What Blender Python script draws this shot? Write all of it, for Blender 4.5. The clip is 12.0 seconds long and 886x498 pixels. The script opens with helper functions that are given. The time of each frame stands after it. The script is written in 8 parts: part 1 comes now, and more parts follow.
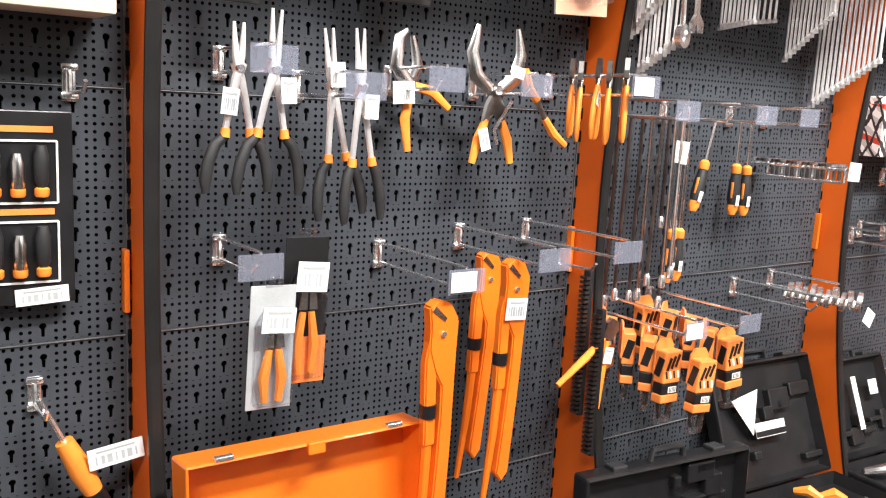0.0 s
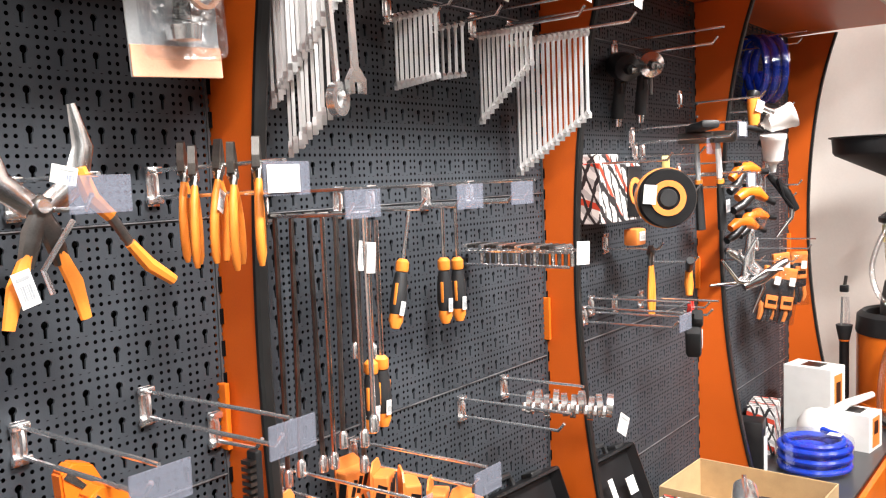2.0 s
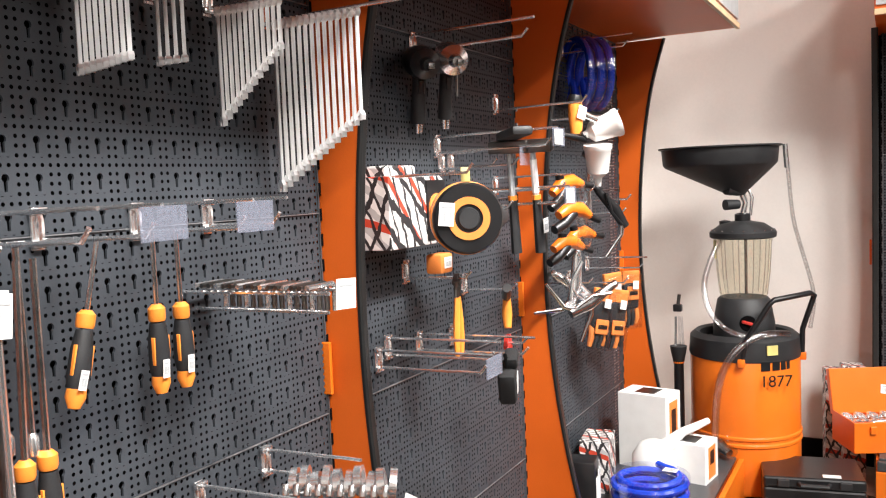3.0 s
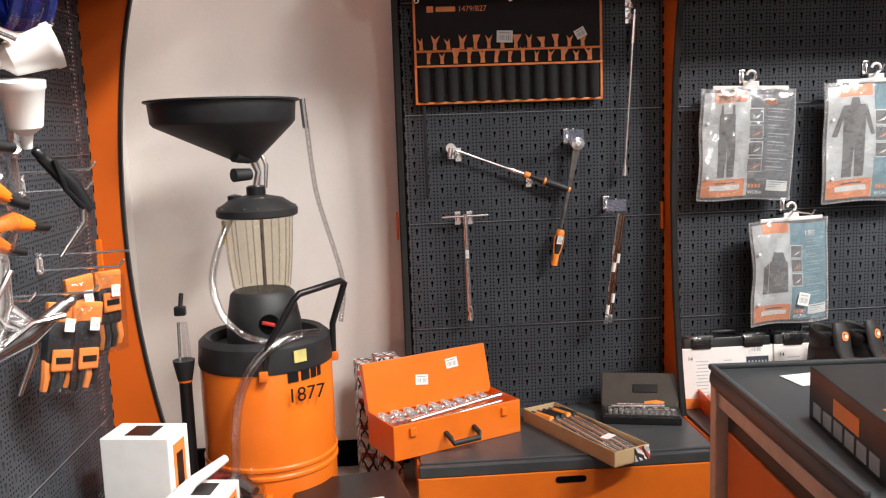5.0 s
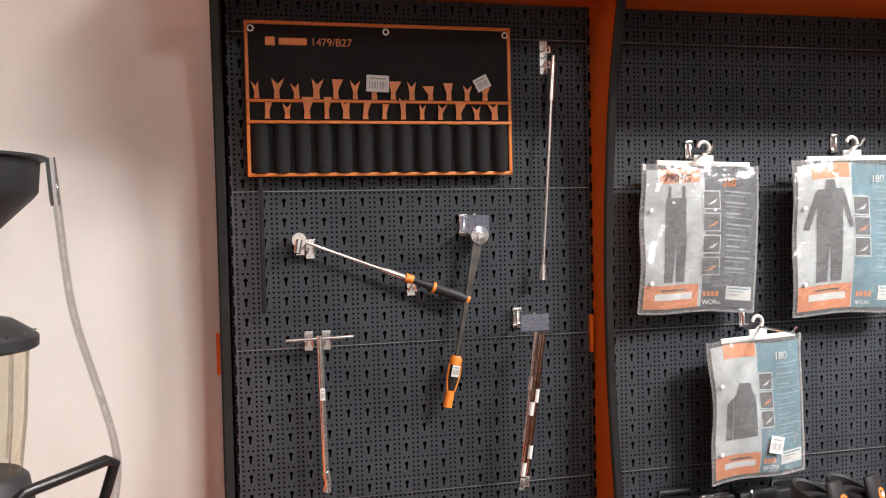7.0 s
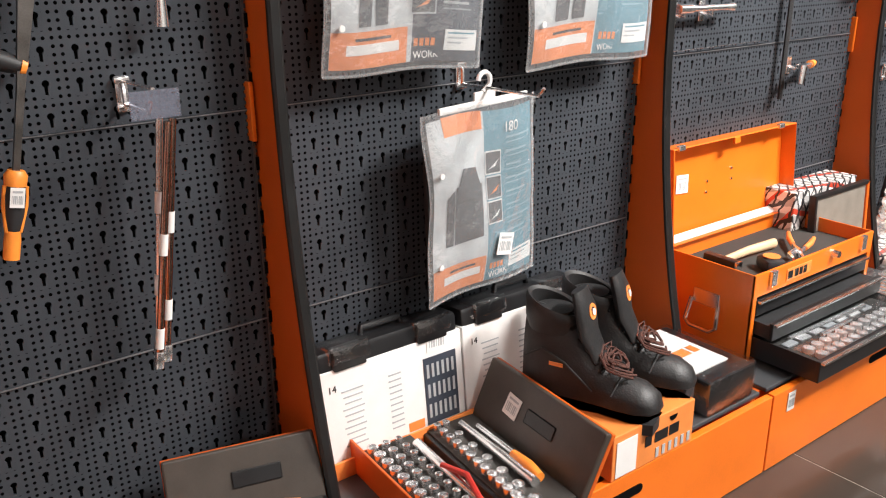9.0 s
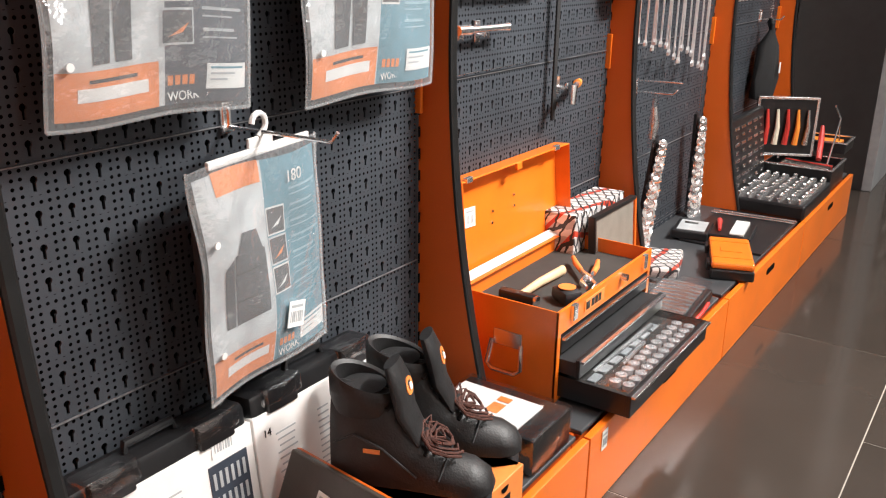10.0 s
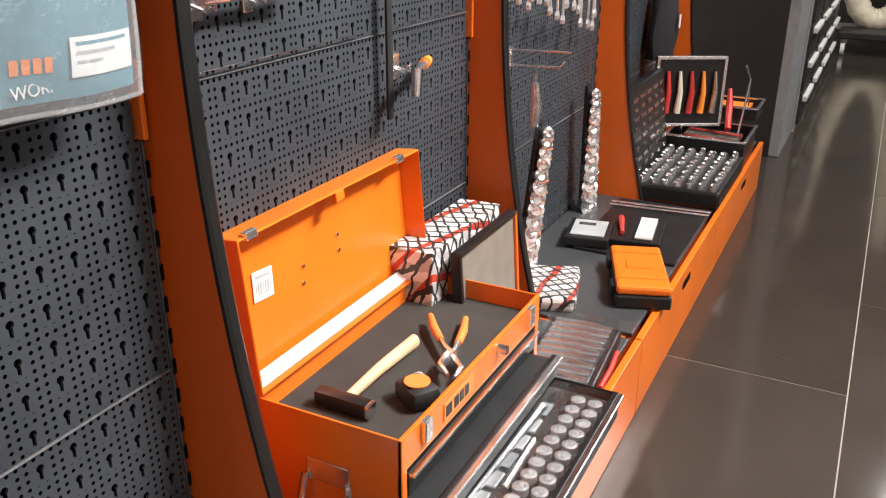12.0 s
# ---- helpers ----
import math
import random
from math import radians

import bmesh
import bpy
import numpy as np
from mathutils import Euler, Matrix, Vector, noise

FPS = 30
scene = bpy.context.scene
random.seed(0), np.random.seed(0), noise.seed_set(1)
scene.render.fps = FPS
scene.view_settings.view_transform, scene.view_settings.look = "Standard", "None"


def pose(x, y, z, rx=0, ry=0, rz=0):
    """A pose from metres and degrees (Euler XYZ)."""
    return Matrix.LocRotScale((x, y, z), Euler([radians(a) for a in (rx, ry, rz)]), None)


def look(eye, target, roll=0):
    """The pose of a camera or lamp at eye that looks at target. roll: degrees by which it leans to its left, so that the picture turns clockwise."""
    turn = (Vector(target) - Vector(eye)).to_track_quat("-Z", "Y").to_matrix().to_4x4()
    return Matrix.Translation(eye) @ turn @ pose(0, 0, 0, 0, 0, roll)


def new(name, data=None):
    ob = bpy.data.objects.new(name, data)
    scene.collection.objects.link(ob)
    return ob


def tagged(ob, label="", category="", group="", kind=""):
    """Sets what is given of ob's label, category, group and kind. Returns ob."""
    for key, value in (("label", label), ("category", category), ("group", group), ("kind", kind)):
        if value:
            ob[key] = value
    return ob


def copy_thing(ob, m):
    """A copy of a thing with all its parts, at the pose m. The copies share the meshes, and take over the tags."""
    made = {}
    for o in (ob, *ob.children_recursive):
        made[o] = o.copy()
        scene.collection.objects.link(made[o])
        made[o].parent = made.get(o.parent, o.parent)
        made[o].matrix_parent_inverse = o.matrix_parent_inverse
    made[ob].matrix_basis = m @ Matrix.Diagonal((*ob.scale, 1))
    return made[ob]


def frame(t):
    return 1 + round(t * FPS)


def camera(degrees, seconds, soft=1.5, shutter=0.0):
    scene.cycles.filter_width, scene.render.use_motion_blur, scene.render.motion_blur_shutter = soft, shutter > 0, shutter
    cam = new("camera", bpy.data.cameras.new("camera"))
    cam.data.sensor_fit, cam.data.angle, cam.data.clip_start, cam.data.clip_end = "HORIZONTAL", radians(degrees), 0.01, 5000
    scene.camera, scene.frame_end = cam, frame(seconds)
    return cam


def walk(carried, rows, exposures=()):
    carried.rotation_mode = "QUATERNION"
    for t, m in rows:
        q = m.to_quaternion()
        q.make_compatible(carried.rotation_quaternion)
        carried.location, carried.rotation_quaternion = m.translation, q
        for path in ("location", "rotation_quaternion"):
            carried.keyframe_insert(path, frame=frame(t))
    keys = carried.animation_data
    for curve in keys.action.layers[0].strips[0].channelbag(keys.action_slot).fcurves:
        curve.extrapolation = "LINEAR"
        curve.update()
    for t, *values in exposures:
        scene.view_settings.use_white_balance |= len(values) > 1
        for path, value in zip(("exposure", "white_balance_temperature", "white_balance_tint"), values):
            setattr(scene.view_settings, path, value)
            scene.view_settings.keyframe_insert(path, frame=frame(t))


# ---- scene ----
cam = camera(54.7, 12.0, soft=1.15)
PATH = [
    (0, (-4.945, -1.414, 1.249), (-3.809, 0.197, 0.911), 3.1),
    (0.5, (-4.819, -1.388, 1.257), (-3.52, 0.102, 0.953), 1.3),
    (1, (-4.703, -1.291, 1.241), (-3.251, 0.041, 0.896), -0.4),
    (1.5, (-4.591, -1.162, 1.264), (-3.057, 0.08, 0.944), -1.4),
    (2, (-4.422, -1.07, 1.293), (-2.839, 0.14, 1.123), -2.1),
    (2.5, (-4.19, -1.038, 1.295), (-2.58, 0.141, 1.169), -3.1),
    (2.7, (-4.106, -1.028, 1.293), (-2.437, 0.067, 1.159), -2.9),
    (4.3, (-3.481, -0.867, 1.279), (-1.521, -0.522, 1.082), -2.0),
    (4.5, (-3.378, -0.956, 1.250), (-1.408, -0.685, 1.040), -1.9),
    (5, (-3.172, -0.88, 1.266), (-1.194, -1.006, 1.001), -2.0),
    (5.5, (-2.942, -0.818, 1.277), (-0.973, -1.105, 1.078), -1.9),
    (6, (-2.737, -0.838, 1.283), (-0.783, -1.226, 1.110), -2.1),
    (6.5, (-2.454, -0.908, 1.263), (-0.502, -1.33, 1.163), -1.9),
    (6.7, (-2.354, -0.937, 1.255), (-0.399, -1.353, 1.180), -1.2),
    (8.3, (-1.631, -1.156, 1.284), (0.045, -2.18, 0.908), -2.5),
    (8.5, (-1.556, -1.206, 1.257), (0.067, -2.252, 0.734), -2.4),
    (9, (-1.401, -1.279, 1.210), (0.1, -2.416, 0.538), -0.5),
    (9.5, (-1.214, -1.334, 1.210), (0.011, -2.753, 0.514), 1.3),
    (10, (-1.116, -1.411, 1.219), (-0.05, -2.971, 0.564), 0.7),
    (10.5, (-1.036, -1.595, 1.197), (-0.012, -3.176, 0.524), -0.1),
    (11, (-1.01, -1.773, 1.205), (0.004, -3.356, 0.523), 0.4),
    (11.5, (-0.952, -1.926, 1.188), (-0.003, -3.538, 0.479), -0.2),
    (12, (-0.846, -2.142, 1.176), (-0.011, -3.793, 0.415), 0.2),
]
walk(cam, [(t, look(eye, target, roll)) for t, eye, target, roll in PATH], exposures=((0.0, 0.1), (1.0, 0.1), (2.5, 0.05), (4.5, -0.2), (5.2, -0.25), (6.5, -0.06), (8.5, 0.05), (11.0, 0.04), (12.0, -0.08)))

# ---- world and lights ----
world = bpy.data.worlds.new("world")
world.use_nodes = True
world.node_tree.nodes["Background"].inputs[0].default_value = (0.9, 0.92, 1.0, 1)
world.node_tree.nodes["Background"].inputs[1].default_value = 0.06
scene.world = world
scene.view_settings.exposure = 0.0

# ---- materials ----
def shader(name):
    m = bpy.data.materials.new(name)
    m.use_nodes = True
    nt = m.node_tree
    return m, nt, nt.nodes["Principled BSDF"]


def node(nt, kind, **kw):
    n = nt.nodes.new(kind)
    for k, v in kw.items():
        n.inputs[k.replace("_", " ")].default_value = v
    return n


def math_node(nt, op, a, b=None):
    n = nt.nodes.new("ShaderNodeMath")
    n.operation = op
    for i, v in enumerate((a, b)):
        if v is None:
            continue
        if isinstance(v, (int, float)):
            n.inputs[i].default_value = v
        else:
            nt.links.new(v, n.inputs[i])
    return n.outputs[0]


def surface(name, color, rough=0.5, metal=0.0, vary=0.12, scale=18.0, grain=400.0, bump=0.05, coat=0.0, dirt=None, rough_vary=0.12):
    """A paint, plastic, metal or paper: colour varied at two scales, uneven gloss, fine relief."""
    m, nt, p = shader(name)
    tc = nt.nodes.new("ShaderNodeTexCoord")
    n1 = node(nt, "ShaderNodeTexNoise", Scale=scale, Detail=4.0)
    n2 = node(nt, "ShaderNodeTexNoise", Scale=grain, Detail=2.0)
    for n in (n1, n2):
        nt.links.new(tc.outputs["Object"], n.inputs["Vector"])
    mix = nt.nodes.new("ShaderNodeMix")
    mix.data_type = "RGBA"
    lo = dirt or tuple(c * (1 - 2 * vary) for c in color)
    hi = tuple(min(1, c * (1 + vary)) for c in color)
    mix.inputs[6].default_value, mix.inputs[7].default_value = (*lo, 1), (*hi, 1)
    ramp = nt.nodes.new("ShaderNodeMapRange")
    ramp.inputs[1].default_value, ramp.inputs[2].default_value = 0.25, 0.6
    f = math_node(nt, "ADD", math_node(nt, "MULTIPLY", n1.outputs[0], 0.75), math_node(nt, "MULTIPLY", n2.outputs[0], 0.25))
    nt.links.new(f, ramp.inputs[0])
    nt.links.new(ramp.outputs[0], mix.inputs[0])
    nt.links.new(mix.outputs[2], p.inputs["Base Color"])
    nt.links.new(math_node(nt, "ADD", rough - rough_vary / 2, math_node(nt, "MULTIPLY", n1.outputs[0], rough_vary)), p.inputs["Roughness"])
    p.inputs["Metallic"].default_value = metal
    p.inputs["Coat Weight"].default_value = coat
    if bump:
        b = node(nt, "ShaderNodeBump", Strength=bump, Distance=0.002)
        nt.links.new(n2.outputs[0], b.inputs["Height"])
        nt.links.new(b.outputs[0], p.inputs["Normal"])
    return m


def pegboard_material():
    """Dark grey coated sheet steel, pierced by small round holes every 10 mm."""
    m = surface("pegboard_steel", (0.048, 0.054, 0.063), 0.47, 0.0, 0.14, 6.0, 600.0, 0.06)
    nt = m.node_tree
    p, out = nt.nodes["Principled BSDF"], nt.nodes["Material Output"]
    tc = nt.nodes.new("ShaderNodeTexCoord")
    sep = nt.nodes.new("ShaderNodeSeparateXYZ")
    nt.links.new(tc.outputs["Object"], sep.inputs[0])
    def cell(v):
        q = math_node(nt, "FRACT", math_node(nt, "MULTIPLY", v, 80.0))
        q = math_node(nt, "SUBTRACT", q, 0.5)
        return math_node(nt, "MULTIPLY", q, q)
    r = math_node(nt, "ADD", cell(sep.outputs[0]), cell(sep.outputs[2]))
    kx = math_node(nt, "ABSOLUTE", math_node(nt, "SUBTRACT", math_node(nt, "FRACT", math_node(nt, "ADD", math_node(nt, "MULTIPLY", sep.outputs[0], 20.0), 0.5)), 0.5))
    kz = math_node(nt, "ABSOLUTE", math_node(nt, "SUBTRACT", math_node(nt, "FRACT", math_node(nt, "MULTIPLY", sep.outputs[2], 20.0)), 0.4))
    plain = math_node(nt, "MULTIPLY", math_node(nt, "LESS_THAN", kx, 0.18), math_node(nt, "LESS_THAN", kz, 0.31))
    hole = math_node(nt, "MULTIPLY", math_node(nt, "LESS_THAN", r, 0.053), math_node(nt, "SUBTRACT", 1.0, plain))
    clear = nt.nodes.new("ShaderNodeBsdfTransparent")
    mix = nt.nodes.new("ShaderNodeMixShader")
    nt.links.new(hole, mix.inputs[0])
    nt.links.new(p.outputs[0], mix.inputs[1])
    nt.links.new(clear.outputs[0], mix.inputs[2])
    nt.links.new(mix.outputs[0], out.inputs[0])
    return m


def film(name, tint, gloss=0.18, rough=0.08, shine=(0.95, 0.95, 0.95), milky=False):
    """Thin clear plastic: mostly see-through, partly shiny."""
    m, nt, p = shader(name)
    out = nt.nodes["Material Output"]
    clear = nt.nodes.new("ShaderNodeBsdfTransparent")
    clear.inputs[0].default_value = (*tint, 1)
    nt.nodes.remove(p)
    p = nt.nodes.new("ShaderNodeBsdfDiffuse" if milky else "ShaderNodeBsdfGlossy")
    p.inputs["Color"].default_value = (*shine, 1)
    p.inputs["Roughness"].default_value = rough
    tc = nt.nodes.new("ShaderNodeTexCoord")
    n1 = node(nt, "ShaderNodeTexNoise", Scale=35.0, Detail=3.0)
    nt.links.new(tc.outputs["Object"], n1.inputs["Vector"])
    b = node(nt, "ShaderNodeBump", Strength=0.08 if milky else 0.5, Distance=0.01)
    nt.links.new(n1.outputs[0], b.inputs["Height"])
    nt.links.new(b.outputs[0], p.inputs["Normal"])
    mix = node(nt, "ShaderNodeMixShader", Fac=gloss)
    nt.links.new(clear.outputs[0], mix.inputs[1])
    nt.links.new(p.outputs[0], mix.inputs[2])
    nt.links.new(mix.outputs[0], out.inputs[0])
    return m


def striped_paper():
    """White carton printed with slanted black scribbled lines and red bands."""
    m, nt, p = shader("striped_carton")
    tc = nt.nodes.new("ShaderNodeTexCoord")
    def wave(scale, dist, cut, turn):
        mp = nt.nodes.new("ShaderNodeMapping")
        mp.inputs["Rotation"].default_value = turn
        nt.links.new(tc.outputs["Object"], mp.inputs[0])
        w = node(nt, "ShaderNodeTexWave", Scale=scale, Distortion=dist, Detail=2.0, Detail_Scale=2.0)
        nt.links.new(mp.outputs[0], w.inputs[0])
        return math_node(nt, "GREATER_THAN", w.outputs["Fac"], cut)
    def over(f, a, col):
        mix = nt.nodes.new("ShaderNodeMix")
        mix.data_type = "RGBA"
        nt.links.new(f, mix.inputs[0])
        if isinstance(a, tuple):
            mix.inputs[6].default_value = a
        else:
            nt.links.new(a, mix.inputs[6])
        mix.inputs[7].default_value = col
        return mix.outputs[2]
    c = over(wave(9.0, 3.0, 0.6, (0.9, 0.3, 1.4)), (0.8, 0.77, 0.74, 1), (0.5, 0.48, 0.47, 1))
    c = over(wave(4.6, 0.8, 0.92, (0.5, 0.6, 0.5)), c, (0.55, 0.06, 0.03, 1))
    c = over(wave(13.0, 2.5, 0.88, (0.3, 0.5, -0.5)), c, (0.03, 0.028, 0.03, 1))
    c = over(wave(11.0, 2.0, 0.87, (0.6, -0.5, 1.2)), c, (0.03, 0.028, 0.03, 1))
    nt.links.new(c, p.inputs["Base Color"])
    p.inputs["Roughness"].default_value = 0.45
    return m


def floor_tiles():
    m, nt, p = shader("floor_tile")
    tc = nt.nodes.new("ShaderNodeTexCoord")
    n1 = node(nt, "ShaderNodeTexNoise", Scale=3.0, Detail=6.0)
    n2 = node(nt, "ShaderNodeTexNoise", Scale=120.0, Detail=2.0)
    info = nt.nodes.new("ShaderNodeObjectInfo")
    for n in (n1, n2):
        nt.links.new(tc.outputs["Object"], n.inputs["Vector"])
    mix = nt.nodes.new("ShaderNodeMix")
    mix.data_type = "RGBA"
    mix.inputs[6].default_value, mix.inputs[7].default_value = (0.036, 0.029, 0.024, 1), (0.066, 0.053, 0.044, 1)
    f = math_node(nt, "ADD", math_node(nt, "MULTIPLY", n1.outputs[0], 0.7), math_node(nt, "MULTIPLY", info.outputs["Random"], 0.3))
    nt.links.new(f, mix.inputs[0])
    nt.links.new(mix.outputs[2], p.inputs["Base Color"])
    nt.links.new(math_node(nt, "ADD", 0.05, math_node(nt, "MULTIPLY", n1.outputs[0], 0.14)), p.inputs["Roughness"])
    b = node(nt, "ShaderNodeBump", Strength=0.03, Distance=0.002)
    nt.links.new(n2.outputs[0], b.inputs["Height"])
    nt.links.new(b.outputs[0], p.inputs["Normal"])
    return m


def plaster():
    m = surface("wall_plaster", (0.78, 0.74, 0.7), 0.75, 0, 0.03, 4.0, 90.0, 0.12)
    return m


PEG = pegboard_material()
# near-black colour paints the shade in holes, slots and recesses; also black skirting
BACK = surface("dark_opening_and_skirting", (0.004, 0.004, 0.0045), 0.8)
PEG.node_tree.nodes["Principled BSDF"].inputs["Specular IOR Level"].default_value = 0.2
# hardly any specular, so the painted dark of the holes stays black
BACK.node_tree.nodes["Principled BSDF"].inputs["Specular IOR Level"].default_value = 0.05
STEEL_GREY = surface("grey_coated_steel", (0.07, 0.074, 0.08), 0.4)
RIB = surface("orange_lacquer", (0.68, 0.12, 0.01), 0.42, 0, 0.06, 3.0, 300.0, 0.03)
ORANGE = surface("orange_enamel", (0.84, 0.18, 0.013), 0.32, 0, 0.06, 8.0, 300.0, 0.03, coat=0.2)
GRIP = surface("orange_grip", (0.93, 0.29, 0.04), 0.42, 0, 0.08)
BLACK = surface("black_plastic", (0.011, 0.011, 0.012), 0.34, 0, 0.2)
RUBBER = surface("black_rubber", (0.019, 0.0195, 0.021), 0.55, 0, 0.2)
TRIM = surface("black_edge_trim", (0.012, 0.012, 0.012), 0.35)
CHROME = surface("chrome", (0.95, 0.95, 0.96), 0.2, 0.93, 0.06)
SATIN = surface("satin_chrome", (0.95, 0.95, 0.95), 0.38, 0.8, 0.05)
STEEL = surface("tool_steel", (0.72, 0.72, 0.72), 0.24, 1.0, 0.12)
DARK_STEEL = surface("burnished_steel", (0.2, 0.19, 0.18), 0.35, 1.0, 0.2)
COPPER = surface("bronzed_steel", (0.5, 0.36, 0.3), 0.2, 1.0, 0.12)
WHITE = surface("white_paper", (0.82, 0.81, 0.79), 0.55, 0, 0.03)
WHITE_PLASTIC = surface("white_plastic", (0.75, 0.74, 0.72), 0.4, 0, 0.05)
GREY_CARD = surface("grey_print", (0.42, 0.44, 0.45), 0.4, 0, 0.1)
PALE_PRINT = surface("pale_grey_print", (0.6, 0.62, 0.63), 0.4, 0, 0.14)
NAVY_CARD = surface("dark_blue_print", (0.045, 0.055, 0.075), 0.4, 0, 0.1)
TEAL_CARD = surface("teal_print", (0.1, 0.26, 0.33), 0.4, 0, 0.12)
ORANGE_CARD = surface("orange_print", (0.84, 0.26, 0.06), 0.4, 0, 0.08)
RED = surface("red_plastic", (0.55, 0.04, 0.03), 0.4)
BLUE = surface("blue_hose", (0.012, 0.06, 0.6), 0.25, 0, 0.2)
CARTON = surface("brown_cardboard", (0.5, 0.35, 0.19), 0.7, 0, 0.08)
WOOD = surface("light_ash_wood", (0.68, 0.5, 0.3), 0.5, 0, 0.12, 12.0)
FOAM = surface("dark_foam", (0.04, 0.036, 0.032), 0.85, 0, 0.15)
LEATHER = surface("black_leather", (0.014, 0.0135, 0.014), 0.5, 0, 0.25, 30.0, 250.0, 0.3)
FABRIC = surface("black_canvas", (0.011, 0.011, 0.012), 0.85, 0, 0.2, 30.0, 900.0, 0.4)
CABINET = surface("grey_cabinet_paint", (0.28, 0.29, 0.3), 0.4)
CHARCOAL = surface("charcoal_panel", (0.02, 0.02, 0.021), 0.5)
MAT = surface("dark_shelf_sheet", (0.055, 0.058, 0.062), 0.35, 0, 0.1)
CART_TOP = surface("grey_rubber_top", (0.05, 0.057, 0.062), 0.4, 0, 0.1)
CART_EDGE = surface("beige_aluminium", (0.5, 0.42, 0.36), 0.4, 0.3)
GROUT = surface("pale_grout", (0.4, 0.36, 0.31), 0.8)
CEILING = surface("ceiling_paint", (0.6, 0.6, 0.6), 0.9)
YELLOW = surface("yellow_label", (0.72, 0.62, 0.22), 0.5)
CREAM = surface("cream_plastic", (0.72, 0.66, 0.52), 0.4)
CLEAR = film("clear_plastic", (0.93, 0.94, 0.96), 0.12)
TAG_FILM = film("tag_plastic", (0.78, 0.8, 0.86), 0.17, 0.3, (0.55, 0.57, 0.66), True)
BAG = film("clear_bag", (0.97, 0.98, 0.99), 0.17, 0.14)
HAZY = film("hazy_bag", (0.97, 0.98, 0.98), 0.2, 0.3, (0.9, 0.9, 0.9), True)
JAR = film("clear_jar", (0.98, 0.96, 0.88), 0.13)
HOSE = film("clear_hose", (0.9, 0.9, 0.9), 0.24, 0.15)
STRIPES = striped_paper()
TILE = floor_tiles()
PLASTER = plaster()


# ---- shaping helpers ----
def box(bm, c, s, bevel=0.0, turn=None):
    m = Matrix.Translation(c) @ (turn or Matrix.Identity(4)) @ Matrix.Diagonal((*s, 1))
    r = bmesh.ops.create_cube(bm, size=1, matrix=m)
    if bevel:
        es = list({e for v in r["verts"] for e in v.link_edges})
        bmesh.ops.bevel(bm, geom=es, offset=bevel, segments=2, affect="EDGES", profile=0.5)
    return bm


def tube(bm, pts, r, seg=8, flat=1.0, cap=True):
    """A round bar along points; r one radius or one for each point; flat squeezes it along y."""
    pts = [Vector(p) for p in pts]
    rs = r if isinstance(r, (list, tuple)) else [r] * len(pts)
    rings, ref = [], None
    for i, p in enumerate(pts):
        d = (pts[min(i + 1, len(pts) - 1)] - pts[max(i - 1, 0)]).normalized()
        if ref is None:
            ref = Vector((0, 1, 0)) if abs(d.y) < 0.9 else Vector((1, 0, 0))
        u = d.cross(ref).normalized()
        v = u.cross(d).normalized()
        ref = v
        rings.append([bm.verts.new(p + rs[i] * (math.cos(2 * math.pi * k / seg) * u + flat * math.sin(2 * math.pi * k / seg) * v)) for k in range(seg)])
    for a, b in zip(rings, rings[1:]):
        for k in range(seg):
            bm.faces.new((a[k], a[(k + 1) % seg], b[(k + 1) % seg], b[k]))
    if cap:
        bm.faces.new(rings[0][::-1])
        bm.faces.new(rings[-1])
    return bm


def lathe(bm, prof, c=(0, 0, 0), seg=32, axis="z"):
    """Turned shape from (radius, height) pairs."""
    rings = []
    for r, h in prof:
        ring = []
        for k in range(seg):
            a = 2 * math.pi * k / seg
            q = (r * math.cos(a), r * math.sin(a), h)
            if axis == "y":
                q = (q[0], h, q[1])
            elif axis == "x":
                q = (h, q[0], q[1])
            ring.append(bm.verts.new(Vector(c) + Vector(q)))
        rings.append(ring)
    for a, b in zip(rings, rings[1:]):
        for k in range(seg):
            bm.faces.new((a[k], a[(k + 1) % seg], b[(k + 1) % seg], b[k]))
    for ring, flip in ((rings[0], True), (rings[-1], False)):
        if (ring[0].co - ring[seg // 2].co).length > 1e-4:
            bm.faces.new(ring[::-1] if flip else ring)
    bmesh.ops.recalc_face_normals(bm, faces=bm.faces)
    return bm


def plate(bm, outline, y0, y1):
    """A flat piece: an outline of (x, z) pairs given a thickness along y."""
    a = [bm.verts.new((x, y0, z)) for x, z in outline]
    b = [bm.verts.new((x, y1, z)) for x, z in outline]
    bm.faces.new(a)
    bm.faces.new(b[::-1])
    n = len(a)
    for i in range(n):
        bm.faces.new((a[i], b[i], b[(i + 1) % n], a[(i + 1) % n]))
    bmesh.ops.recalc_face_normals(bm, faces=bm.faces)
    return bm


def arc(c, r, a0, a1, n=10):
    return [(c[0] + r * math.cos(radians(a0 + (a1 - a0) * i / n)), c[1] + r * math.sin(radians(a0 + (a1 - a0) * i / n))) for i in range(n + 1)]


def ring(bm, c, r, w, y0, y1, seg=18, hexa=False):
    """A flat ring in the xz plane."""
    outs = []
    for rad in (r, r - w):
        for y in (y0, y1):
            n = seg
            outs.append([bm.verts.new((c[0] + rad * math.cos(2 * math.pi * k / n), y, c[1] + rad * math.sin(2 * math.pi * k / n))) for k in range(n)])
    o0, o1, i0, i1 = outs
    for k in range(seg):
        j = (k + 1) % seg
        for q in ((o0[k], o0[j], o1[j], o1[k]), (i1[k], i1[j], i0[j], i0[k]), (o0[k], i0[k], i0[j], o0[j]), (o1[j], i1[j], i1[k], o1[k])):
            bm.faces.new(q)
    return bm


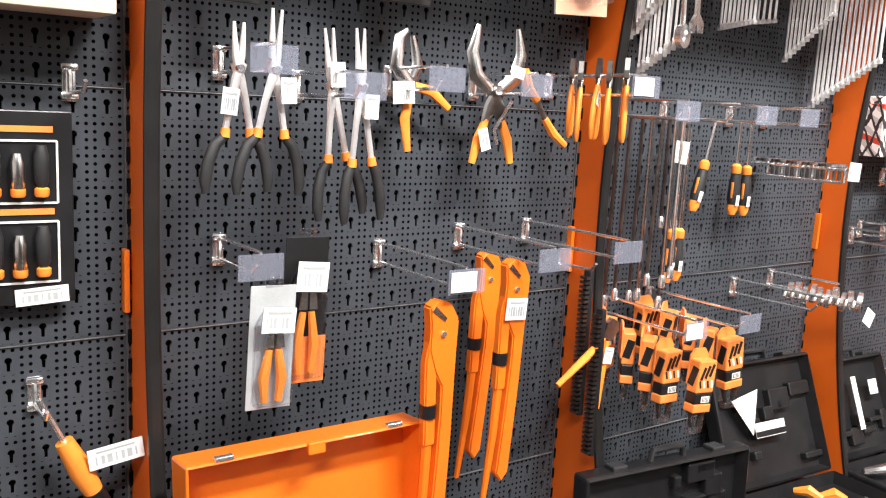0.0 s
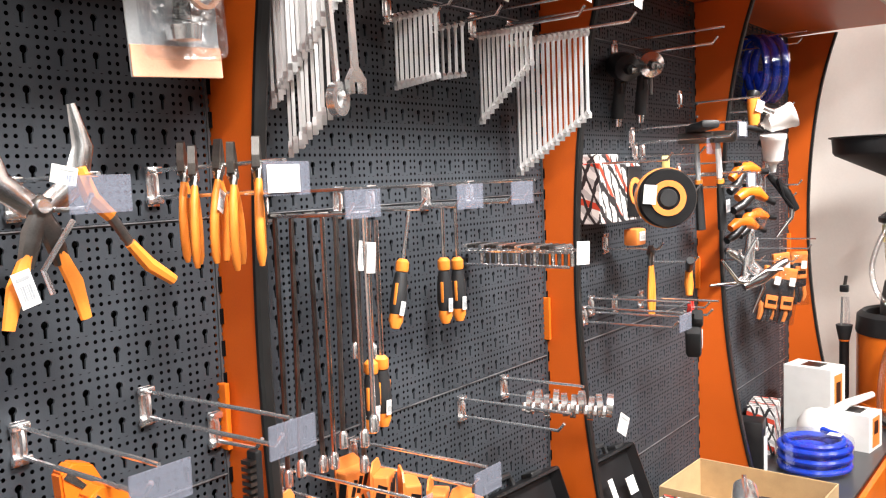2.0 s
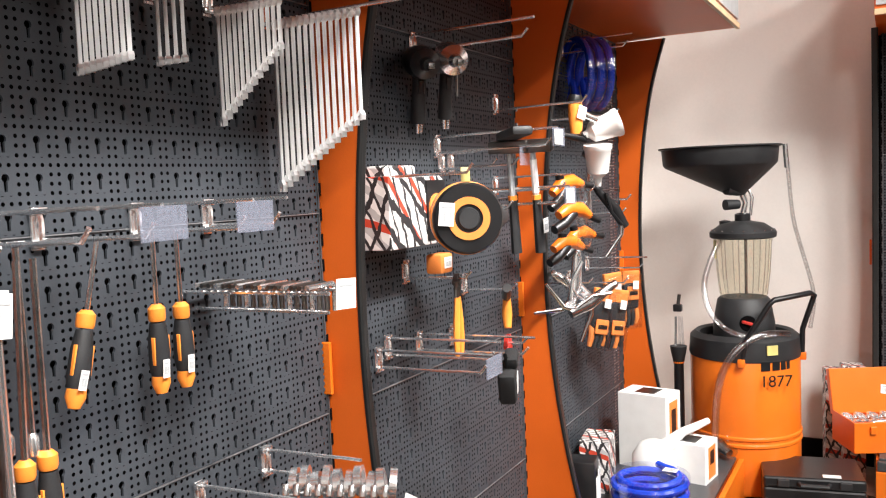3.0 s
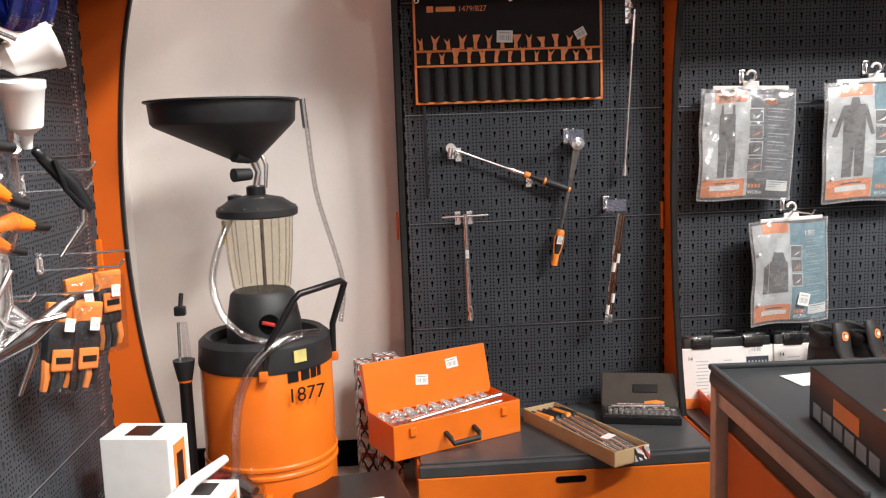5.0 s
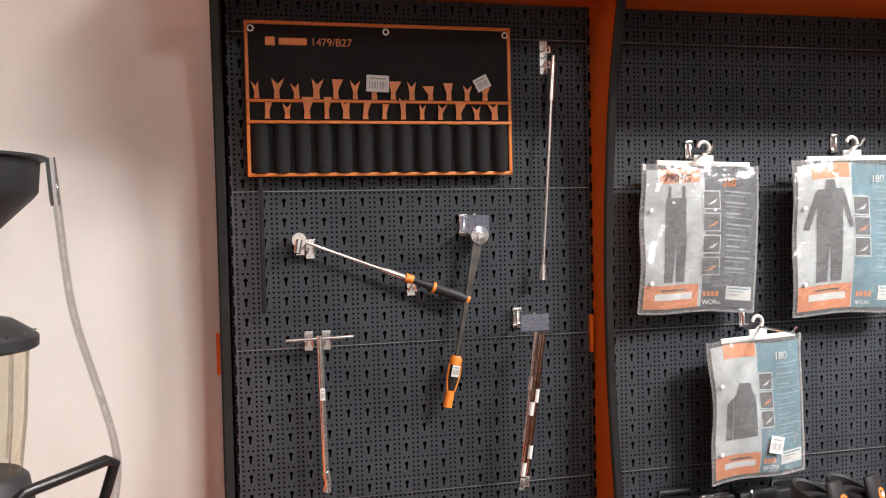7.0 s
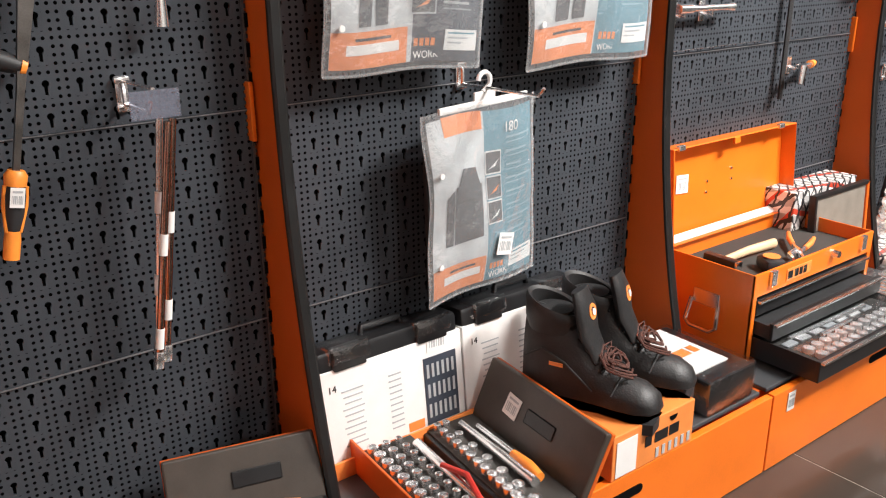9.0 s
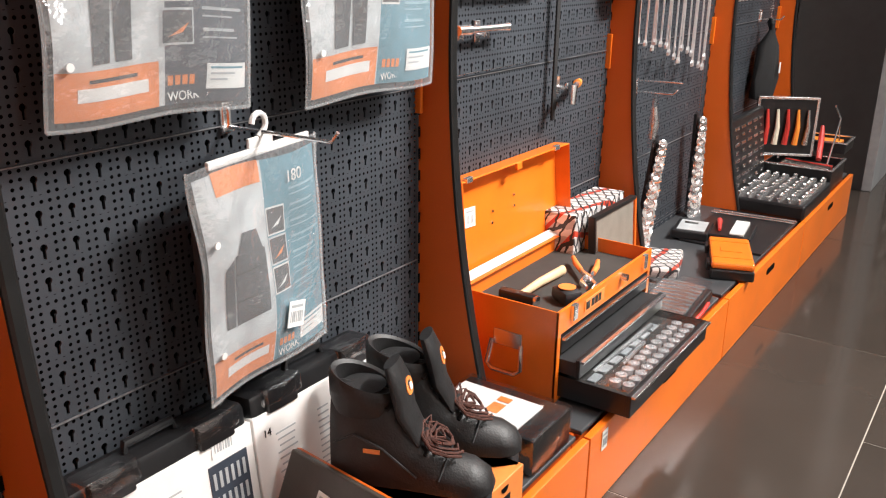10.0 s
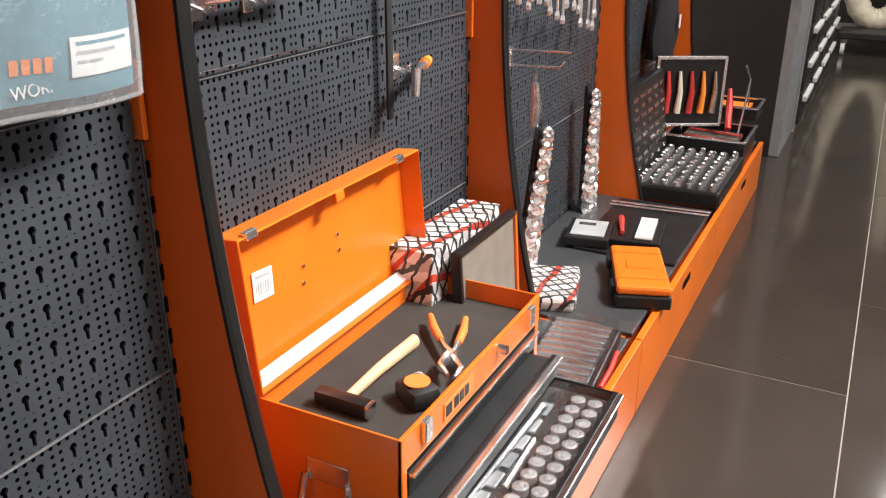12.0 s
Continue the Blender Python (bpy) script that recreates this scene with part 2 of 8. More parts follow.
def mesh_of(bm, name, material, smooth=False):
    me = bpy.data.meshes.new(name)
    if smooth:
        for f in bm.faces:
            f.smooth = True
    bm.to_mesh(me)
    bm.free()
    me.materials.append(material)
    if smooth:
        me.set_sharp_from_angle(angle=radians(38))
    return me


def part(name, bm, material, parent, label="", smooth=True):
    ob = new(name, mesh_of(bm, name, material, smooth))
    ob.parent = parent
    if label:
        ob["label"] = label
    return ob


def thing(name, at, label, category, group="", kind=""):
    ob = new(name)
    ob.empty_display_size = 0.05
    ob.matrix_basis = at
    return tagged(ob, label, category, group, kind)


def solo(name, bm, material, at, label, category, group="", kind="", smooth=True):
    ob = new(name, mesh_of(bm, name, material, smooth))
    ob.matrix_basis = at
    return tagged(ob, label, category, group, kind)


def on_a(x, z, d=0.0, tilt=0.0, turn=0.0):
    """A place on the first wall: d metres in front of its face; x to the right, y into the wall."""
    return pose(x, -d, z, 0, tilt, turn)


def on_b(y, z, d=0.0, tilt=0.0, turn=0.0):
    return pose(-d, y, z, 0, 0, -90 + turn) @ pose(0, 0, 0, 0, tilt, 0)


def B():
    return bmesh.new()


def lettering(text, size, material, parent, at, name="lettering"):
    cu = bpy.data.curves.new(name, "FONT")
    cu.body, cu.size, cu.extrude = text, size, 0.0004
    tmp = bpy.data.objects.new(name, cu)
    scene.collection.objects.link(tmp)
    bpy.context.view_layer.update()
    me = bpy.data.meshes.new_from_object(tmp.evaluated_get(bpy.context.evaluated_depsgraph_get()))
    bpy.data.objects.remove(tmp)
    me.materials.clear()
    me.materials.append(material)
    ob = new(name, me)
    ob.parent = parent
    ob.matrix_basis = at
    return ob


FACE = pose(0, 0, 0, 90)  # stands lettering up in the xz plane, facing -y


# ---- the room ----
def slab(name, c, s, material, label="", category=""):
    return solo(name, box(B(), c, s), material, Matrix.Identity(4), label or name.replace("_", " "), category or name.split("_")[0], kind="structure", smooth=False)


slab("floor", (-4, -5.5, -0.0515), (10, 13, 0.1), GROUT, "pale grout bed under large brown floor tiles", "floor")
slab("wall_north", (-4, 0.12, 1.7), (10, 0.12, 3.4), PLASTER, "plain off-white plastered wall", "wall")
slab("wall_east", (0.12, -5.97, 1.7), (0.12, 12.06, 3.4), PLASTER, "plain off-white plastered wall", "wall")
slab("wall_south", (-4, -12.06, 1.7), (10, 0.12, 3.4), CHARCOAL, "plain dark far wall", "wall")
slab("wall_west", (-9.06, -5.97, 1.7), (0.12, 12.06, 3.4), PLASTER, "plain off-white plastered wall", "wall")
slab("ceiling", (-4, -5.97, 3.4), (10, 12.4, 0.1), CEILING, "plain pale shop ceiling", "ceiling")

# ceiling light panels over the aisle
# (place, size, watts, aim on the wall or None for straight down, spread in degrees)
for lx, ly, w, h, power, aim, spread in ((-3.9, -1.9, 1.2, 0.25, 72, (-4.05, 0, 1.15), 104), (-2.3, -1.9, 1.2, 0.25, 66, (-1.75, 0, 1.15), 86), (-6.2, -2.8, 1.5, 0.3, 165, None, 180), (-2.3, -4.1, 0.25, 1.2, 98, (0, -3.2, 0.9), 104), (-1.7, -5.0, 0.3, 1.5, 72, None, 180), (-1.7, -8.0, 0.3, 1.5, 110, None, 180)):
    la = bpy.data.lights.new("ceiling_lamp", "AREA")
    la.shape, la.size, la.size_y, la.energy, la.color = "RECTANGLE", w, h, power, (1.0, 0.965, 0.93)
    lo = new("ceiling_lamp", la)
    la.spread = radians(spread)
    turn = (Vector(aim) - Vector((lx, ly, 3.25))).to_track_quat("-Z", "Y").to_matrix().to_4x4() if aim else Matrix.Identity(4)
    if aim and h > w:
        la.size, la.size_y = h, w
    lo.matrix_basis = Matrix.Translation((lx, ly, 3.25 if aim else 3.3)) @ turn
    tray = solo("ceiling_light", box(B(), (0, 0, 0.02), (w + 0.06, h + 0.06, 0.03), 0.005), WHITE_PLASTIC, pose(lx, ly, 3.31), "white rectangular ceiling light fitting", "lamp", "ceiling lights")

# ---- shop fittings: pegboard bays, side panels, plinths, canopies ----
def panel_mesh(cols=19, rows=8, w=0.966, h=0.397):
    """A pressed steel panel with folded edges and keyhole slots every 50 mm."""
    verts, faces = [], []
    key = arc((0, 0.002), 0.0056, -60, 240, 10)
    key = key + [(-0.0024, -0.0155), (0.0024, -0.0155)]
    n = len(key)
    def square(x, z, hx0, hx1, hz0, hz1):
        k = min((hx1 if x > 0 else hx0) / max(abs(x), 1e-6), (hz1 if z > 0 else hz0) / max(abs(z), 1e-6))
        return x * k, z * k
    for i in range(cols):
        for j in range(rows):
            cx, cz = (i - (cols - 1) / 2) * 0.05, (j - (rows - 1) / 2) * 0.05
            hx0 = hx1 = hz0 = hz1 = 0.025
            if i == 0: hx0 = w / 2 + cx
            if i == cols - 1: hx1 = w / 2 - cx
            if j == 0: hz0 = h / 2 + cz
            if j == rows - 1: hz1 = h / 2 - cz
            pts = [(x, z) for x, z in key]
            outer = [square(x, z, hx0, hx1, hz0, hz1) for x, z in pts]
            corners = {}
            base = len(verts)
            verts += [(cx + x, 0, cz + z) for x, z in pts] + [(cx + x, 0, cz + z) for x, z in outer] + [(cx + x, 0.004, cz + z) for x, z in pts]
            for k in range(n):
                q = (k + 1) % n
                a, b = outer[k], outer[q]
                f = [base + k, base + q, base + n + q, base + n + k]
                corner = None
                if abs(a[0] - b[0]) > 1e-6 and abs(a[1] - b[1]) > 1e-6:
                    mx = a[0] if abs(abs(a[0]) - (hx1 if a[0] > 0 else hx0)) < 1e-6 else b[0]
                    mz = a[1] if mx == b[0] else b[1]
                    verts.append((cx + mx, 0, cz + mz))
                    f = [base + k, base + q, base + n + q, len(verts) - 1, base + n + k]
                faces.append(f)
                faces.append([base + q, base + k, base + 2 * n + k, base + 2 * n + q])
    b0 = len(verts)
    for y in (0, 0.014):
        verts += [(-w / 2, y, -h / 2), (w / 2, y, -h / 2), (w / 2, y, h / 2), (-w / 2, y, h / 2)]
    for k in range(4):
        faces.append([b0 + k, b0 + 4 + k, b0 + 4 + (k + 1) % 4, b0 + (k + 1) % 4])
    # vertices of neighbouring cells are placed one after another, in order of use
    me = bpy.data.meshes.new("panel")
    me.from_pydata(verts, [], faces)
    me.materials.append(PEG)
    return me


PANEL = panel_mesh()
# lighter, patchy steel colour for the highlight painted along the panel seams
EDGE = surface("seam_highlight_steel", (0.24, 0.24, 0.25), 0.4, 0.6, 0.45, 5.0, 80.0)
A_RIBS = (-5.57, -4.57, -3.59, -2.61, -1.61, -0.53)
B_RIBS = (-0.925, -1.925, -2.943, -3.94, -4.94, -5.94)
A_SEAM, B_SEAM = 0.043, -0.262
A_TOP, PLINTH = 1.83, 0.21


def rib_depth(z):
    return 0.083 + 0.16 * (z - 1.05) ** 2 + 0.14 * max(0.0, z - 1.5) ** 2


def side_panel(at, flip=False):
    """Tall orange side panel with a curved front and a black rubber edge."""
    t = thing("side_panel", at, "tall orange lacquered side panel with curved front and black edge strip", "side panel", "side panels of the pegboard bays", "structure")
    zs = [PLINTH + (1.83 - PLINTH) * i / 24 for i in range(25)]
    bm = B()
    out = [(0.02, PLINTH)] + [(-rib_depth(z), z) for z in zs] + [(0.02, 1.83)]
    a = [bm.verts.new((0.0, y, z)) for y, z in out]
    b = [bm.verts.new((0.02, y, z)) for y, z in out]
    bm.faces.new(a)
    bm.faces.new(b[::-1])
    for i in range(len(a)):
        j = (i + 1) % len(a)
        bm.faces.new((a[i], b[i], b[j], a[j]))
    bmesh.ops.recalc_face_normals(bm, faces=bm.faces)
    part("body", bm, RIB, t, smooth=False)
    bm = B()
    prev = None
    for z in zs:
        d = rib_depth(z)
        row = [bm.verts.new((x, -d - e, z)) for x, e in ((-0.002, -0.005), (-0.002, 0.001), (0.003, 0.004), (0.017, 0.004), (0.022, 0.001), (0.022, -0.005))]
        if prev:
            for k in range(5):
                bm.faces.new((prev[k], prev[k + 1], row[k + 1], row[k]))
        prev = row
    bmesh.ops.recalc_face_normals(bm, faces=bm.faces)
    part("edge_strip", bm, TRIM, t, "black rubber edge strip", smooth=False)
    bm = B()
    box(bm, (-0.0095, -0.004, 0.935), (0.009, 0.022, 0.105), 0.002)
    part("joint_clip", bm, ORANGE, t, "bright orange joint clip", smooth=False)
    return t


def pegboard(at, seam, width=0.966, top=1.83):
    t = thing("pegboard_bay", at, "dark grey perforated steel pegboard with keyhole slots", "pegboard", "pegboard bays", "structure")
    z = seam
    while z < top - 0.02:
        if z + 0.4 > PLINTH + 0.02:
            ob = new("panel", PANEL)
            ob.parent = t
            ob.matrix_basis = pose(0, 0, z + 0.2) @ Matrix.Diagonal((width / 0.966, 1, 1, 1))
            if z > PLINTH:
                # added pale strip: the light caught by the fold, put in as colour
                part("folded_edge", box(B(), (0, -0.001, z), (width * 0.99, 0.004, 0.0016)), EDGE, t, "pale strip painting the highlight along the folded edge", smooth=False)
        z += 0.4
    # added sheet, its colour standing in for the dark behind the holes
    part("backing", box(B(), (0, 0.045, (top + PLINTH) / 2), (width + 0.02, 0.008, top - PLINTH)), BACK, t, "near-black sheet standing in for the shade behind the holes", smooth=False)
    for s in (-1, 1):
        bm = B()
        box(bm, (s * (width / 2 - 0.006), 0.0, (top + PLINTH) / 2), (0.004, 0.006, top - PLINTH))
        part("slotted_upright", bm, STEEL_GREY, t, smooth=False)
        # dark plates on the surface paint the shade inside the slots
        bm = B()
        zz = PLINTH + 0.03
        while zz < top:
            box(bm, (s * (width / 2 - 0.001), -0.0035, zz), (0.009, 0.001, 0.024))
            zz += 0.05
        part("upright_slots", bm, BACK, t, "row of dark slots", smooth=False)
    return t


def plinth(at, width, depth, lip=False):
    t = thing("base_drawer", at, "low orange base unit with dark top sheet and slot handle", "base unit", "base units under the pegboards")
    w = width - 0.006
    part("carcass", box(B(), (0, -depth / 2 + 0.02, PLINTH / 2 - 0.004), (w, depth - 0.03, PLINTH - 0.01)), RIB, t, smooth=False)
    rise = PLINTH - (0.044 if lip else 0.004)
    bm = box(B(), (0, -depth + 0.0, rise / 2 + 0.002), (w, 0.018, rise), 0.002)
    part("front", bm, ORANGE, t, smooth=False)
    if lip:
        part("top_lip", box(B(), (0, -depth + 0.004, PLINTH - 0.022), (w - 0.01, 0.022, 0.036), 0.003), MAT, t, "dark grey front lip", smooth=False)
    part("top_sheet", box(B(), (0, -depth / 2 + 0.008, PLINTH - 0.004), (w - 0.02, depth - 0.022, 0.012), 0.003), MAT, t, "dark grey top sheet", smooth=False)
    bm = plate(B(), arc((0.04, 0), 0.011, -90, 90, 6) + arc((-0.04, 0), 0.011, 90, 270, 6), -depth - 0.0105, -depth - 0.009)
    h = part("handle_slot", bm, BACK, t, "dark slot handle", smooth=False)
    h.matrix_basis = pose(0, 0, PLINTH - (0.07 if lip else 0.05))
    return t


def canopy(at, width):
    t = thing("canopy", at, "orange canopy box over a pegboard bay", "canopy", "canopies over the pegboards", "structure")
    bm = B()
    v = [bm.verts.new((x, y, z)) for x in (-width / 2, width / 2) for y, z in ((0.05, 1.83), (-0.2, 1.84), (-0.47, 1.84), (-0.47, 2.12), (0.05, 2.12))]
    n = 5
    bm.faces.new(v[:n]); bm.faces.new(v[n:][::-1])
    for k in range(n):
        bm.faces.new((v[k], v[n + k], v[n + (k + 1) % n], v[(k + 1) % n]))
    bmesh.ops.recalc_face_normals(bm, faces=bm.faces)
    part("body", bm, RIB, t, smooth=False)
    part("fascia_rail", box(B(), (0, -0.475, 1.845), (width, 0.014, 0.022), 0.002), WOOD, t, "pale front rail", smooth=False)
    part("fascia", box(B(), (0, -0.474, 1.99), (width - 0.01, 0.008, 0.24)), GREY_CARD, t, "grey printed fascia", smooth=False)
    return t


for x in A_RIBS:
    side_panel(pose(x, 0, 0))
for y in B_RIBS:
    side_panel(pose(0, y, 0, 0, 0, -90))
for a, b in zip(A_RIBS, A_RIBS[1:]):
    c, w = (a + b) / 2 + 0.014, b - a - 0.03
    pegboard(pose(c, 0, 0), A_SEAM, w)
    plinth(pose(c, 0, 0), b - a, 0.49)
    canopy(pose(c, 0, 0), b - a)
for a, b in zip(B_RIBS, B_RIBS[1:]):
    c, w = (a + b) / 2 - 0.014, a - b - 0.03
    pegboard(pose(0, c, 0, 0, 0, -90), B_SEAM, w)
    plinth(pose(0, c, 0, 0, 0, -90), a - b, 0.53 if a > -1 else 0.45, a > -1)
    canopy(pose(0, c, 0, 0, 0, -90), a - b)

# floor tiles, laid in a half bond
tile_mesh = mesh_of(box(B(), (0, 0, 0), (0.5967, 1.1967, 0.01), 0.0008), "floor_tile", TILE)
floor_ob = bpy.data.objects["floor"]
for i in range(14):
    for j in range(11):
        x, y = -0.62 - 0.6 * i, -0.6 * (i % 2) - 1.2 * j - 0.09
        if y < -11.9 or x < -8.7:
            continue
        ob = new("tile", tile_mesh)
        ob.parent = floor_ob
        ob.matrix_basis = pose(x, y, -0.005)


# ---- hooks and price tags ----
def hook(at, length=0.2, double=True, tag="clear", rise=0.0, name="display_hook"):
    t = thing(name, at, "chrome wire display hook with clear price holder" if tag else "bare chrome wire display hook", "display hook", "display hooks")
    bm = box(B(), (0, -0.002, 0.008), (0.02, 0.004, 0.058), 0.0015)
    box(bm, (0, -0.007, 0.031), (0.026, 0.01, 0.011), 0.003)
    box(bm, (0, -0.007, -0.012), (0.026, 0.01, 0.011), 0.003)
    part("base_plate", bm, CHROME, t)
    part("bracket", tube(B(), [(0, -0.002, 0.034), (0, -0.012, 0.02), (0, -0.012, -0.006), (0, -0.002, -0.018)], 0.004, 6), CHROME, t)
    bm = tube(B(), [(0, -0.004, -0.008), (0, -length * 0.5, -0.006 + rise * 0.5), (0, -length, -0.004 + rise), (0, -length - 0.014, 0.012 + rise)], 0.0033, 8)
    part("prong", bm, CHROME, t)
    if double:
        bm = tube(B(), [(0.0, -0.004, 0.03), (0.0, -length, 0.034 + rise), (0, -length - 0.03, 0.034 + rise)], 0.003, 8)
        part("price_arm", bm, CHROME, t)
    if tag:
        h = part("price_holder", box(B(), (0.0, -length - 0.032, 0.012 + rise), (0.075, 0.003, 0.042), 0.001), TAG_FILM, t, "clear plastic price holder", smooth=False)
        if tag == "paper":
            part("price_slip", box(B(), (-0.008, -length - 0.035, 0.012 + rise), (0.052, 0.001, 0.034)), WHITE, h, "white price slip", smooth=False)
    return t


def sticker(parent, c, w, h, tilt=0.0, name="price_sticker"):
    bm = box(B(), (0, 0, 0), (w, 0.0012, h))
    ob = part(name, bm, WHITE, parent, "white price sticker", smooth=False)
    ob.matrix_basis = pose(*c, 0, tilt, 0)
    bm = B()
    for k in range(7):
        box(bm, (-w * 0.36 + k * w * 0.12, -0.001, -h * 0.1), (w * (0.03 + 0.03 * (k % 3)), 0.0006, h * 0.42))
    box(bm, (0, -0.001, h * 0.3), (w * 0.7, 0.0006, h * 0.1))
    b = part("print", bm, GREY_CARD, ob, "grey printed bars", smooth=False)
    return ob


# ---- pliers and cutters ----
def pliers(at, jaw, shank, grip, spread, grip_mat, label, steel=STEEL, jaw_w=0.012, open_=0.006, group="", tag=None, curve=0.0):
    """Pivot at the origin, jaws up, grips hanging down."""
    t = thing("pliers", at, label, "pliers", group)
    for s in (-1, 1):
        bm = plate(B(), [(s * 0.001 + s * open_ * 0.2, 0.0), (s * jaw_w, 0.004), (s * (jaw_w * 0.8 + open_ * 0.6 + curve), jaw * 0.5), (s * (open_ + 0.0035), jaw), (s * open_, jaw), (s * (open_ * 0.6 + curve), jaw * 0.5)][:: s], -0.005, 0.005)
        part("jaw", bm, steel, t, smooth=False)
        bm = tube(B(), [(-s * 0.004, 0.002 * s, 0.006), (s * 0.008, 0.002 * s, -0.012), (s * spread * 0.3, 0.002 * s, -shank)], [0.008, 0.0075, 0.0055], 8, 0.7)
        part("shank", bm, steel, t)
        pts = [(s * spread * 0.28, 0.002 * s, -shank + 0.012), (s * spread * 0.5, 0.002 * s, -shank - grip * 0.35), (s * spread * 0.62, 0.002 * s, -shank - grip * 0.7), (s * spread * 0.55, 0.002 * s, -shank - grip)]
        part("grip", tube(B(), pts, [0.0072, 0.0095, 0.0088, 0.006], 10, 0.8), grip_mat, t)
    part("pivot", lathe(B(), [(0.0001, -0.009), (0.007, -0.009), (0.008, 0.009), (0.0001, 0.009)], axis="y", seg=14), steel, t)
    if tag:
        sticker(t, (tag[0], -0.012, tag[1]), 0.03, 0.04, tag[2])
    return t


LN = "long needle-nose pliers with black grips on a wire hook"
def long_pliers(at, jaw, drop, half, flare, grip, tag):
    """Pivot at the origin; slim jaws up, straight steel shanks down to orange collars, then bowed black grips."""
    t = thing("pliers", at, LN, "pliers", "long pliers")
    for s in (-1, 1):
        y = 0.003 * s
        part("jaw", tube(B(), [(0, y, -0.004), (s * 0.006, y, 0.02), (s * 0.0075, y, jaw * 0.6), (s * 0.009, y, jaw)], [0.008, 0.0062, 0.0045, 0.0025], 8, 0.75), SATIN, t)
        part("shank", tube(B(), [(-s * 0.005, y, 0.008), (s * 0.004, y, -0.014), (s * half * 0.6, y, -drop * 0.5), (s * half, y, -drop)], [0.008, 0.008, 0.0058, 0.0055], 8, 0.75), SATIN, t)
        part("collar", tube(B(), [(s * half * 0.97, y, -drop + 0.004), (s * half * 1.06, y, -drop - 0.01)], [0.0068, 0.0082], 10), GRIP, t, "orange grip collar")
        pts = [(s * half * 1.05, y, -drop - 0.008), (s * (half + (flare - half) * 0.5), y, -drop - grip * 0.22), (s * (half + (flare - half) * 0.85), y, -drop - grip * 0.5), (s * flare, y, -drop - grip * 0.8), (s * flare * 0.98, y, -drop - grip)]
        part("grip", tube(B(), pts, [0.0072, 0.0092, 0.0096, 0.0092, 0.006], 12, 0.85), RUBBER, t)
    part("pivot", lathe(B(), [(0.0001, -0.011), (0.006, -0.011), (0.0075, -0.008), (0.0075, 0.009), (0.0001, 0.009)], axis="y", seg=14), STEEL, t)
    sticker(t, (tag[0], -0.014, tag[1]), 0.026, 0.04, tag[2])
    return t


for x, z, d, tl, jaw, drop, half, flare, grip, tag in ((-4.449, 1.283, 0.15, 0, 0.068, 0.094, 0.021, 0.052, 0.095, (-0.018, -0.05, 6)), (-4.391, 1.284, 0.15, 2, 0.092, 0.095, 0.023, 0.054, 0.1, (0.02, -0.03, -4)), (-4.284, 1.263, 0.14, -6, 0.094, 0.112, 0.018, 0.044, 0.104, (0.004, 0.02, 2)), (-4.245, 1.264, 0.165, -3, 0.095, 0.118, 0.02, 0.037, 0.104, (0.012, -0.03, 4))):
    long_pliers(on_a(x, z, d, tl), jaw, drop, half, flare, grip, tag)
hook(on_a(-4.427, 1.285), 0.2)
hook(on_a(-4.286, 1.255), 0.22)

# round-jaw locking pliers with curved grey jaws
def c_clamp(at, label):
    t = thing("locking_pliers", at, label, "pliers")
    for s in (-1, 1):
        pts = [(s * 0.012, 0, 0.0), (s * 0.05, 0, 0.03), (s * 0.062, 0, 0.075), (s * 0.05, 0, 0.13)]
        part("jaw", tube(B(), pts, [0.016, 0.018, 0.015, 0.006], 8, 0.4), STEEL, t)
        part("grip", tube(B(), [(s * 0.02, 0, -0.06), (s * 0.038, 0, -0.1), (s * 0.05, 0, -0.15)], [0.009, 0.0115, 0.008], 10, 0.7), GRIP, t)
        part("shank", tube(B(), [(-s * 0.01, 0, 0.01), (s * 0.012, 0, -0.035), (s * 0.024, 0, -0.075)], [0.013, 0.015, 0.011], 8, 0.5), DARK_STEEL, t)
    part("spring_link", tube(B(), [(0.035, -0.012, -0.02), (-0.01, -0.016, -0.08), (0.0, -0.016, -0.11)], 0.004, 6), CHROME, t)
    part("pivot", lathe(B(), [(0.0001, -0.012), (0.009, -0.012), (0.009, 0.012), (0.0001, 0.012)], axis="y", seg=12), CHROME, t)
    sticker(t, (-0.033, -0.016, -0.1), 0.024, 0.046, -16)
    return t


c_clamp(on_a(-3.916, 1.275, 0.1) @ Matrix.Diagonal((0.94, 0.94, 0.92, 1)), "large curved-jaw locking pliers with orange grips on a hook")
hook(on_a(-4.1, 1.275), 0.17)
g = thing("water_pump_pliers", on_a(-4.085, 1.275, 0.06, 0), "grey slip-joint pliers with orange grips and white tag", "pliers")
part("jaw", tube(B(), [(0, 0, 0), (-0.03, 0, 0.035), (-0.025, 0, 0.085), (-0.01, 0, 0.1)], [0.016, 0.014, 0.012, 0.006], 8, 0.4), STEEL, g)
part("jaw", tube(B(), [(0, 0.004, 0), (0.018, 0.004, 0.04), (0.004, 0.004, 0.09)], [0.014, 0.012, 0.006], 8, 0.4), STEEL, g)
part("grip", tube(B(), [(0.0, 0, -0.02), (-0.008, 0, -0.06), (0.001, 0, -0.12)], [0.008, 0.0105, 0.007], 10, 0.7), GRIP, g)
part("grip", tube(B(), [(0.01, 0, 0.0), (0.05, 0, -0.008), (0.09, 0, -0.038)], [0.008, 0.0105, 0.007], 10, 0.7), GRIP, g)
sticker(g, (-0.023, -0.018, -0.013), 0.046, 0.04, -4)

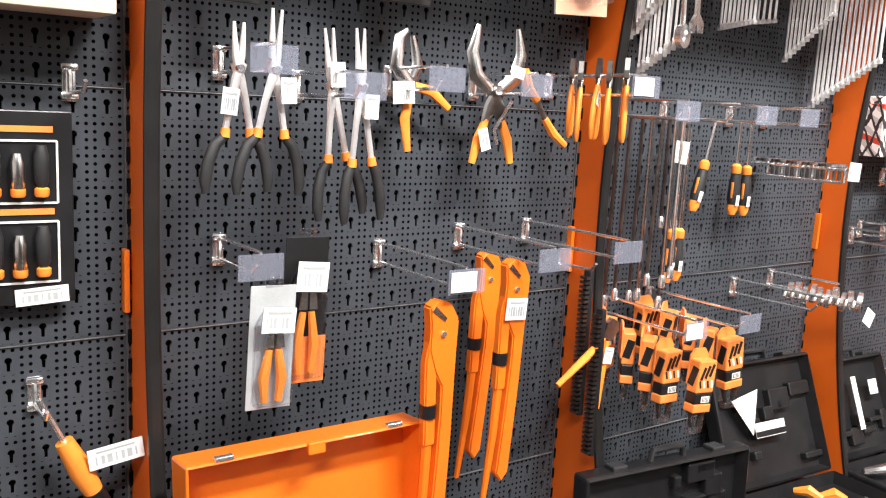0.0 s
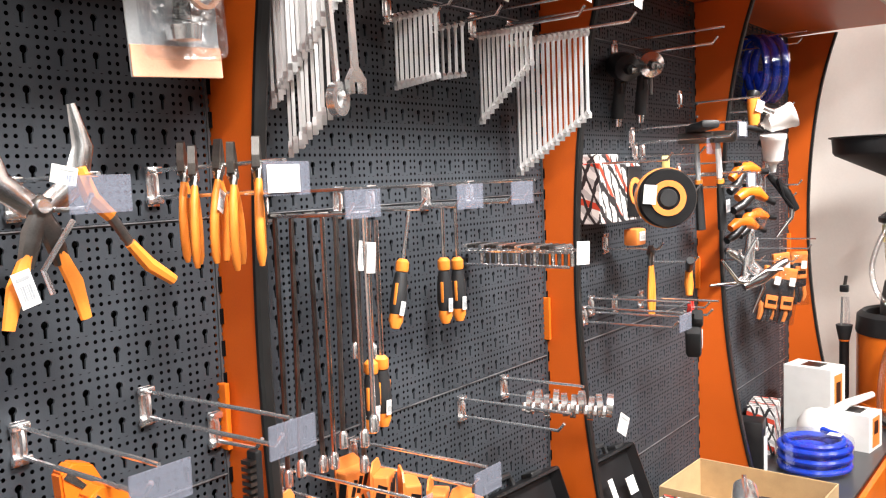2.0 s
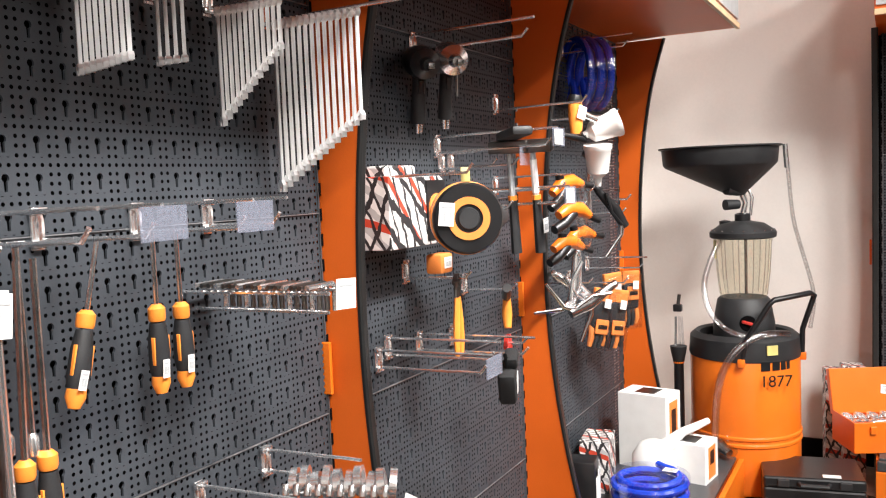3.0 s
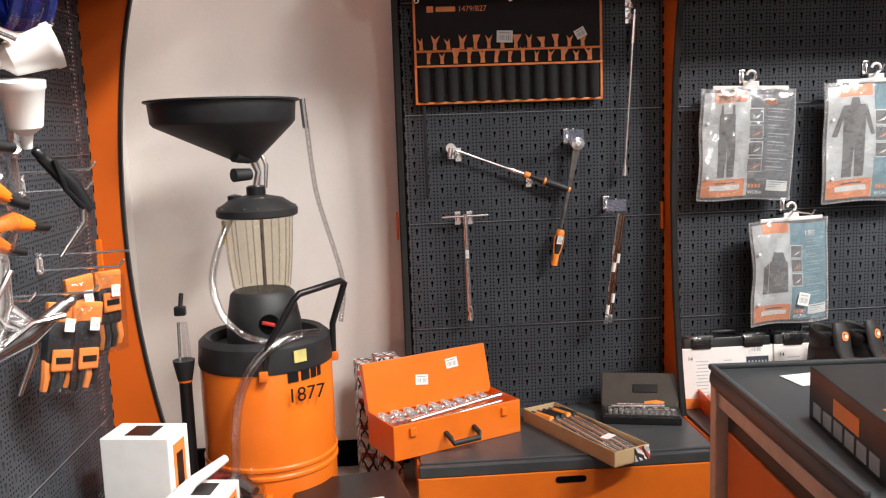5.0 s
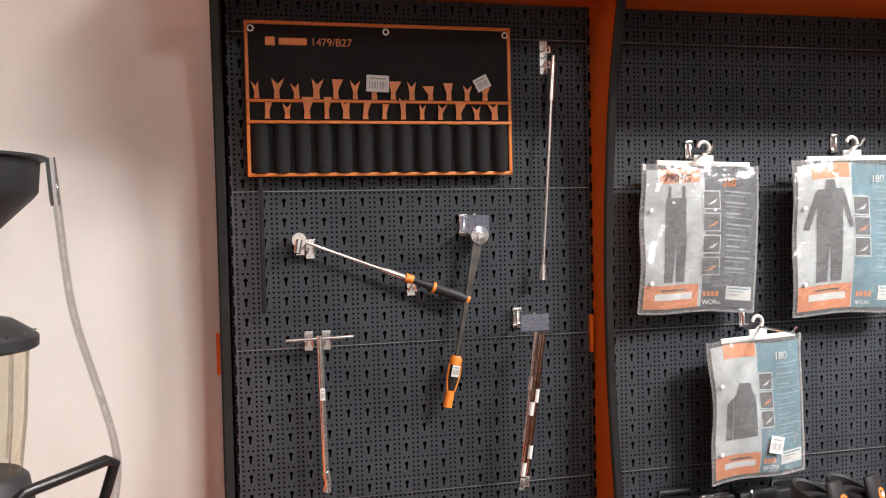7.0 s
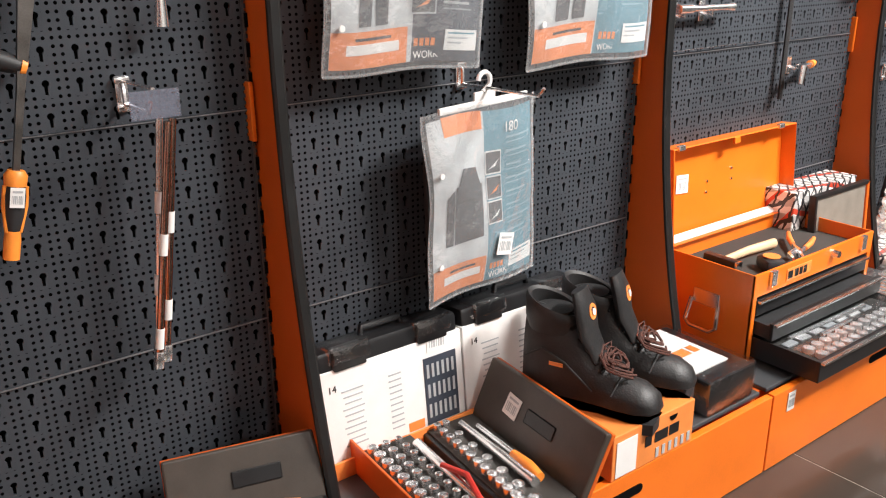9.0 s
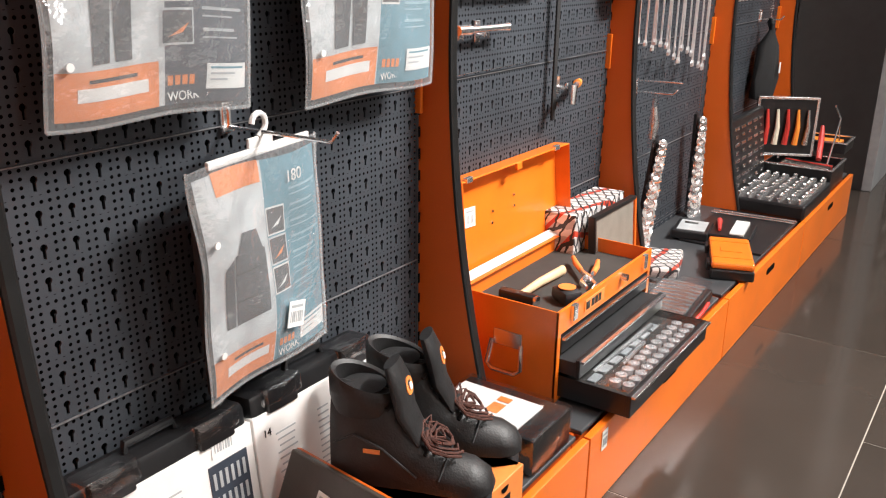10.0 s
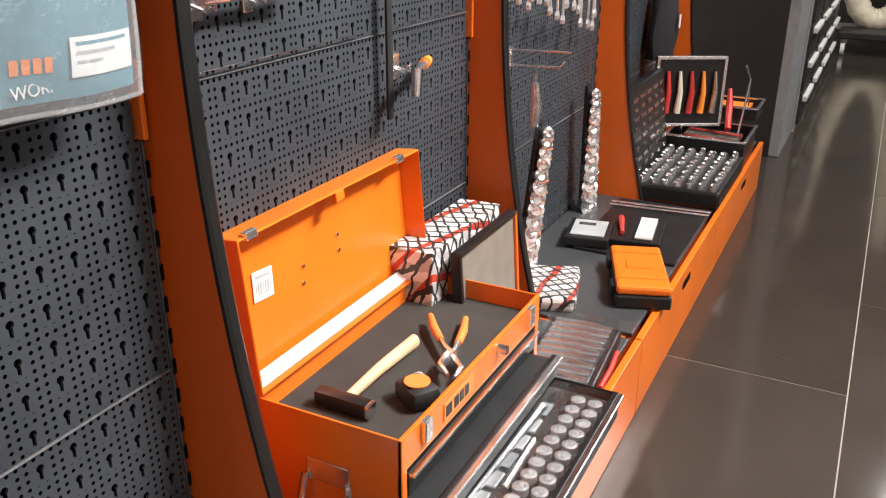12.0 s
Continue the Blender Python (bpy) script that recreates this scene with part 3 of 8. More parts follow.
CUT = "small side cutters with orange dipped grips on a hook"
def side_cutters(at):
    t = thing("pliers", at, CUT, "pliers", "side cutters on a hook")
    for s in (-1, 1):
        y = 0.003 * s
        part("jaw", plate(B(), [(s * 0.0006, 0.0), (s * 0.011, 0.004), (s * 0.0105, 0.022), (s * 0.004, 0.05), (s * 0.0006, 0.052)][::s], -0.006, 0.006), DARK_STEEL, t, smooth=False)
        part("shank", tube(B(), [(-s * 0.004, y, 0.006), (s * 0.006, y, -0.01), (s * 0.012, y, -0.022)], [0.008, 0.0075, 0.006], 8, 0.7), DARK_STEEL, t)
        part("grip", tube(B(), [(s * 0.01, y, -0.016), (s * 0.02, y, -0.04), (s * 0.028, y, -0.075), (s * 0.03, y, -0.105), (s * 0.027, y, -0.135), (s * 0.024, y, -0.148)], [0.0065, 0.008, 0.0085, 0.0085, 0.008, 0.005], 12, 0.85), GRIP, t)
    part("pivot", lathe(B(), [(0.0001, -0.008), (0.0075, -0.008), (0.0075, 0.008), (0.0001, 0.008)], axis="y", seg=14), STEEL, t)
    return t


for k, (x, d) in enumerate(((-3.71, 0.09), (-3.72, 0.125), (-3.71, 0.165), (-3.72, 0.205), (-3.71, 0.24))):
    sc = side_cutters(on_a(x, 1.31 - 0.006 * (k % 2), d, -5 + 4 * (k % 3), 34 + 8 * math.sin(k * 2.1)) @ Matrix.Diagonal((0.8, 0.8, 0.8, 1)))
    if k == 2:
        sticker(sc, (-0.02, -0.012, -0.05), 0.02, 0.036, 20)
hook(on_a(-3.7, 1.285), 0.25, True, "paper")
hook(on_a(-3.9, 1.275), 0.17)
sp = thing("snap_ring_pliers", on_a(-3.875, 1.27, 0.17, -28), "snap ring pliers with orange grips, hung askew", "pliers")
part("grip", tube(B(), [(-0.005, 0, 0.055), (-0.01, 0, 0.02), (0, 0, -0.01)], [0.008, 0.01, 0.008], 8), GRIP, sp)
part("shank", tube(B(), [(0, 0, -0.01), (0.004, 0, -0.05)], [0.007, 0.006], 8, 0.6), DARK_STEEL, sp)
part("grip", tube(B(), [(0.004, 0, -0.05), (0.012, 0, -0.085), (0.03, 0, -0.12)], [0.007, 0.009, 0.007], 8), GRIP, sp)
sticker(sp, (-0.03, -0.012, 0.06), 0.03, 0.02, 40)

# end nippers hanging on the side panel, with a rasp and a black hacksaw blade card
np_ = thing("nippers", on_a(-3.615, 0.775, 0.16, 30), "end nippers with orange grips and white tag", "pliers")
part("head", plate(B(), [(-0.014, -0.01), (0.014, -0.01), (0.02, 0.02), (0.012, 0.035), (-0.012, 0.035), (-0.02, 0.02)], -0.006, 0.006), STEEL, np_, smooth=False)
for s in (-1, 1):
    part("grip", tube(B(), [(s * 0.006, 0, -0.012), (s * 0.03, 0, -0.07), (s * 0.07, 0, -0.15)], [0.006, 0.009, 0.006], 8), GRIP, np_)
sticker(np_, (0.02, -0.01, -0.04), 0.026, 0.036, -20)
br = thing("wire_brush", on_a(-3.625, 0.74, 0.1), "long black steel wire brush hanging on a hook", "brush")
part("back", box(B(), (0, 0, 0), (0.014, 0.022, 0.33), 0.004), BLACK, br)
bm = B()
for k in range(30):
    box(bm, (-0.011, 0, -0.155 + k * 0.0105), (0.012, 0.02, 0.006))
part("bristles", bm, DARK_STEEL, br, smooth=False)
br2 = copy_thing(br, on_a(-3.64, 0.67, 0.16))
hook(on_a(-3.62, 0.91), 0.1, False, "")

for x, z, w in ((-4.432, 1.384, 0.07), (-4.145, 1.415, 0.14)):
    t = thing("carded_tool", on_a(x, z + 0.12, 0.1), "black carded tool pack hanging high on the pegboard", "packaging", "black carded packs")
    part("card", box(B(), (0, 0, 0), (w, 0.004, 0.24), 0.001), BLACK, t, smooth=False)
    part("shell", box(B(), (0, -0.014, -0.02), (w * 0.8, 0.024, 0.17), 0.006), RUBBER, t, "black moulded shell")
    part("band", box(B(), (0, -0.003, 0.095), (w * 0.9, 0.002, 0.03)), ORANGE_CARD, t, "orange printed band", smooth=False)
    hook(on_a(x, z + 0.24), 0.14, False, "")

# ---- blister packs ----
def blister(at, w, h, card, tool, label, lower=None):
    t = thing("blister_pack", at, label, "packaging")
    part("card", box(B(), (0, 0, 0), (w, 0.002, h), 0.0008), card, t, smooth=False)
    bm = plate(B(), [(-w * 0.42, -h * 0.46), (w * 0.42, -h * 0.46), (w * 0.42, h * 0.2), (w * 0.2, h * 0.34), (-w * 0.2, h * 0.34), (-w * 0.42, h * 0.2)], -0.024, -0.001)
    bmesh.ops.bevel(bm, geom=list(bm.edges), offset=0.004, segments=2, affect="EDGES")
    part("blister", bm, CLEAR, t, "clear moulded plastic shell")
    part("hang_tab", box(B(), (0, 0, h * 0.52), (w * 0.4, 0.002, h * 0.08), 0.0008), CLEAR, t, smooth=False)
    for s in (-1, 1):
        part("grip", tube(B(), [(s * w * 0.1, -0.012, 0.0), (s * w * 0.2, -0.012, -h * 0.22), (s * w * 0.15, -0.012, -h * 0.42)], [0.006, 0.009, 0.006], 8), tool, t)
        part("jaw", plate(B(), [(s * 0.002, h * 0.02), (s * w * 0.22, h * 0.02), (s * w * 0.14, h * 0.2), (s * 0.002, h * 0.22)][::s], -0.016, -0.006), STEEL, t, smooth=False)
    sticker(t, (0.0, -0.026, h * 0.25), w * 0.72, h * 0.2, 3)
    return t


b1 = blister(on_a(-4.41, 0.854, 0.2, 2), 0.076, 0.2, GREY_CARD, GRIP, "clear blister pack with orange-grip cutters and white sticker")
b2 = blister(on_a(-4.325, 0.892, 0.14, 2), 0.078, 0.25, BLACK, GRIP, "black carded tool pack with orange lower part")
part("band", box(B(), (0, -0.0022, -0.085), (0.083, 0.002, 0.08)), ORANGE_CARD, b2, smooth=False)
hook(on_a(-4.425, 0.97), 0.16)

# ---- pipe wrenches ----
def pipe_wrench(at, s, label):
    t = thing("pipe_wrench", at, label, "pipe wrench", "orange pipe wrenches")
    body = [(-0.02, -0.38), (-0.004, -0.4), (0.012, -0.38), (0.022, -0.2), (0.026, -0.06), (0.028, -0.01), (0.03, 0.03), (0.012, 0.062), (-0.016, 0.07), (-0.034, 0.058), (-0.03, 0.02), (-0.032, -0.02), (-0.02, -0.06), (-0.004, -0.09), (-0.004, -0.14), (-0.01, -0.25)]
    bm = plate(B(), [(x * s, z * s) for x, z in body], -0.012, 0.012)
    bmesh.ops.bevel(bm, geom=list(bm.edges), offset=0.003, segments=2, affect="EDGES")
    part("arm", bm, ORANGE, t)
    bm = plate(B(), [(x * s, z * s) for x, z in [(-0.03, 0.0), (-0.012, -0.01), (-0.012, -0.2), (-0.036, -0.2), (-0.038, -0.04)]], -0.01, 0.009)
    bmesh.ops.bevel(bm, geom=list(bm.edges), offset=0.003, segments=2, affect="EDGES")
    part("arm", bm, ORANGE, t)
    part("lower_arm", tube(B(), [(-0.024 * s, 0, -0.2 * s), (-0.028 * s, 0, -0.3 * s), (-0.04 * s, 0, -0.44 * s)], [0.01 * s, 0.009 * s, 0.006 * s], 8), ORANGE, t)
    part("nut", lathe(B(), [(0.015 * s, -0.012), (0.016 * s, 0.012)], (-0.024 * s, 0, -0.135 * s), 12), BLACK, t, "black adjusting nut")
    part("pin", lathe(B(), [(0.0001, -0.016), (0.005, -0.016), (0.005, 0.016), (0.0001, 0.016)], (-0.005 * s, 0, 0.008 * s), 10, "y"), CHROME, t)
    part("jaw_teeth", plate(B(), [(-0.03 * s, 0.052 * s), (-0.002 * s, 0.03 * s), (0.002 * s, 0.036 * s), (-0.022 * s, 0.06 * s)], -0.0135, 0.0), STEEL, t, "bare steel jaw", smooth=False)
    return t


p1 = pipe_wrench(on_a(-4.132, 0.859, 0.27, -1), 0.95, "orange Swedish pipe wrench hanging on the pegboard")
p2 = pipe_wrench(on_a(-3.872, 0.89, 0.06, 2), 0.95, "orange Swedish pipe wrench hanging on a hook")
p3 = pipe_wrench(on_a(-3.91, 0.9, 0.19, 1), 0.95, "orange Swedish pipe wrench with white sticker")
sticker(p3, (-0.005, -0.016, -0.03), 0.05, 0.042, 3)
hook(on_a(-4.105, 0.945), 0.265, True, "paper")
hook(on_a(-3.915, 0.97), 0.27)
hook(on_a(-3.735, 0.975), 0.275)

# carded screwdriver set, boxed set above and a tool below, beside the first side panel
cd = thing("screwdriver_set", on_a(-4.77, 1.06, 0.03), "black carded screwdriver set with white-framed windows", "packaging")
part("card", box(B(), (0, 0, 0.0), (0.215, 0.006, 0.29), 0.002), BLACK, cd, smooth=False)
for z in (0.055, -0.065):
    bm = B()
    for w_, h_, sx, sz in ((0.17, 0.003, 0, 0.046), (0.17, 0.003, 0, -0.046), (0.003, 0.092, 0.085, 0), (0.003, 0.092, -0.085, 0)):
        box(bm, (sx, -0.005, z + sz), (w_, 0.003, h_))
    w = part("window", bm, WHITE, cd, "white window frame", smooth=False)
    for k in range(5):
        x = -0.066 + k * 0.032
        part("handle", lathe(B(), [(0.004, -0.03), (0.01, -0.02), (0.011, 0.02), (0.007, 0.034)], (x, -0.012, z - (0.006 if k % 2 else -0.006)), 10), STEEL if k % 2 else RUBBER, w)
        part("end_cap", lathe(B(), [(0.0085, -0.006), (0.0105, -0.003), (0.0105, 0.006), (0.008, 0.008)], (x, -0.012, z - 0.03), 10), GRIP, w, "orange handle end")
for z, c in ((0.118, ORANGE_CARD), (-0.004, ORANGE_CARD)):
    part("print", box(B(), (0.01, -0.004, z), (0.14, 0.002, 0.009)), c, cd, "orange printed bar", smooth=False)
sticker(cd, (0.06, -0.006, -0.132), 0.075, 0.026, -3)
tp = solo("toolbox_pack", box(B(), (0, -0.05, 0.05), (0.24, 0.12, 0.1), 0.004), CREAM, on_a(-4.74, 1.345, 0.02), "pale cardboard pack on the wall", "packaging")
hook(on_a(-4.66, 1.24), 0.1, False, "")
nd = thing("nut_driver", on_a(-4.685, 0.69, 0.06, -25), "orange and black ratchet handle on a hook with a tag", "hand tool")
part("grip", tube(B(), [(0, 0, 0.01), (0.0, 0, -0.05), (0, 0, -0.1)], [0.014, 0.019, 0.014], 12), GRIP, nd)
part("sleeve", tube(B(), [(0, 0, -0.09), (0, 0, -0.2)], [0.017, 0.015], 12), BLACK, nd)
part("shaft", tube(B(), [(0, 0, 0.0), (0, 0, 0.09)], 0.005, 8), CHROME, nd)
sticker(nd, (0.055, -0.02, -0.045), 0.085, 0.034, 18)
hook(on_a(-4.72, 0.755), 0.09, False, "")

# open orange toolbox on the base unit
ob_ = thing("metal_toolbox", pose(-4.35, -0.345, PLINTH), "open orange sheet-steel toolbox on the base unit", "toolbox")
bm = box(B(), (0, 0, 0.08), (0.42, 0.2, 0.16), 0.004)
top = [f for f in bm.faces if f.normal.z > 0.9 and f.calc_center_median().z > 0.15]
r_ = bmesh.ops.inset_region(bm, faces=top, thickness=0.006)
for f in top:
    for v in f.verts:
        v.co.z -= 0.1
part("body", bm, ORANGE, ob_, smooth=False)
bm = box(B(), (0, 0.0, 0.165), (0.42, 0.07, 0.33), 0.004)
fr = [f for f in bm.faces if f.normal.y < -0.9 and f.calc_area() > 0.05]
bmesh.ops.inset_region(bm, faces=fr, thickness=0.006)
for f in fr:
    for v in f.verts:
        v.co.y += 0.06
l_ = part("lid", bm, ORANGE, ob_, smooth=False)
l_.matrix_basis = pose(0, 0.1, 0.16, -6)
for x in (-0.15, 0.15):
    part("hinge", box(B(), (x, -0.03, 0.332), (0.03, 0.012, 0.008), 0.002), CHROME, l_, smooth=False)
part("latch", box(B(), (0, -0.038, 0.322), (0.03, 0.008, 0.02), 0.002), ORANGE, l_, smooth=False)

# package above, orange lower edge
hook(on_a(-3.73, 1.71), 0.16, True, "")
op = thing("tool_pack", on_a(-3.73, 1.432, 0.12, -3), "clear tool pack with pale orange card foot", "packaging")
PALE_CARD = surface("pale_orange_print", (0.8, 0.42, 0.27), 0.4, 0, 0.08)
part("card", box(B(), (0, 0, 0.14), (0.138, 0.003, 0.28), 0.001), GREY_CARD, op, smooth=False)
part("card_foot", box(B(), (0, -0.003, 0.02), (0.138, 0.003, 0.04), 0.001), PALE_CARD, op, "pale orange printed foot", smooth=False)
part("shell", box(B(), (0, -0.022, 0.14), (0.12, 0.034, 0.24), 0.012), BAG, op, "clear moulded plastic shell")
part("tool", tube(B(), [(0, -0.02, 0.07), (0.002, -0.02, 0.14), (0, -0.02, 0.22)], [0.012, 0.01, 0.014], 10), BLACK, op)
part("tool_head", lathe(B(), [(0.0001, -0.012), (0.022, -0.01), (0.024, 0.008), (0.012, 0.014)], (0, -0.02, 0.055), 14), CHROME, op, "chrome tool head")
part("tool_ring", ring(B(), (0.038, 0.11), 0.024, 0.006, -0.024, -0.016, 18), PALE_CARD, op)

# ---- second bay: spanners, long tools, screwdrivers ----
def spanner_mesh(L, w, flare=1.0):
    """Combination spanner hanging by its ring: origin at the ring."""
    bm = B()
    ring(bm, (0, 0), w * 0.75, w * 0.3, -0.004, 0.004, 14)
    plate(bm, [(-w * 0.28, -w * 0.6), (w * 0.28, -w * 0.6), (w * 0.22, -L * 0.5), (w * 0.3, -L + w), (-w * 0.3, -L + w), (-w * 0.22, -L * 0.5)], -0.0025, 0.0025)
    j = w * 0.95 * flare
    plate(bm, [(-w * 0.3, -L + w), (w * 0.3, -L + w), (j, -L + w * 0.3), (j * 0.9, -L - w * 0.55), (j * 0.42, -L - w * 0.5), (j * 0.42, -L + w * 0.15), (-j * 0.42, -L + w * 0.15), (-j * 0.42, -L - w * 0.5), (-j * 0.9, -L - w * 0.55), (-j, -L + w * 0.3)], -0.004, 0.004)
    return bm


def spanner(at, L, w, label, group, mat=SATIN):
    return solo("spanner", spanner_mesh(L, w), mat, at, label, "spanner", group, smooth=False)


def spanner_row(x, z, d0, d1, L0, L1, n, label, group, w0=0.013, turn=58, w1=None, rise=0.0):
    for k in range(n):
        f = k / max(1, n - 1)
        spanner(on_a(x, z + rise * f, d0 + (d1 - d0) * f, 0, turn), L0 + (L1 - L0) * f, w0 + ((w1 or w0 * 0.75) - w0) * f, label, group)


spanner_row(-2.755, 1.585, 0.025, 0.2, 0.29, 0.175, 14, "polished combination spanner in a graded row on a hook", "graded spanners, large row", 0.014, 60)
spanner_row(-2.9, 1.585, 0.025, 0.15, 0.18, 0.07, 12, "polished combination spanner in a graded row on a hook", "graded spanners, small row", 0.01, 60)
spanner_row(-3.176, 1.59, 0.025, 0.12, 0.128, 0.118, 9, "short chrome spanner hung close to its neighbours", "short spanners", 0.01, 60)
spanner_row(-3.026, 1.59, 0.02, 0.07, 0.1, 0.1, 4, "short chrome spanner hung close to its neighbours", "short spanners", 0.009, 60)
for k in range(15):
    f = k / 14
    spanner(on_a(-3.49 - 0.04 * f, 1.74, 0.03 + 0.19 * f, 2 * math.sin(k * 1.7), 55 + 6 * math.sin(k)), 0.322 - 0.13 * f, 0.018 - 0.004 * f, "chrome combination spanner in a thick bunch on a hook", "bunch of spanners")
for k in range(10):
    f = k / 9
    spanner(on_a(-3.485 - 0.05 * f, 1.735, 0.06 + 0.15 * f, 3 * math.sin(k * 2.3) - 3, 46 + 5 * math.sin(k * 2)), 0.395 - 0.055 * f, 0.017, "chrome ring spanner hung low in the bunch", "bunch of spanners")
big = spanner(on_a(-3.535, 1.74, 0.235, -4, 10), 0.315, 0.024, "large bright open-end spanner hanging in front", "bunch of spanners", WHITE_PLASTIC)
big.data.materials[0] = STEEL
rg = solo("spanner", ring(plate(B(), [(-0.005, 0.02), (0.005, 0.02), (0.006, 0.3), (-0.006, 0.3)], -0.003, 0.003), (0, 0), 0.024, 0.011, -0.006, 0.006, 18), CHROME, on_a(-3.545, 1.405, 0.225, -6, 14), "large chrome ring spanner hanging in front", "spanner", "bunch of spanners")
for x, L in ((-3.5, 0.24), (-3.176, 0.15), (-3.026, 0.15), (-2.9, 0.26), (-2.755, 0.3)):
    h_ = hook(on_a(x, 1.75 if x < -3.4 else 1.6), L, True, "")
    sticker(h_, (0.0, -L - 0.02, 0.035), 0.035, 0.03, 6)

LONG = "long thin T-handled socket wrench hanging from a hook"
for k, (dx, d, L, m) in enumerate(((0, 0.03, 0.42, DARK_STEEL), (0.012, 0.055, 0.4, DARK_STEEL), (0.055, 0.05, 0.41, DARK_STEEL), (0.06, 0.075, 0.4, STEEL), (0.066, 0.1, 0.36, DARK_STEEL), (0.08, 0.125, 0.36, STEEL), (0.1, 0.13, 0.34, CHROME), (0.125, 0.09, 0.42, DARK_STEEL), (0.17, 0.03, 0.24, DARK_STEEL), (0.18, 0.06, 0.24, STEEL))):
    t = thing("long_wrench", on_a(-3.5 + dx, 1.235, d, 1.0 * math.sin(k * 2)), LONG, "wrench", "long socket wrenches")
    part("shaft", tube(B(), [(0, 0, 0), (0, 0, -L)], 0.0042, 8), m, t)
    part("socket", lathe(B(), [(0.006, -L - 0.02), (0.0085, -L - 0.018), (0.0085, -L + 0.004), (0.005, -L + 0.01)], seg=10), CHROME, t)
    part("cross_bar", tube(B(), [(-0.012, 0, 0.004), (0.012, 0, 0.004)], 0.004, 8), m, t)
    if k in (6, 7):
        sticker(t, (0.004, -0.008, -0.07), 0.02, 0.05, 6)
for x, L, kind in ((-3.5, 0.19, "clear"), (-3.33, 0.19, ""), (-3.245, 0.2, "clear"), (-3.08, 0.2, "clear"), (-2.93, 0.14, "")):
    hook(on_a(x, 1.245), L, True, kind)


def screwdriver(at, L, label, shaft=0.0035):
    t = thing("screwdriver", at, label, "screwdriver", "hanging screwdrivers")
    part("shaft", tube(B(), [(0, 0, 0.0), (0, 0, -L)], shaft, 8), STEEL, t)
    part("collar", lathe(B(), [(0.007, -L + 0.006), (0.0125, -L), (0.0125, -L - 0.014), (0.011, -L - 0.018)], seg=12), GRIP, t, "orange handle collar")
    part("grip", lathe(B(), [(0.011, -L - 0.02), (0.0145, -L - 0.045), (0.0155, -L - 0.08), (0.012, -L - 0.1)], seg=14), RUBBER, t)
    part("end_cap", lathe(B(), [(0.0125, -L - 0.095), (0.0135, -L - 0.108), (0.008, -L - 0.122), (0.0001, -L - 0.124)], seg=14), GRIP, t, "orange end cap")
    for s in (-1, 1):
        part("grip_inlay", box(B(), (s * 0.0135, -0.004, -L - 0.06), (0.003, 0.006, 0.04), 0.001), GRIP, t, "orange grip stripe")
    sticker(t, (-0.004, -0.0165, -L - 0.085), 0.012, 0.026, 4)
    return t


SD = "black and orange screwdriver hanging blade up"
screwdriver(on_a(-3.2, 1.235, 0.06, 14), 0.1, SD)
screwdriver(on_a(-3.113, 1.24, 0.07, 0), 0.11, SD)
screwdriver(on_a(-3.058, 1.24, 0.06, -1), 0.115, SD)
screwdriver(on_a(-3.335, 1.22, 0.08, 2), 0.245, SD, 0.0045)
screwdriver(on_a(-3.305, 1.22, 0.07, 0), 0.245, SD, 0.0045)

# rack of hex keys lying along one hook
t = thing("hex_key_rack", on_a(-2.96, 1.135, 0.0), "row of dark hex keys on a projecting wire rail", "tool rack")
for k in range(16):
    y = -0.03 - 0.0145 * k
    part("hex_key", tube(B(), [(-0.035, y, 0.012), (0.03, y, 0.012), (0.034, y, 0.006), (0.034, y, -0.03)], 0.0042, 6), DARK_STEEL if k % 3 else CHROME, t)
for s in (-0.025, 0.022):
    part("rail", tube(B(), [(s, 0, 0.0), (s, -0.28, 0.004)], 0.003, 6), CHROME, t)
part("rail", tube(B(), [(0, 0, -0.03), (0, -0.26, -0.028)], 0.003, 6), CHROME, t)
sticker(t, (0.01, -0.285, 0.0), 0.05, 0.045, 4)

# chain of snap hooks on a pair of wires
hook(on_a(-2.985, 0.79), 0.24, True, "")
hook(on_a(-2.82, 0.8), 0.18, True, "")
t = thing("shackle_strip", on_a(-2.83, 0.795, 0.0), "strip of chrome crowfoot wrenches threaded on two wires", "tool strip")
for k in range(10):
    y = -0.1 - 0.018 * k
    bm = ring(B(), (0.0, 0.0), 0.026, 0.009, -0.006, 0.006, 12)
    o = part("crowfoot", bm, CHROME, t)
    o.matrix_basis = pose(-0.03 + 0.006 * k, y, 0.006 * math.sin(k * 2.4), 8 * math.sin(k * 3), 30 * math.sin(k * 1.9), 25)
    bm = box(B(), (0, 0, 0), (0.018, 0.01, 0.02), 0.002)
    o = part("crowfoot", bm, STEEL, t)
    o.matrix_basis = pose(-0.056 + 0.006 * k, y, -0.004, 0, 20, 25)
sticker(t, (0.01, -0.3, -0.03), 0.045, 0.04, 30)

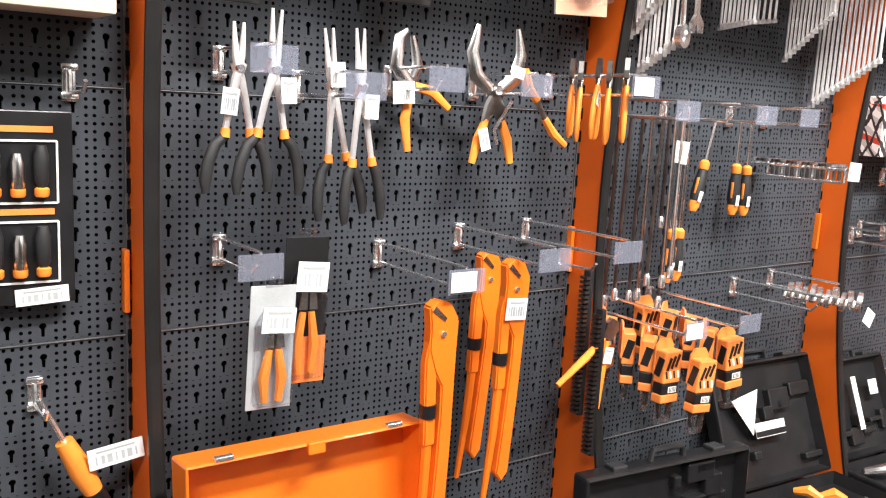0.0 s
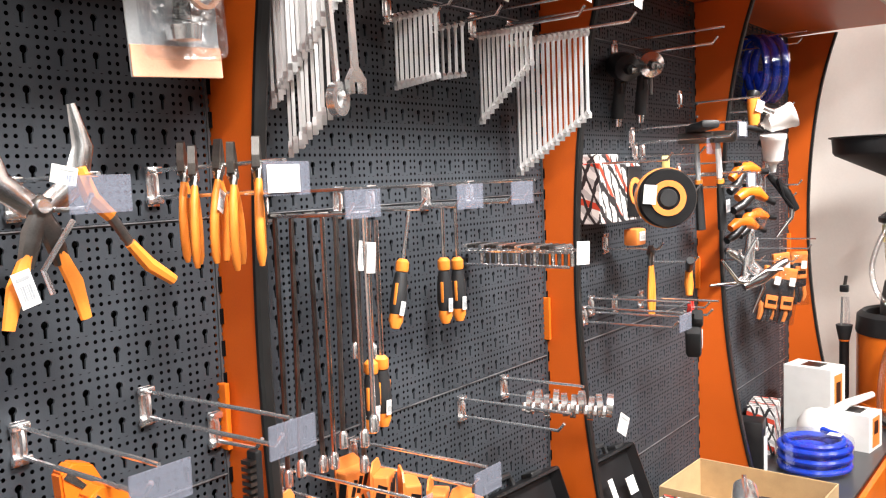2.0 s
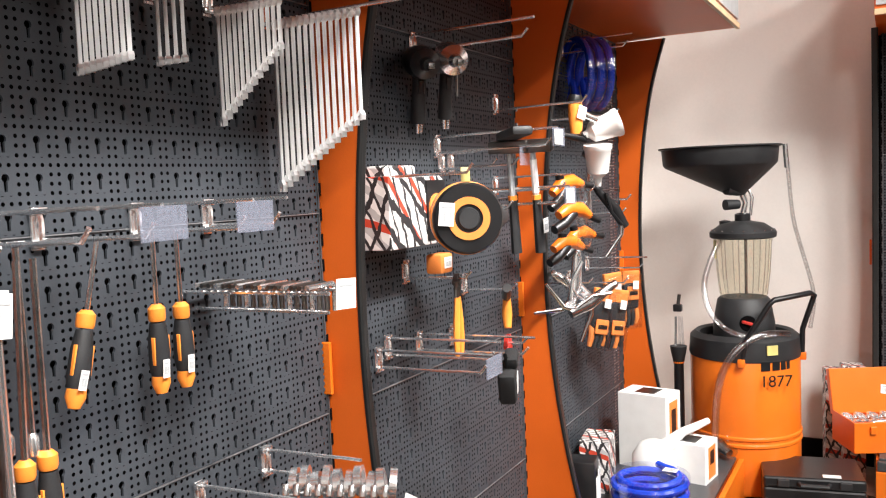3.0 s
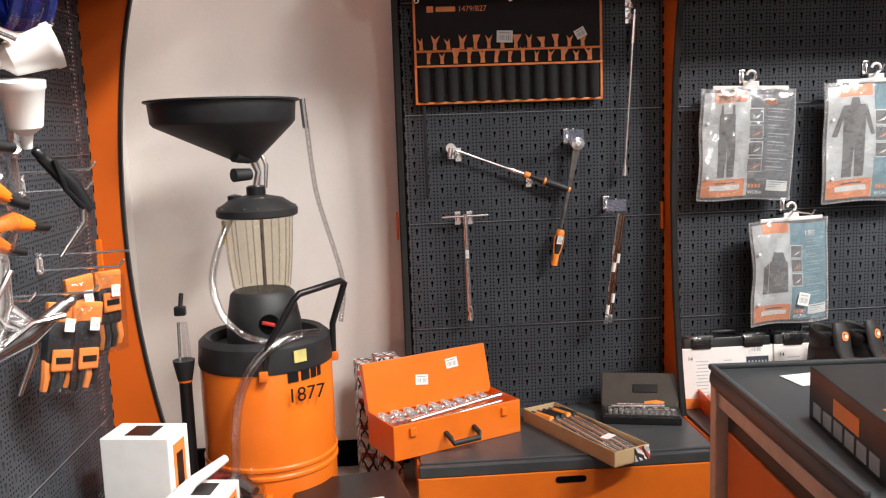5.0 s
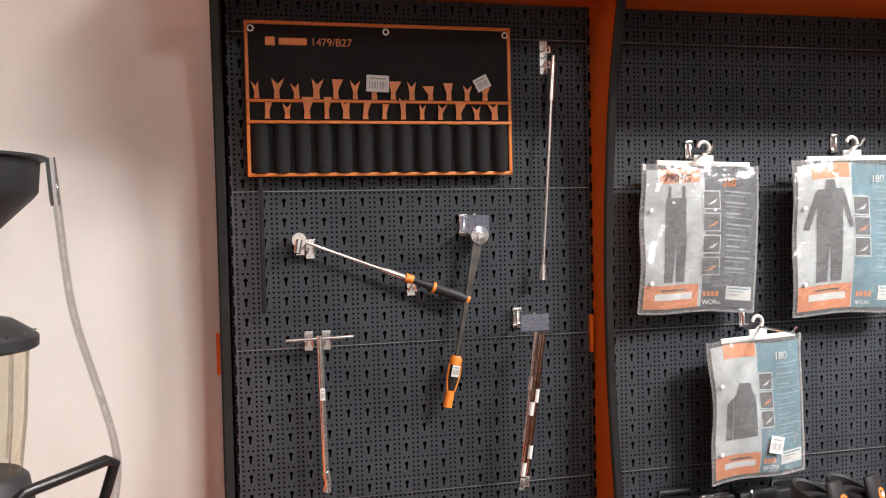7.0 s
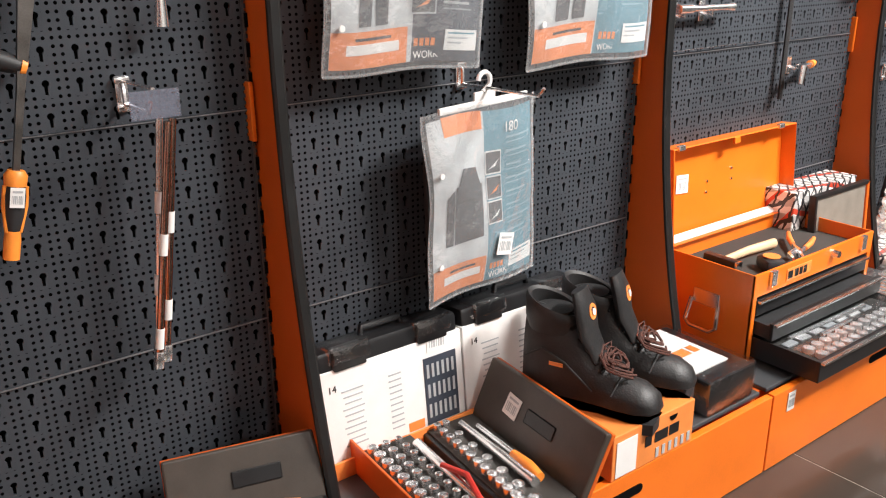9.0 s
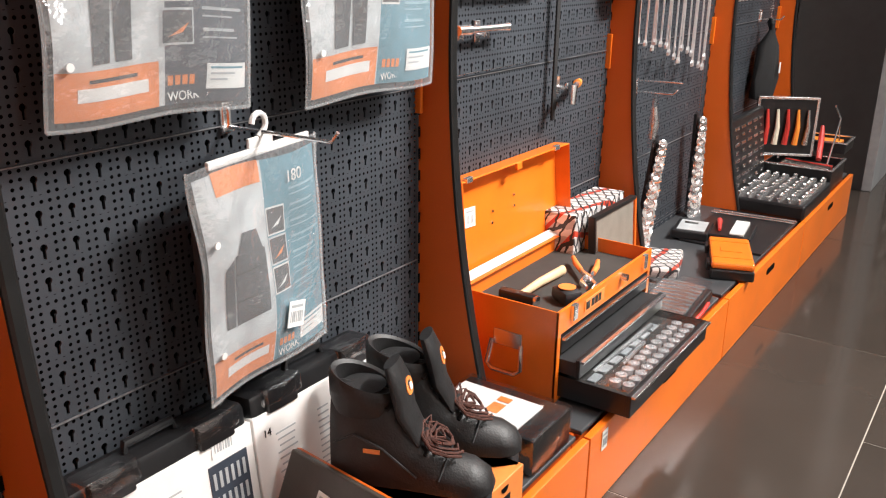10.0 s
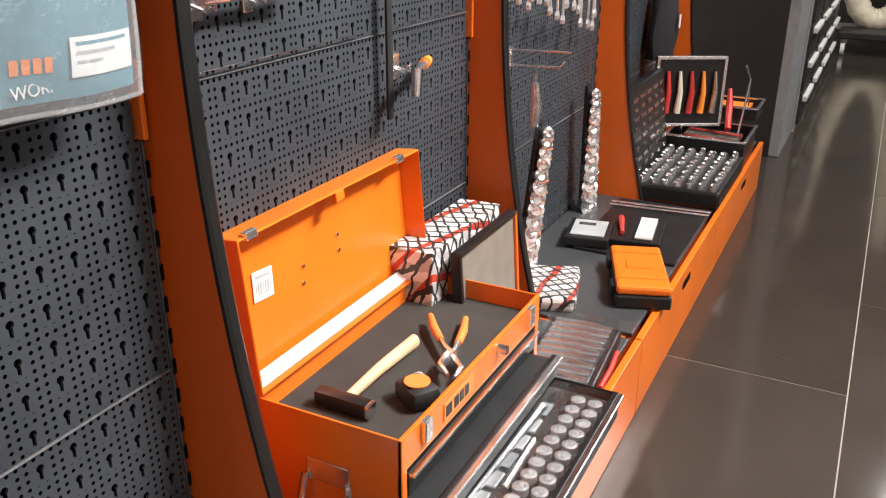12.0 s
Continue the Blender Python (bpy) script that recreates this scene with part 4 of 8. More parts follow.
# bunch of carded pliers
def carded(at, k):
    t = thing("carded_pliers", at, "orange carded pliers pack hanging in a dense bunch", "packaging", "bunch of orange carded pliers")
    bm = plate(B(), [(-0.033, -0.03), (0.033, -0.03), (0.033, 0.045), (0.018, 0.062), (-0.018, 0.062), (-0.033, 0.045)], 0.012, 0.016)
    part("card", bm, ORANGE_CARD, t, smooth=False)
    part("sleeve", box(B(), (0, -0.004, -0.005), (0.064, 0.034, 0.085), 0.004), ORANGE_CARD, t, smooth=False)
    part("band", box(B(), (0, -0.004, -0.062), (0.062, 0.033, 0.03), 0.004), BLACK, t, "black printed band", smooth=False)
    for i in range(3):
        part("print", box(B(), (-0.015 + 0.015 * i, -0.0215, 0.004 + 0.004 * i), (0.009, 0.001, 0.034), 0, Matrix.Rotation(0.35, 4, "Y")), BLACK, t, "black printed bar", smooth=False)
    part("label", box(B(), (0.006, -0.0212, -0.064), (0.03, 0.001, 0.016)), WHITE, t, "white barcode label", smooth=False)
    part("foot", box(B(), (0, -0.004, -0.088), (0.064, 0.034, 0.022), 0.003), ORANGE_CARD, t, smooth=False)
    for i in range(4):
        part("print", box(B(), (-0.021 + 0.014 * i, -0.0212, -0.024), (0.006, 0.001, 0.02), 0, Matrix.Rotation(-0.3, 4, "Y")), WHITE if i % 2 else BLACK, t, "printed slanted bar", smooth=False)
    part("side_print", box(B(), (-0.0322, -0.004, -0.005), (0.001, 0.02, 0.05), 0, Matrix.Rotation(0.25, 4, "X")), BLACK, t, "black printed bar", smooth=False)
    for i in range(5):
        part("bar", box(B(), (-0.004 + 0.005 * i, -0.0219, -0.064), (0.002, 0.0006, 0.012)), BLACK, t, "barcode bar", smooth=False)
    part("bag", box(B(), (0, -0.004, -0.125), (0.05, 0.026, 0.07), 0.01), BAG, t, "clear plastic bag end")
    for s in (-1, 1):
        part("grip", tube(B(), [(s * 0.012, -0.006, -0.07), (s * 0.02, -0.006, -0.105), (s * 0.012, -0.006, -0.14)], [0.006, 0.008, 0.005], 8), RUBBER, t)
    part("jaw", tube(B(), [(0, -0.012, -0.02), (0, -0.012, 0.03)], [0.012, 0.006], 8, 0.6), CHROME, t)
    return t


for k, (x, d, z) in enumerate(((-3.52, 0.07, 0.755), (-3.5, 0.12, 0.735), (-3.485, 0.17, 0.73), (-3.475, 0.22, 0.715), (-3.36, 0.05, 0.765), (-3.34, 0.1, 0.76), (-3.33, 0.15, 0.755), (-3.315, 0.2, 0.74), (-3.3, 0.25, 0.73), (-3.42, 0.27, 0.7))):
    carded(on_a(x - 0.01, z - 0.005, d, 5 * math.sin(k * 3), 30 * math.sin(k * 1.3) + 20) @ Matrix.Diagonal((0.86, 0.86, 0.86, 1)), k)
hook(on_a(-3.49, 0.79), 0.26, True, "paper")
hook(on_a(-3.32, 0.79), 0.27)


# ---- cases on the base units ----
def hard_case(at, w, d, h, lid_h, open_deg, label, lid=True, body_h=None):
    """A black moulded case; the hinge side lies at the back."""
    t = thing("hard_case", at, label, "tool case")
    bh = body_h or h
    bm = box(B(), (0, 0, bh / 2), (w, d, bh), 0.008)
    top = [f for f in bm.faces if f.normal.z > 0.9 and f.calc_area() > w * d * 0.5]
    bmesh.ops.inset_region(bm, faces=top, thickness=0.012)
    for f in top:
        for v in f.verts:
            v.co.z -= bh * 0.55
    part("tray", bm, BLACK, t, smooth=False)
    bm = box(B(), (0, -d / 2, 0), (w, d, lid_h), 0.008)
    under = [f for f in bm.faces if f.normal.z < -0.9 and f.calc_area() > w * d * 0.5]
    bmesh.ops.inset_region(bm, faces=under, thickness=0.014)
    for f in under:
        for v in f.verts:
            v.co.z += lid_h * 0.6
    l = part("lid", bm, BLACK, t, smooth=False)
    l.matrix_basis = pose(0, d / 2, bh, -open_deg) @ pose(0, 0, lid_h / 2)
    bm = B()
    rnd = random.Random(int(w * 1000))
    for k in range(9):
        x, y = (rnd.random() - 0.5) * w * 0.75, -d * (0.14 + 0.72 * rnd.random())
        part("moulded_rib", box(B(), (x, y, -lid_h * 0.02), (0.02 + 0.07 * rnd.random(), 0.012 + 0.05 * rnd.random(), lid_h * 0.6), 0.004), BLACK, l, smooth=False)
    for s in (-1, 1):
        part("latch", box(B(), (s * w * 0.3, -d - 0.004, 0), (0.04, 0.012, lid_h * 0.7), 0.003), RUBBER, l, smooth=False)
    bm = tube(B(), [(-0.05, -d, 0), (-0.045, -d - 0.025, 0), (0.045, -d - 0.025, 0), (0.05, -d, 0)], 0.008, 8)
    part("handle", bm, RUBBER, l)
    return t


def case_tools(t, w, d, z, seed, n=6):
    rnd = random.Random(seed)
    for k in range(n):
        x = (rnd.random() - 0.5) * w * 0.7
        y = (rnd.random() - 0.5) * d * 0.6
        a = rnd.random() * 3
        m = rnd.choice((CHROME, GRIP, STEEL, RUBBER, GRIP))
        L = 0.03 + rnd.random() * 0.05
        part("tool", tube(B(), [(x - L * math.cos(a), y - L * math.sin(a), z), (x, y, z + 0.012), (x + L * math.cos(a), y + L * math.sin(a), z)], [0.01, 0.016, 0.009], 8), m, t)


c1 = hard_case(pose(-3.36, -0.3, PLINTH), 0.5, 0.2, 0.06, 0.05, 92, "black moulded tool case standing open on the base unit")
c1.matrix_basis = pose(-3.44, -0.33, PLINTH, 0, 0, -6)
part("paper", box(B(), (-0.15, 0.01, 0.115), (0.06, 0.05, 0.002)), WHITE, c1, "white paper slip", smooth=False)
for k in range(5):
    part("bag", tube(B(), [(-0.1 + 0.06 * k, 0.03, 0.1), (-0.08 + 0.06 * k, -0.02, 0.15), (-0.05 + 0.06 * k, 0.0, 0.13)], [0.014, 0.022, 0.012], 7, 0.6), BAG, c1)
c2 = hard_case(pose(-2.88, -0.33, PLINTH, 0, 0, -4), 0.42, 0.34, 0.06, 0.05, 112, "black moulded case with open lid leaning on the pegboard")
case_tools(c2, 0.44, 0.34, 0.06, 5)
l2 = [o for o in c2.children if o.name.startswith("lid")][0]
bm = plate(B(), [(-0.06, -0.04), (0.05, -0.06), (0.0, 0.06)], -0.002, 0.0)
o = part("label", bm, WHITE, l2, "white triangular label", smooth=False)
o.matrix_basis = pose(-0.09, -0.2, -0.027, -90)
for y_, m_ in ((-0.15, WHITE), (-0.14, BLACK)):
    part("label", box(B(), (-0.02, y_, -0.028 - (0.002 if m_ is BLACK else 0)), (0.12, 0.04 if m_ is WHITE else 0.015, 0.002)), m_, l2, smooth=False)
c3 = hard_case(pose(-2.44, -0.31, PLINTH, 0, 0, -4), 0.34, 0.3, 0.05, 0.045, 112, "black moulded case open with orange and black tools inside")
case_tools(c3, 0.34, 0.3, 0.05, 9, 9)
l3 = [o for o in c3.children if o.name.startswith("lid")][0]
part("label", box(B(), (-0.01, -0.16, -0.025), (0.022, 0.16, 0.002)), WHITE, l3, "white strip label", smooth=False)
part("label", box(B(), (0.08, -0.2, -0.025), (0.04, 0.045, 0.002)), WHITE, l3, "white square label", smooth=False)
part("booklet", box(B(), (0.06, -0.02, 0.056), (0.1, 0.12, 0.004), 0.001, Matrix.Rotation(0.3, 4, "Z")), WHITE, c3, "white printed booklet", smooth=False)
part("booklet_print", box(B(), (0.06, -0.02, 0.0592), (0.07, 0.03, 0.001), 0, Matrix.Rotation(0.3, 4, "Z")), BLACK, c3, smooth=False)


def carton(at, w, d, h, mat, label, wall=0.004):
    t = thing("open_carton", at, label, "cardboard box")
    part("bottom", box(B(), (0, 0, wall / 2), (w, d, wall)), mat, t, smooth=False)
    for nm, c, s in (("side", (-w / 2 + wall / 2, 0, h / 2), (wall, d, h)), ("side", (w / 2 - wall / 2, 0, h / 2), (wall, d, h)), ("end", (0, d / 2 - wall / 2, h / 2), (w - 2 * wall, wall, h)), ("end", (0, -d / 2 + wall / 2, h / 2), (w - 2 * wall, wall, h))):
        part(nm, box(B(), c, s, 0.001), mat, t, smooth=False)
    return t


carton(pose(-1.96, -0.28, PLINTH, 0, 0, -2), 0.3, 0.42, 0.15, CARTON, "open brown cardboard box on the base unit")
pb = solo("striped_box", box(B(), (0, 0, 0.07), (0.13, 0.4, 0.14), 0.002), STRIPES, pose(-2.2, -0.29, PLINTH, 0, 0, -2), "carton printed with black and red slanted lines", "cardboard box", smooth=False)


def impact_wrench(at, label, body=CHROME, hang=False):
    t = thing("impact_wrench", at, label, "impact wrench")
    part("housing", lathe(B(), [(0.0001, -0.085), (0.012, -0.085), (0.016, -0.06), (0.034, -0.045), (0.038, 0.0), (0.036, 0.05), (0.03, 0.062), (0.0001, 0.066)], seg=18, axis="x"), body, t)
    part("anvil", box(B(), (-0.1, 0, 0), (0.03, 0.013, 0.013), 0.001), STEEL, t)
    part("grip", tube(B(), [(0.02, 0, -0.025), (0.035, 0, -0.08), (0.04, 0, -0.14)], [0.022, 0.02, 0.023], 12, 0.8), RUBBER, t)
    part("trigger", tube(B(), [(0.0, 0, -0.04), (0.004, 0, -0.07)], 0.008, 8), BLACK, t)
    part("air_inlet", lathe(B(), [(0.01, -0.165), (0.012, -0.14)], (0.042, 0, 0), 10), CHROME, t)
    return t


w_ = impact_wrench(pose(-2.14, -0.33, PLINTH + 0.18, 90, 10, 200), "chrome air impact wrench lying on a striped carton")

# ---- third bay ----
g1 = impact_wrench(on_a(-2.22, 1.575, 0.1, -12, 40), "grey and black air impact wrench hanging on a hook", STEEL)
sticker(g1, (0.05, -0.03, -0.06), 0.02, 0.06, 8)
g2 = impact_wrench(on_a(-2.28, 1.565, 0.06, -12, 40), "black air ratchet hanging on a hook", BLACK)
hook(on_a(-2.22, 1.61), 0.28, True, "")
pk = thing("boxed_sander", on_a(-2.4, 1.235, 0.06), "striped carton with black window and orange ring print", "packaging")
part("carton", box(B(), (0, 0, 0), (0.24, 0.09, 0.15), 0.002), STRIPES, pk, smooth=False)
part("print_panel", box(B(), (0.075, -0.047, 0.0), (0.085, 0.002, 0.13)), BLACK, pk, "black printed panel", smooth=False)
bm = ring(B(), (0.075, 0.0), 0.036, 0.014, -0.0505, -0.048, 20)
part("printed_ring", bm, ORANGE_CARD, pk, "orange printed ring", smooth=False)
part("printed_hub", plate(B(), arc((0.075, 0), 0.016, 0, 345, 14), -0.0495, -0.048), BLACK, pk, smooth=False)
part("crumpled_pack", box(B(), (-0.04, 0, 0.085), (0.12, 0.06, 0.025), 0.006), STRIPES, pk, smooth=False)
sm = solo("small_pack", box(B(), (0, 0, 0), (0.06, 0.04, 0.045), 0.006), ORANGE_CARD, on_a(-2.27, 1.11, 0.08), "small orange and white pack on a hook", "packaging")
sticker(sm, (0, -0.022, 0.002), 0.035, 0.025, 0)

dk = thing("sanding_pad", on_a(-2.5, 1.222, 0.27, 0, -52), "round black sanding pad with orange rim and hub", "sanding pad")
part("pad", lathe(B(), [(0.0001, -0.006), (0.066, -0.006), (0.07, 0.0), (0.07, 0.01), (0.0001, 0.01)], seg=36, axis="y"), BLACK, dk)
part("rim", lathe(B(), [(0.066, 0.01), (0.072, 0.012), (0.072, 0.03), (0.06, 0.034), (0.0001, 0.034)], seg=36, axis="y"), GRIP, dk, "orange foam rim")
part("hub_ring", ring(B(), (0, 0), 0.042, 0.014, -0.009, -0.006, 28), ORANGE_CARD, dk, "orange printed ring")
part("hub", lathe(B(), [(0.0001, -0.011), (0.02, -0.011), (0.022, -0.006)], seg=20, axis="y"), RUBBER, dk)
part("tab", box(B(), (0, 0.012, 0.085), (0.018, 0.004, 0.028), 0.001), YELLOW, dk, "yellow hang tab")
sticker(dk, (-0.045, -0.014, 0.01), 0.03, 0.045, 6)
roll_ = solo("black_roll", lathe(B(), [(0.0001, -0.16), (0.026, -0.16), (0.028, 0.0), (0.016, 0.012), (0.026, 0.02), (0.026, 0.06), (0.0001, 0.06)], seg=16, axis="y"), RUBBER, on_a(-2.24, 1.212, 0.21, 0, -72), "black rubber sleeve stored on a hook", "sleeve")


def hammer(at, label):
    t = thing("hammer", at, label, "hammer", "hanging hammers")
    part("shaft", tube(B(), [(0, 0, 0.0), (0, 0, -0.12)], 0.009, 8, 0.75), GREY_CARD, t)
    part("grip", tube(B(), [(0, 0, -0.11), (0.0, 0, -0.17), (0, 0, -0.245)], [0.012, 0.014, 0.016], 10, 0.8), RUBBER, t)
    part("collar", tube(B(), [(0, 0, -0.105), (0, 0, -0.116)], 0.0135, 10, 0.8), GRIP, t, "orange collar")
    bm = box(B(), (0, 0, 0.012), (0.03, 0.1, 0.03), 0.004)
    part("head", bm, DARK_STEEL, t)
    return t


h1 = hammer(on_a(-2.1, 1.36, 0.19, -6), "black-handled hammer hanging head up on a hook")
h2 = hammer(on_a(-2.09, 1.36, 0.245, -8), "hammer with white tape on its shaft, hanging on a hook")
part("tape", tube(B(), [(0, 0, -0.02), (0, 0, -0.1)], 0.0105, 8, 0.8), WHITE, h2, "white tape")
sticker(h2, (0.002, -0.018, -0.18), 0.03, 0.035, 4)
rb = solo("black_sole", box(B(), (0, 0, 0), (0.14, 0.05, 0.022), 0.008), RUBBER, on_a(-2.14, 1.4, 0.22, 3, 40), "black rubber sanding block lying across the hook", "sanding block")
hook(on_a(-2.1, 1.335), 0.2)
hook(on_a(-2.12, 1.375), 0.29, True, "paper")
hook(on_a(-2.05, 1.335), 0.12, True, "")
hook(on_a(-2.08, 1.24), 0.3, True, "paper")
op2 = pliers(on_a(-2.3, 1.07, 0.138), 0.02, 0.045, 0.12, 0.026, GRIP, "pincers with long orange grips on a hook", DARK_STEEL, 0.01, 0.002)
hook(on_a(-2.3, 1.085), 0.16, False, "")
kn = thing("air_gun", on_a(-1.985, 1.0, 0.12, 10, 25), "small black and orange blow gun on a hook", "blow gun")
part("body", tube(B(), [(-0.05, 0, 0.015), (0.0, 0, 0.0), (0.07, 0, -0.02)], [0.012, 0.012, 0.006], 8), BLACK, kn)
part("grip", tube(B(), [(0.03, 0, -0.01), (0.04, 0, -0.05), (0.035, 0, -0.085)], [0.011, 0.014, 0.01], 10), GRIP, kn)
hook(on_a(-2.43, 0.905), 0.25)
hook(on_a(-2.39, 0.925), 0.25, True, "")
hook(on_a(-2.25, 0.91), 0.27, True, "")
hook(on_a(-1.05, 1.17), 0.16, False, "")
hook(on_a(-2.08, 0.9), 0.2, False, "")
bt = thing("belt_pouch", on_a(-2.27, 0.845, 0.24, -24, 20), "black pouch with white label on a wire hook", "pouch")
part("pouch", box(B(), (0, 0, 0), (0.07, 0.04, 0.08), 0.01), FABRIC, bt)
part("flap", box(B(), (0.02, -0.01, 0.05), (0.05, 0.03, 0.03), 0.008), FABRIC, bt)
part("loop", tube(B(), [(0.0, 0, 0.04), (-0.02, 0, 0.09), (0.01, 0, 0.06)], 0.004, 6), FABRIC, bt)
sticker(bt, (0, -0.022, 0.0), 0.04, 0.04, 18)
rp = pliers(on_a(-2.08, 0.885, 0.16), 0.03, 0.02, 0.07, 0.03, BLACK, "small crimping pliers with red head and black grips", RED)

# ---- fourth bay: hoses, spray guns, gloves ----
def coil(at, R, r, turns, h, label, mat=BLUE):
    t = thing("hose_coil", at, label, "hose")
    rnd = random.Random(3)
    pts = []
    n = 22 * turns
    for k in range(n + 1):
        a = 2 * math.pi * k / 22
        rr = R - r * 1.7 * (int(k / 22) % 2) + 0.0015 * math.sin(k * 1.7)
        pts.append((rr * math.cos(a), -h * k / n, rr * math.sin(a)))
    part("hose", tube(B(), pts, r, 8), mat, t)
    part("wrap", lathe(B(), [(R - 2.6 * r, 0.004), (R + r * 1.15, 0.002), (R + r * 1.2, -h - 0.002), (R - 2.6 * r, -h - 0.006)], seg=22, axis="y"), CLEAR, t, "clear shrink wrap")
    sticker(t, (R * 0.2, -h - r - 0.004, -R * 0.55), 0.035, 0.045, 5)
    return t


coil(on_a(-1.2, 1.64, 0.05, 0, 42), 0.115, 0.0115, 5, 0.09, "coil of blue air hose in clear wrap hanging on a hook")
hook(on_a(-1.2, 1.72), 0.22, True, "")
rp_ = thing("air_tool", on_a(-1.7, 1.46, 0.22, 12, -30), "small orange and black air tool with white sticker", "air tool")
part("body", tube(B(), [(-0.01, 0, 0.045), (0.0, 0, 0.01), (0.012, 0, -0.045)], [0.02, 0.023, 0.017], 12, 0.8), GRIP, rp_)
part("cap", lathe(B(), [(0.0001, 0.06), (0.018, 0.058), (0.021, 0.044), (0.019, 0.036)], (-0.01, 0, 0), 14), BLACK, rp_)
part("lever", tube(B(), [(0.012, -0.01, -0.045), (0.035, -0.01, -0.055), (-0.05, -0.004, -0.06)], [0.012, 0.012, 0.007], 10), BLACK, rp_)
part("inlet", tube(B(), [(0.0, 0, 0.02), (0.05, 0, 0.012), (0.075, 0, 0.01)], [0.012, 0.009, 0.011], 10), CHROME, rp_)
sticker(rp_, (0.004, -0.021, 0.012), 0.028, 0.036, 5)
for k, (x, z, d, tl, tn) in enumerate(((-1.6, 1.432, 0.27, 80, 30), (-1.6, 1.34, 0.25, 8, 20))):
    t = thing("spray_gun", on_a(x, z, d, 0, tn), "spray gun with white plastic gravity cup", "spray gun", "spray guns with cups")
    cup = part("cup", lathe(B(), [(0.008, -0.075), (0.012, -0.05), (0.03, -0.035), (0.038, 0.03), (0.041, 0.034), (0.041, 0.046), (0.0001, 0.05)], seg=22), WHITE_PLASTIC, t)
    cup.matrix_basis = pose(0, 0, 0, 70 if k == 0 else 0, -12, 0)
    part("body", tube(B(), [(0.02, 0.02, -0.07), (0.07, 0.03, -0.085)], [0.012, 0.01], 8), CHROME, t)
    part("grip", tube(B(), [(0.06, 0.03, -0.085), (0.075, 0.03, -0.15)], [0.01, 0.012], 8), CHROME, t)
    part("knob", tube(B(), [(0.07, 0.03, -0.08), (0.11, 0.03, -0.07)], [0.01, 0.013], 10), BLACK, t)
hook(on_a(-1.6, 1.47), 0.3, False, "")
for k, (x, z, d, tl) in enumerate(((-1.8, 1.27, 0.2, -8), (-1.86, 1.2, 0.24, 6), (-1.72, 1.1, 0.17, 4), (-1.58, 1.115, 0.16, -6))):
    t = thing("sprayer", on_a(x + 0.06, z, d, tl, -24) @ Matrix.Diagonal((0.9, 0.9, 0.9, 1)), "orange and black trigger gun in a clear bag", "trigger gun", "bagged trigger guns")
    part("body", tube(B(), [(-0.06, 0, -0.012), (-0.02, 0, 0.012), (0.03, 0, 0.012), (0.075, 0, -0.006)], [0.014, 0.02, 0.022, 0.012], 12), ORANGE, t)
    part("grip", tube(B(), [(0.0, 0, 0.0), (-0.035, 0, -0.035), (-0.075, 0, -0.055)], [0.018, 0.016, 0.014], 12), BLACK, t)
    part("knob", lathe(B(), [(0.0001, -0.012), (0.013, -0.01), (0.015, 0.008), (0.0001, 0.012)], (-0.02, 0, 0.03), 12), BLACK, t)
    part("nozzle", tube(B(), [(0.07, 0, -0.004), (0.1, 0, -0.014), (0.115, 0, -0.016)], [0.013, 0.01, 0.012], 10), BLACK, t)
t = thing("plastic_bag", on_a(-1.72, 1.2, 0.24, 4, 20), "crumpled clear plastic bag between the trigger guns", "plastic bag")
part("bag", tube(B(), [(0.0, 0, 0.075), (0.012, -0.01, 0.03), (-0.006, 0.006, -0.01), (0.02, -0.01, -0.05), (0.03, 0, -0.1)], [0.014, 0.03, 0.024, 0.042, 0.03], 9, 0.6), BAG, t)
hook(on_a(-1.78, 1.27), 0.2, True, "")
for k, (x, z, a, mat) in enumerate(((-1.45, 0.925, 8, CHROME), (-1.47, 0.9, 62, STEEL), (-1.4, 0.92, -55, CHROME), (-1.2, 1.14, -40, BLACK))):
    t = thing("blow_gun", on_a(x - 0.1 * (k < 3), z, 0.14 + 0.02 * k, a, -42), "bright chrome blow gun with long nozzle on a hook", "blow gun", "chrome blow guns")
    part("grip", tube(B(), [(0, 0, -0.02), (0.01, 0, 0.05), (0.004, 0, 0.14)], [0.016, 0.02, 0.014], 12, 0.8), mat, t)
    part("nozzle", tube(B(), [(0, 0, 0), (-0.03, 0, -0.03), (-0.12, 0, -0.045)], [0.012, 0.008, 0.005], 10), STEEL, t)
    part("lever", tube(B(), [(0.014, -0.018, 0.12), (-0.016, -0.024, 0.06), (-0.012, -0.018, 0.0)], 0.006, 8), mat, t)
    part("inlet", lathe(B(), [(0.009, 0.13), (0.012, 0.135), (0.012, 0.155), (0.008, 0.16)], (0.004, 0, 0), 10), mat, t)
hook(on_a(-1.44, 0.97), 0.16, False, "")
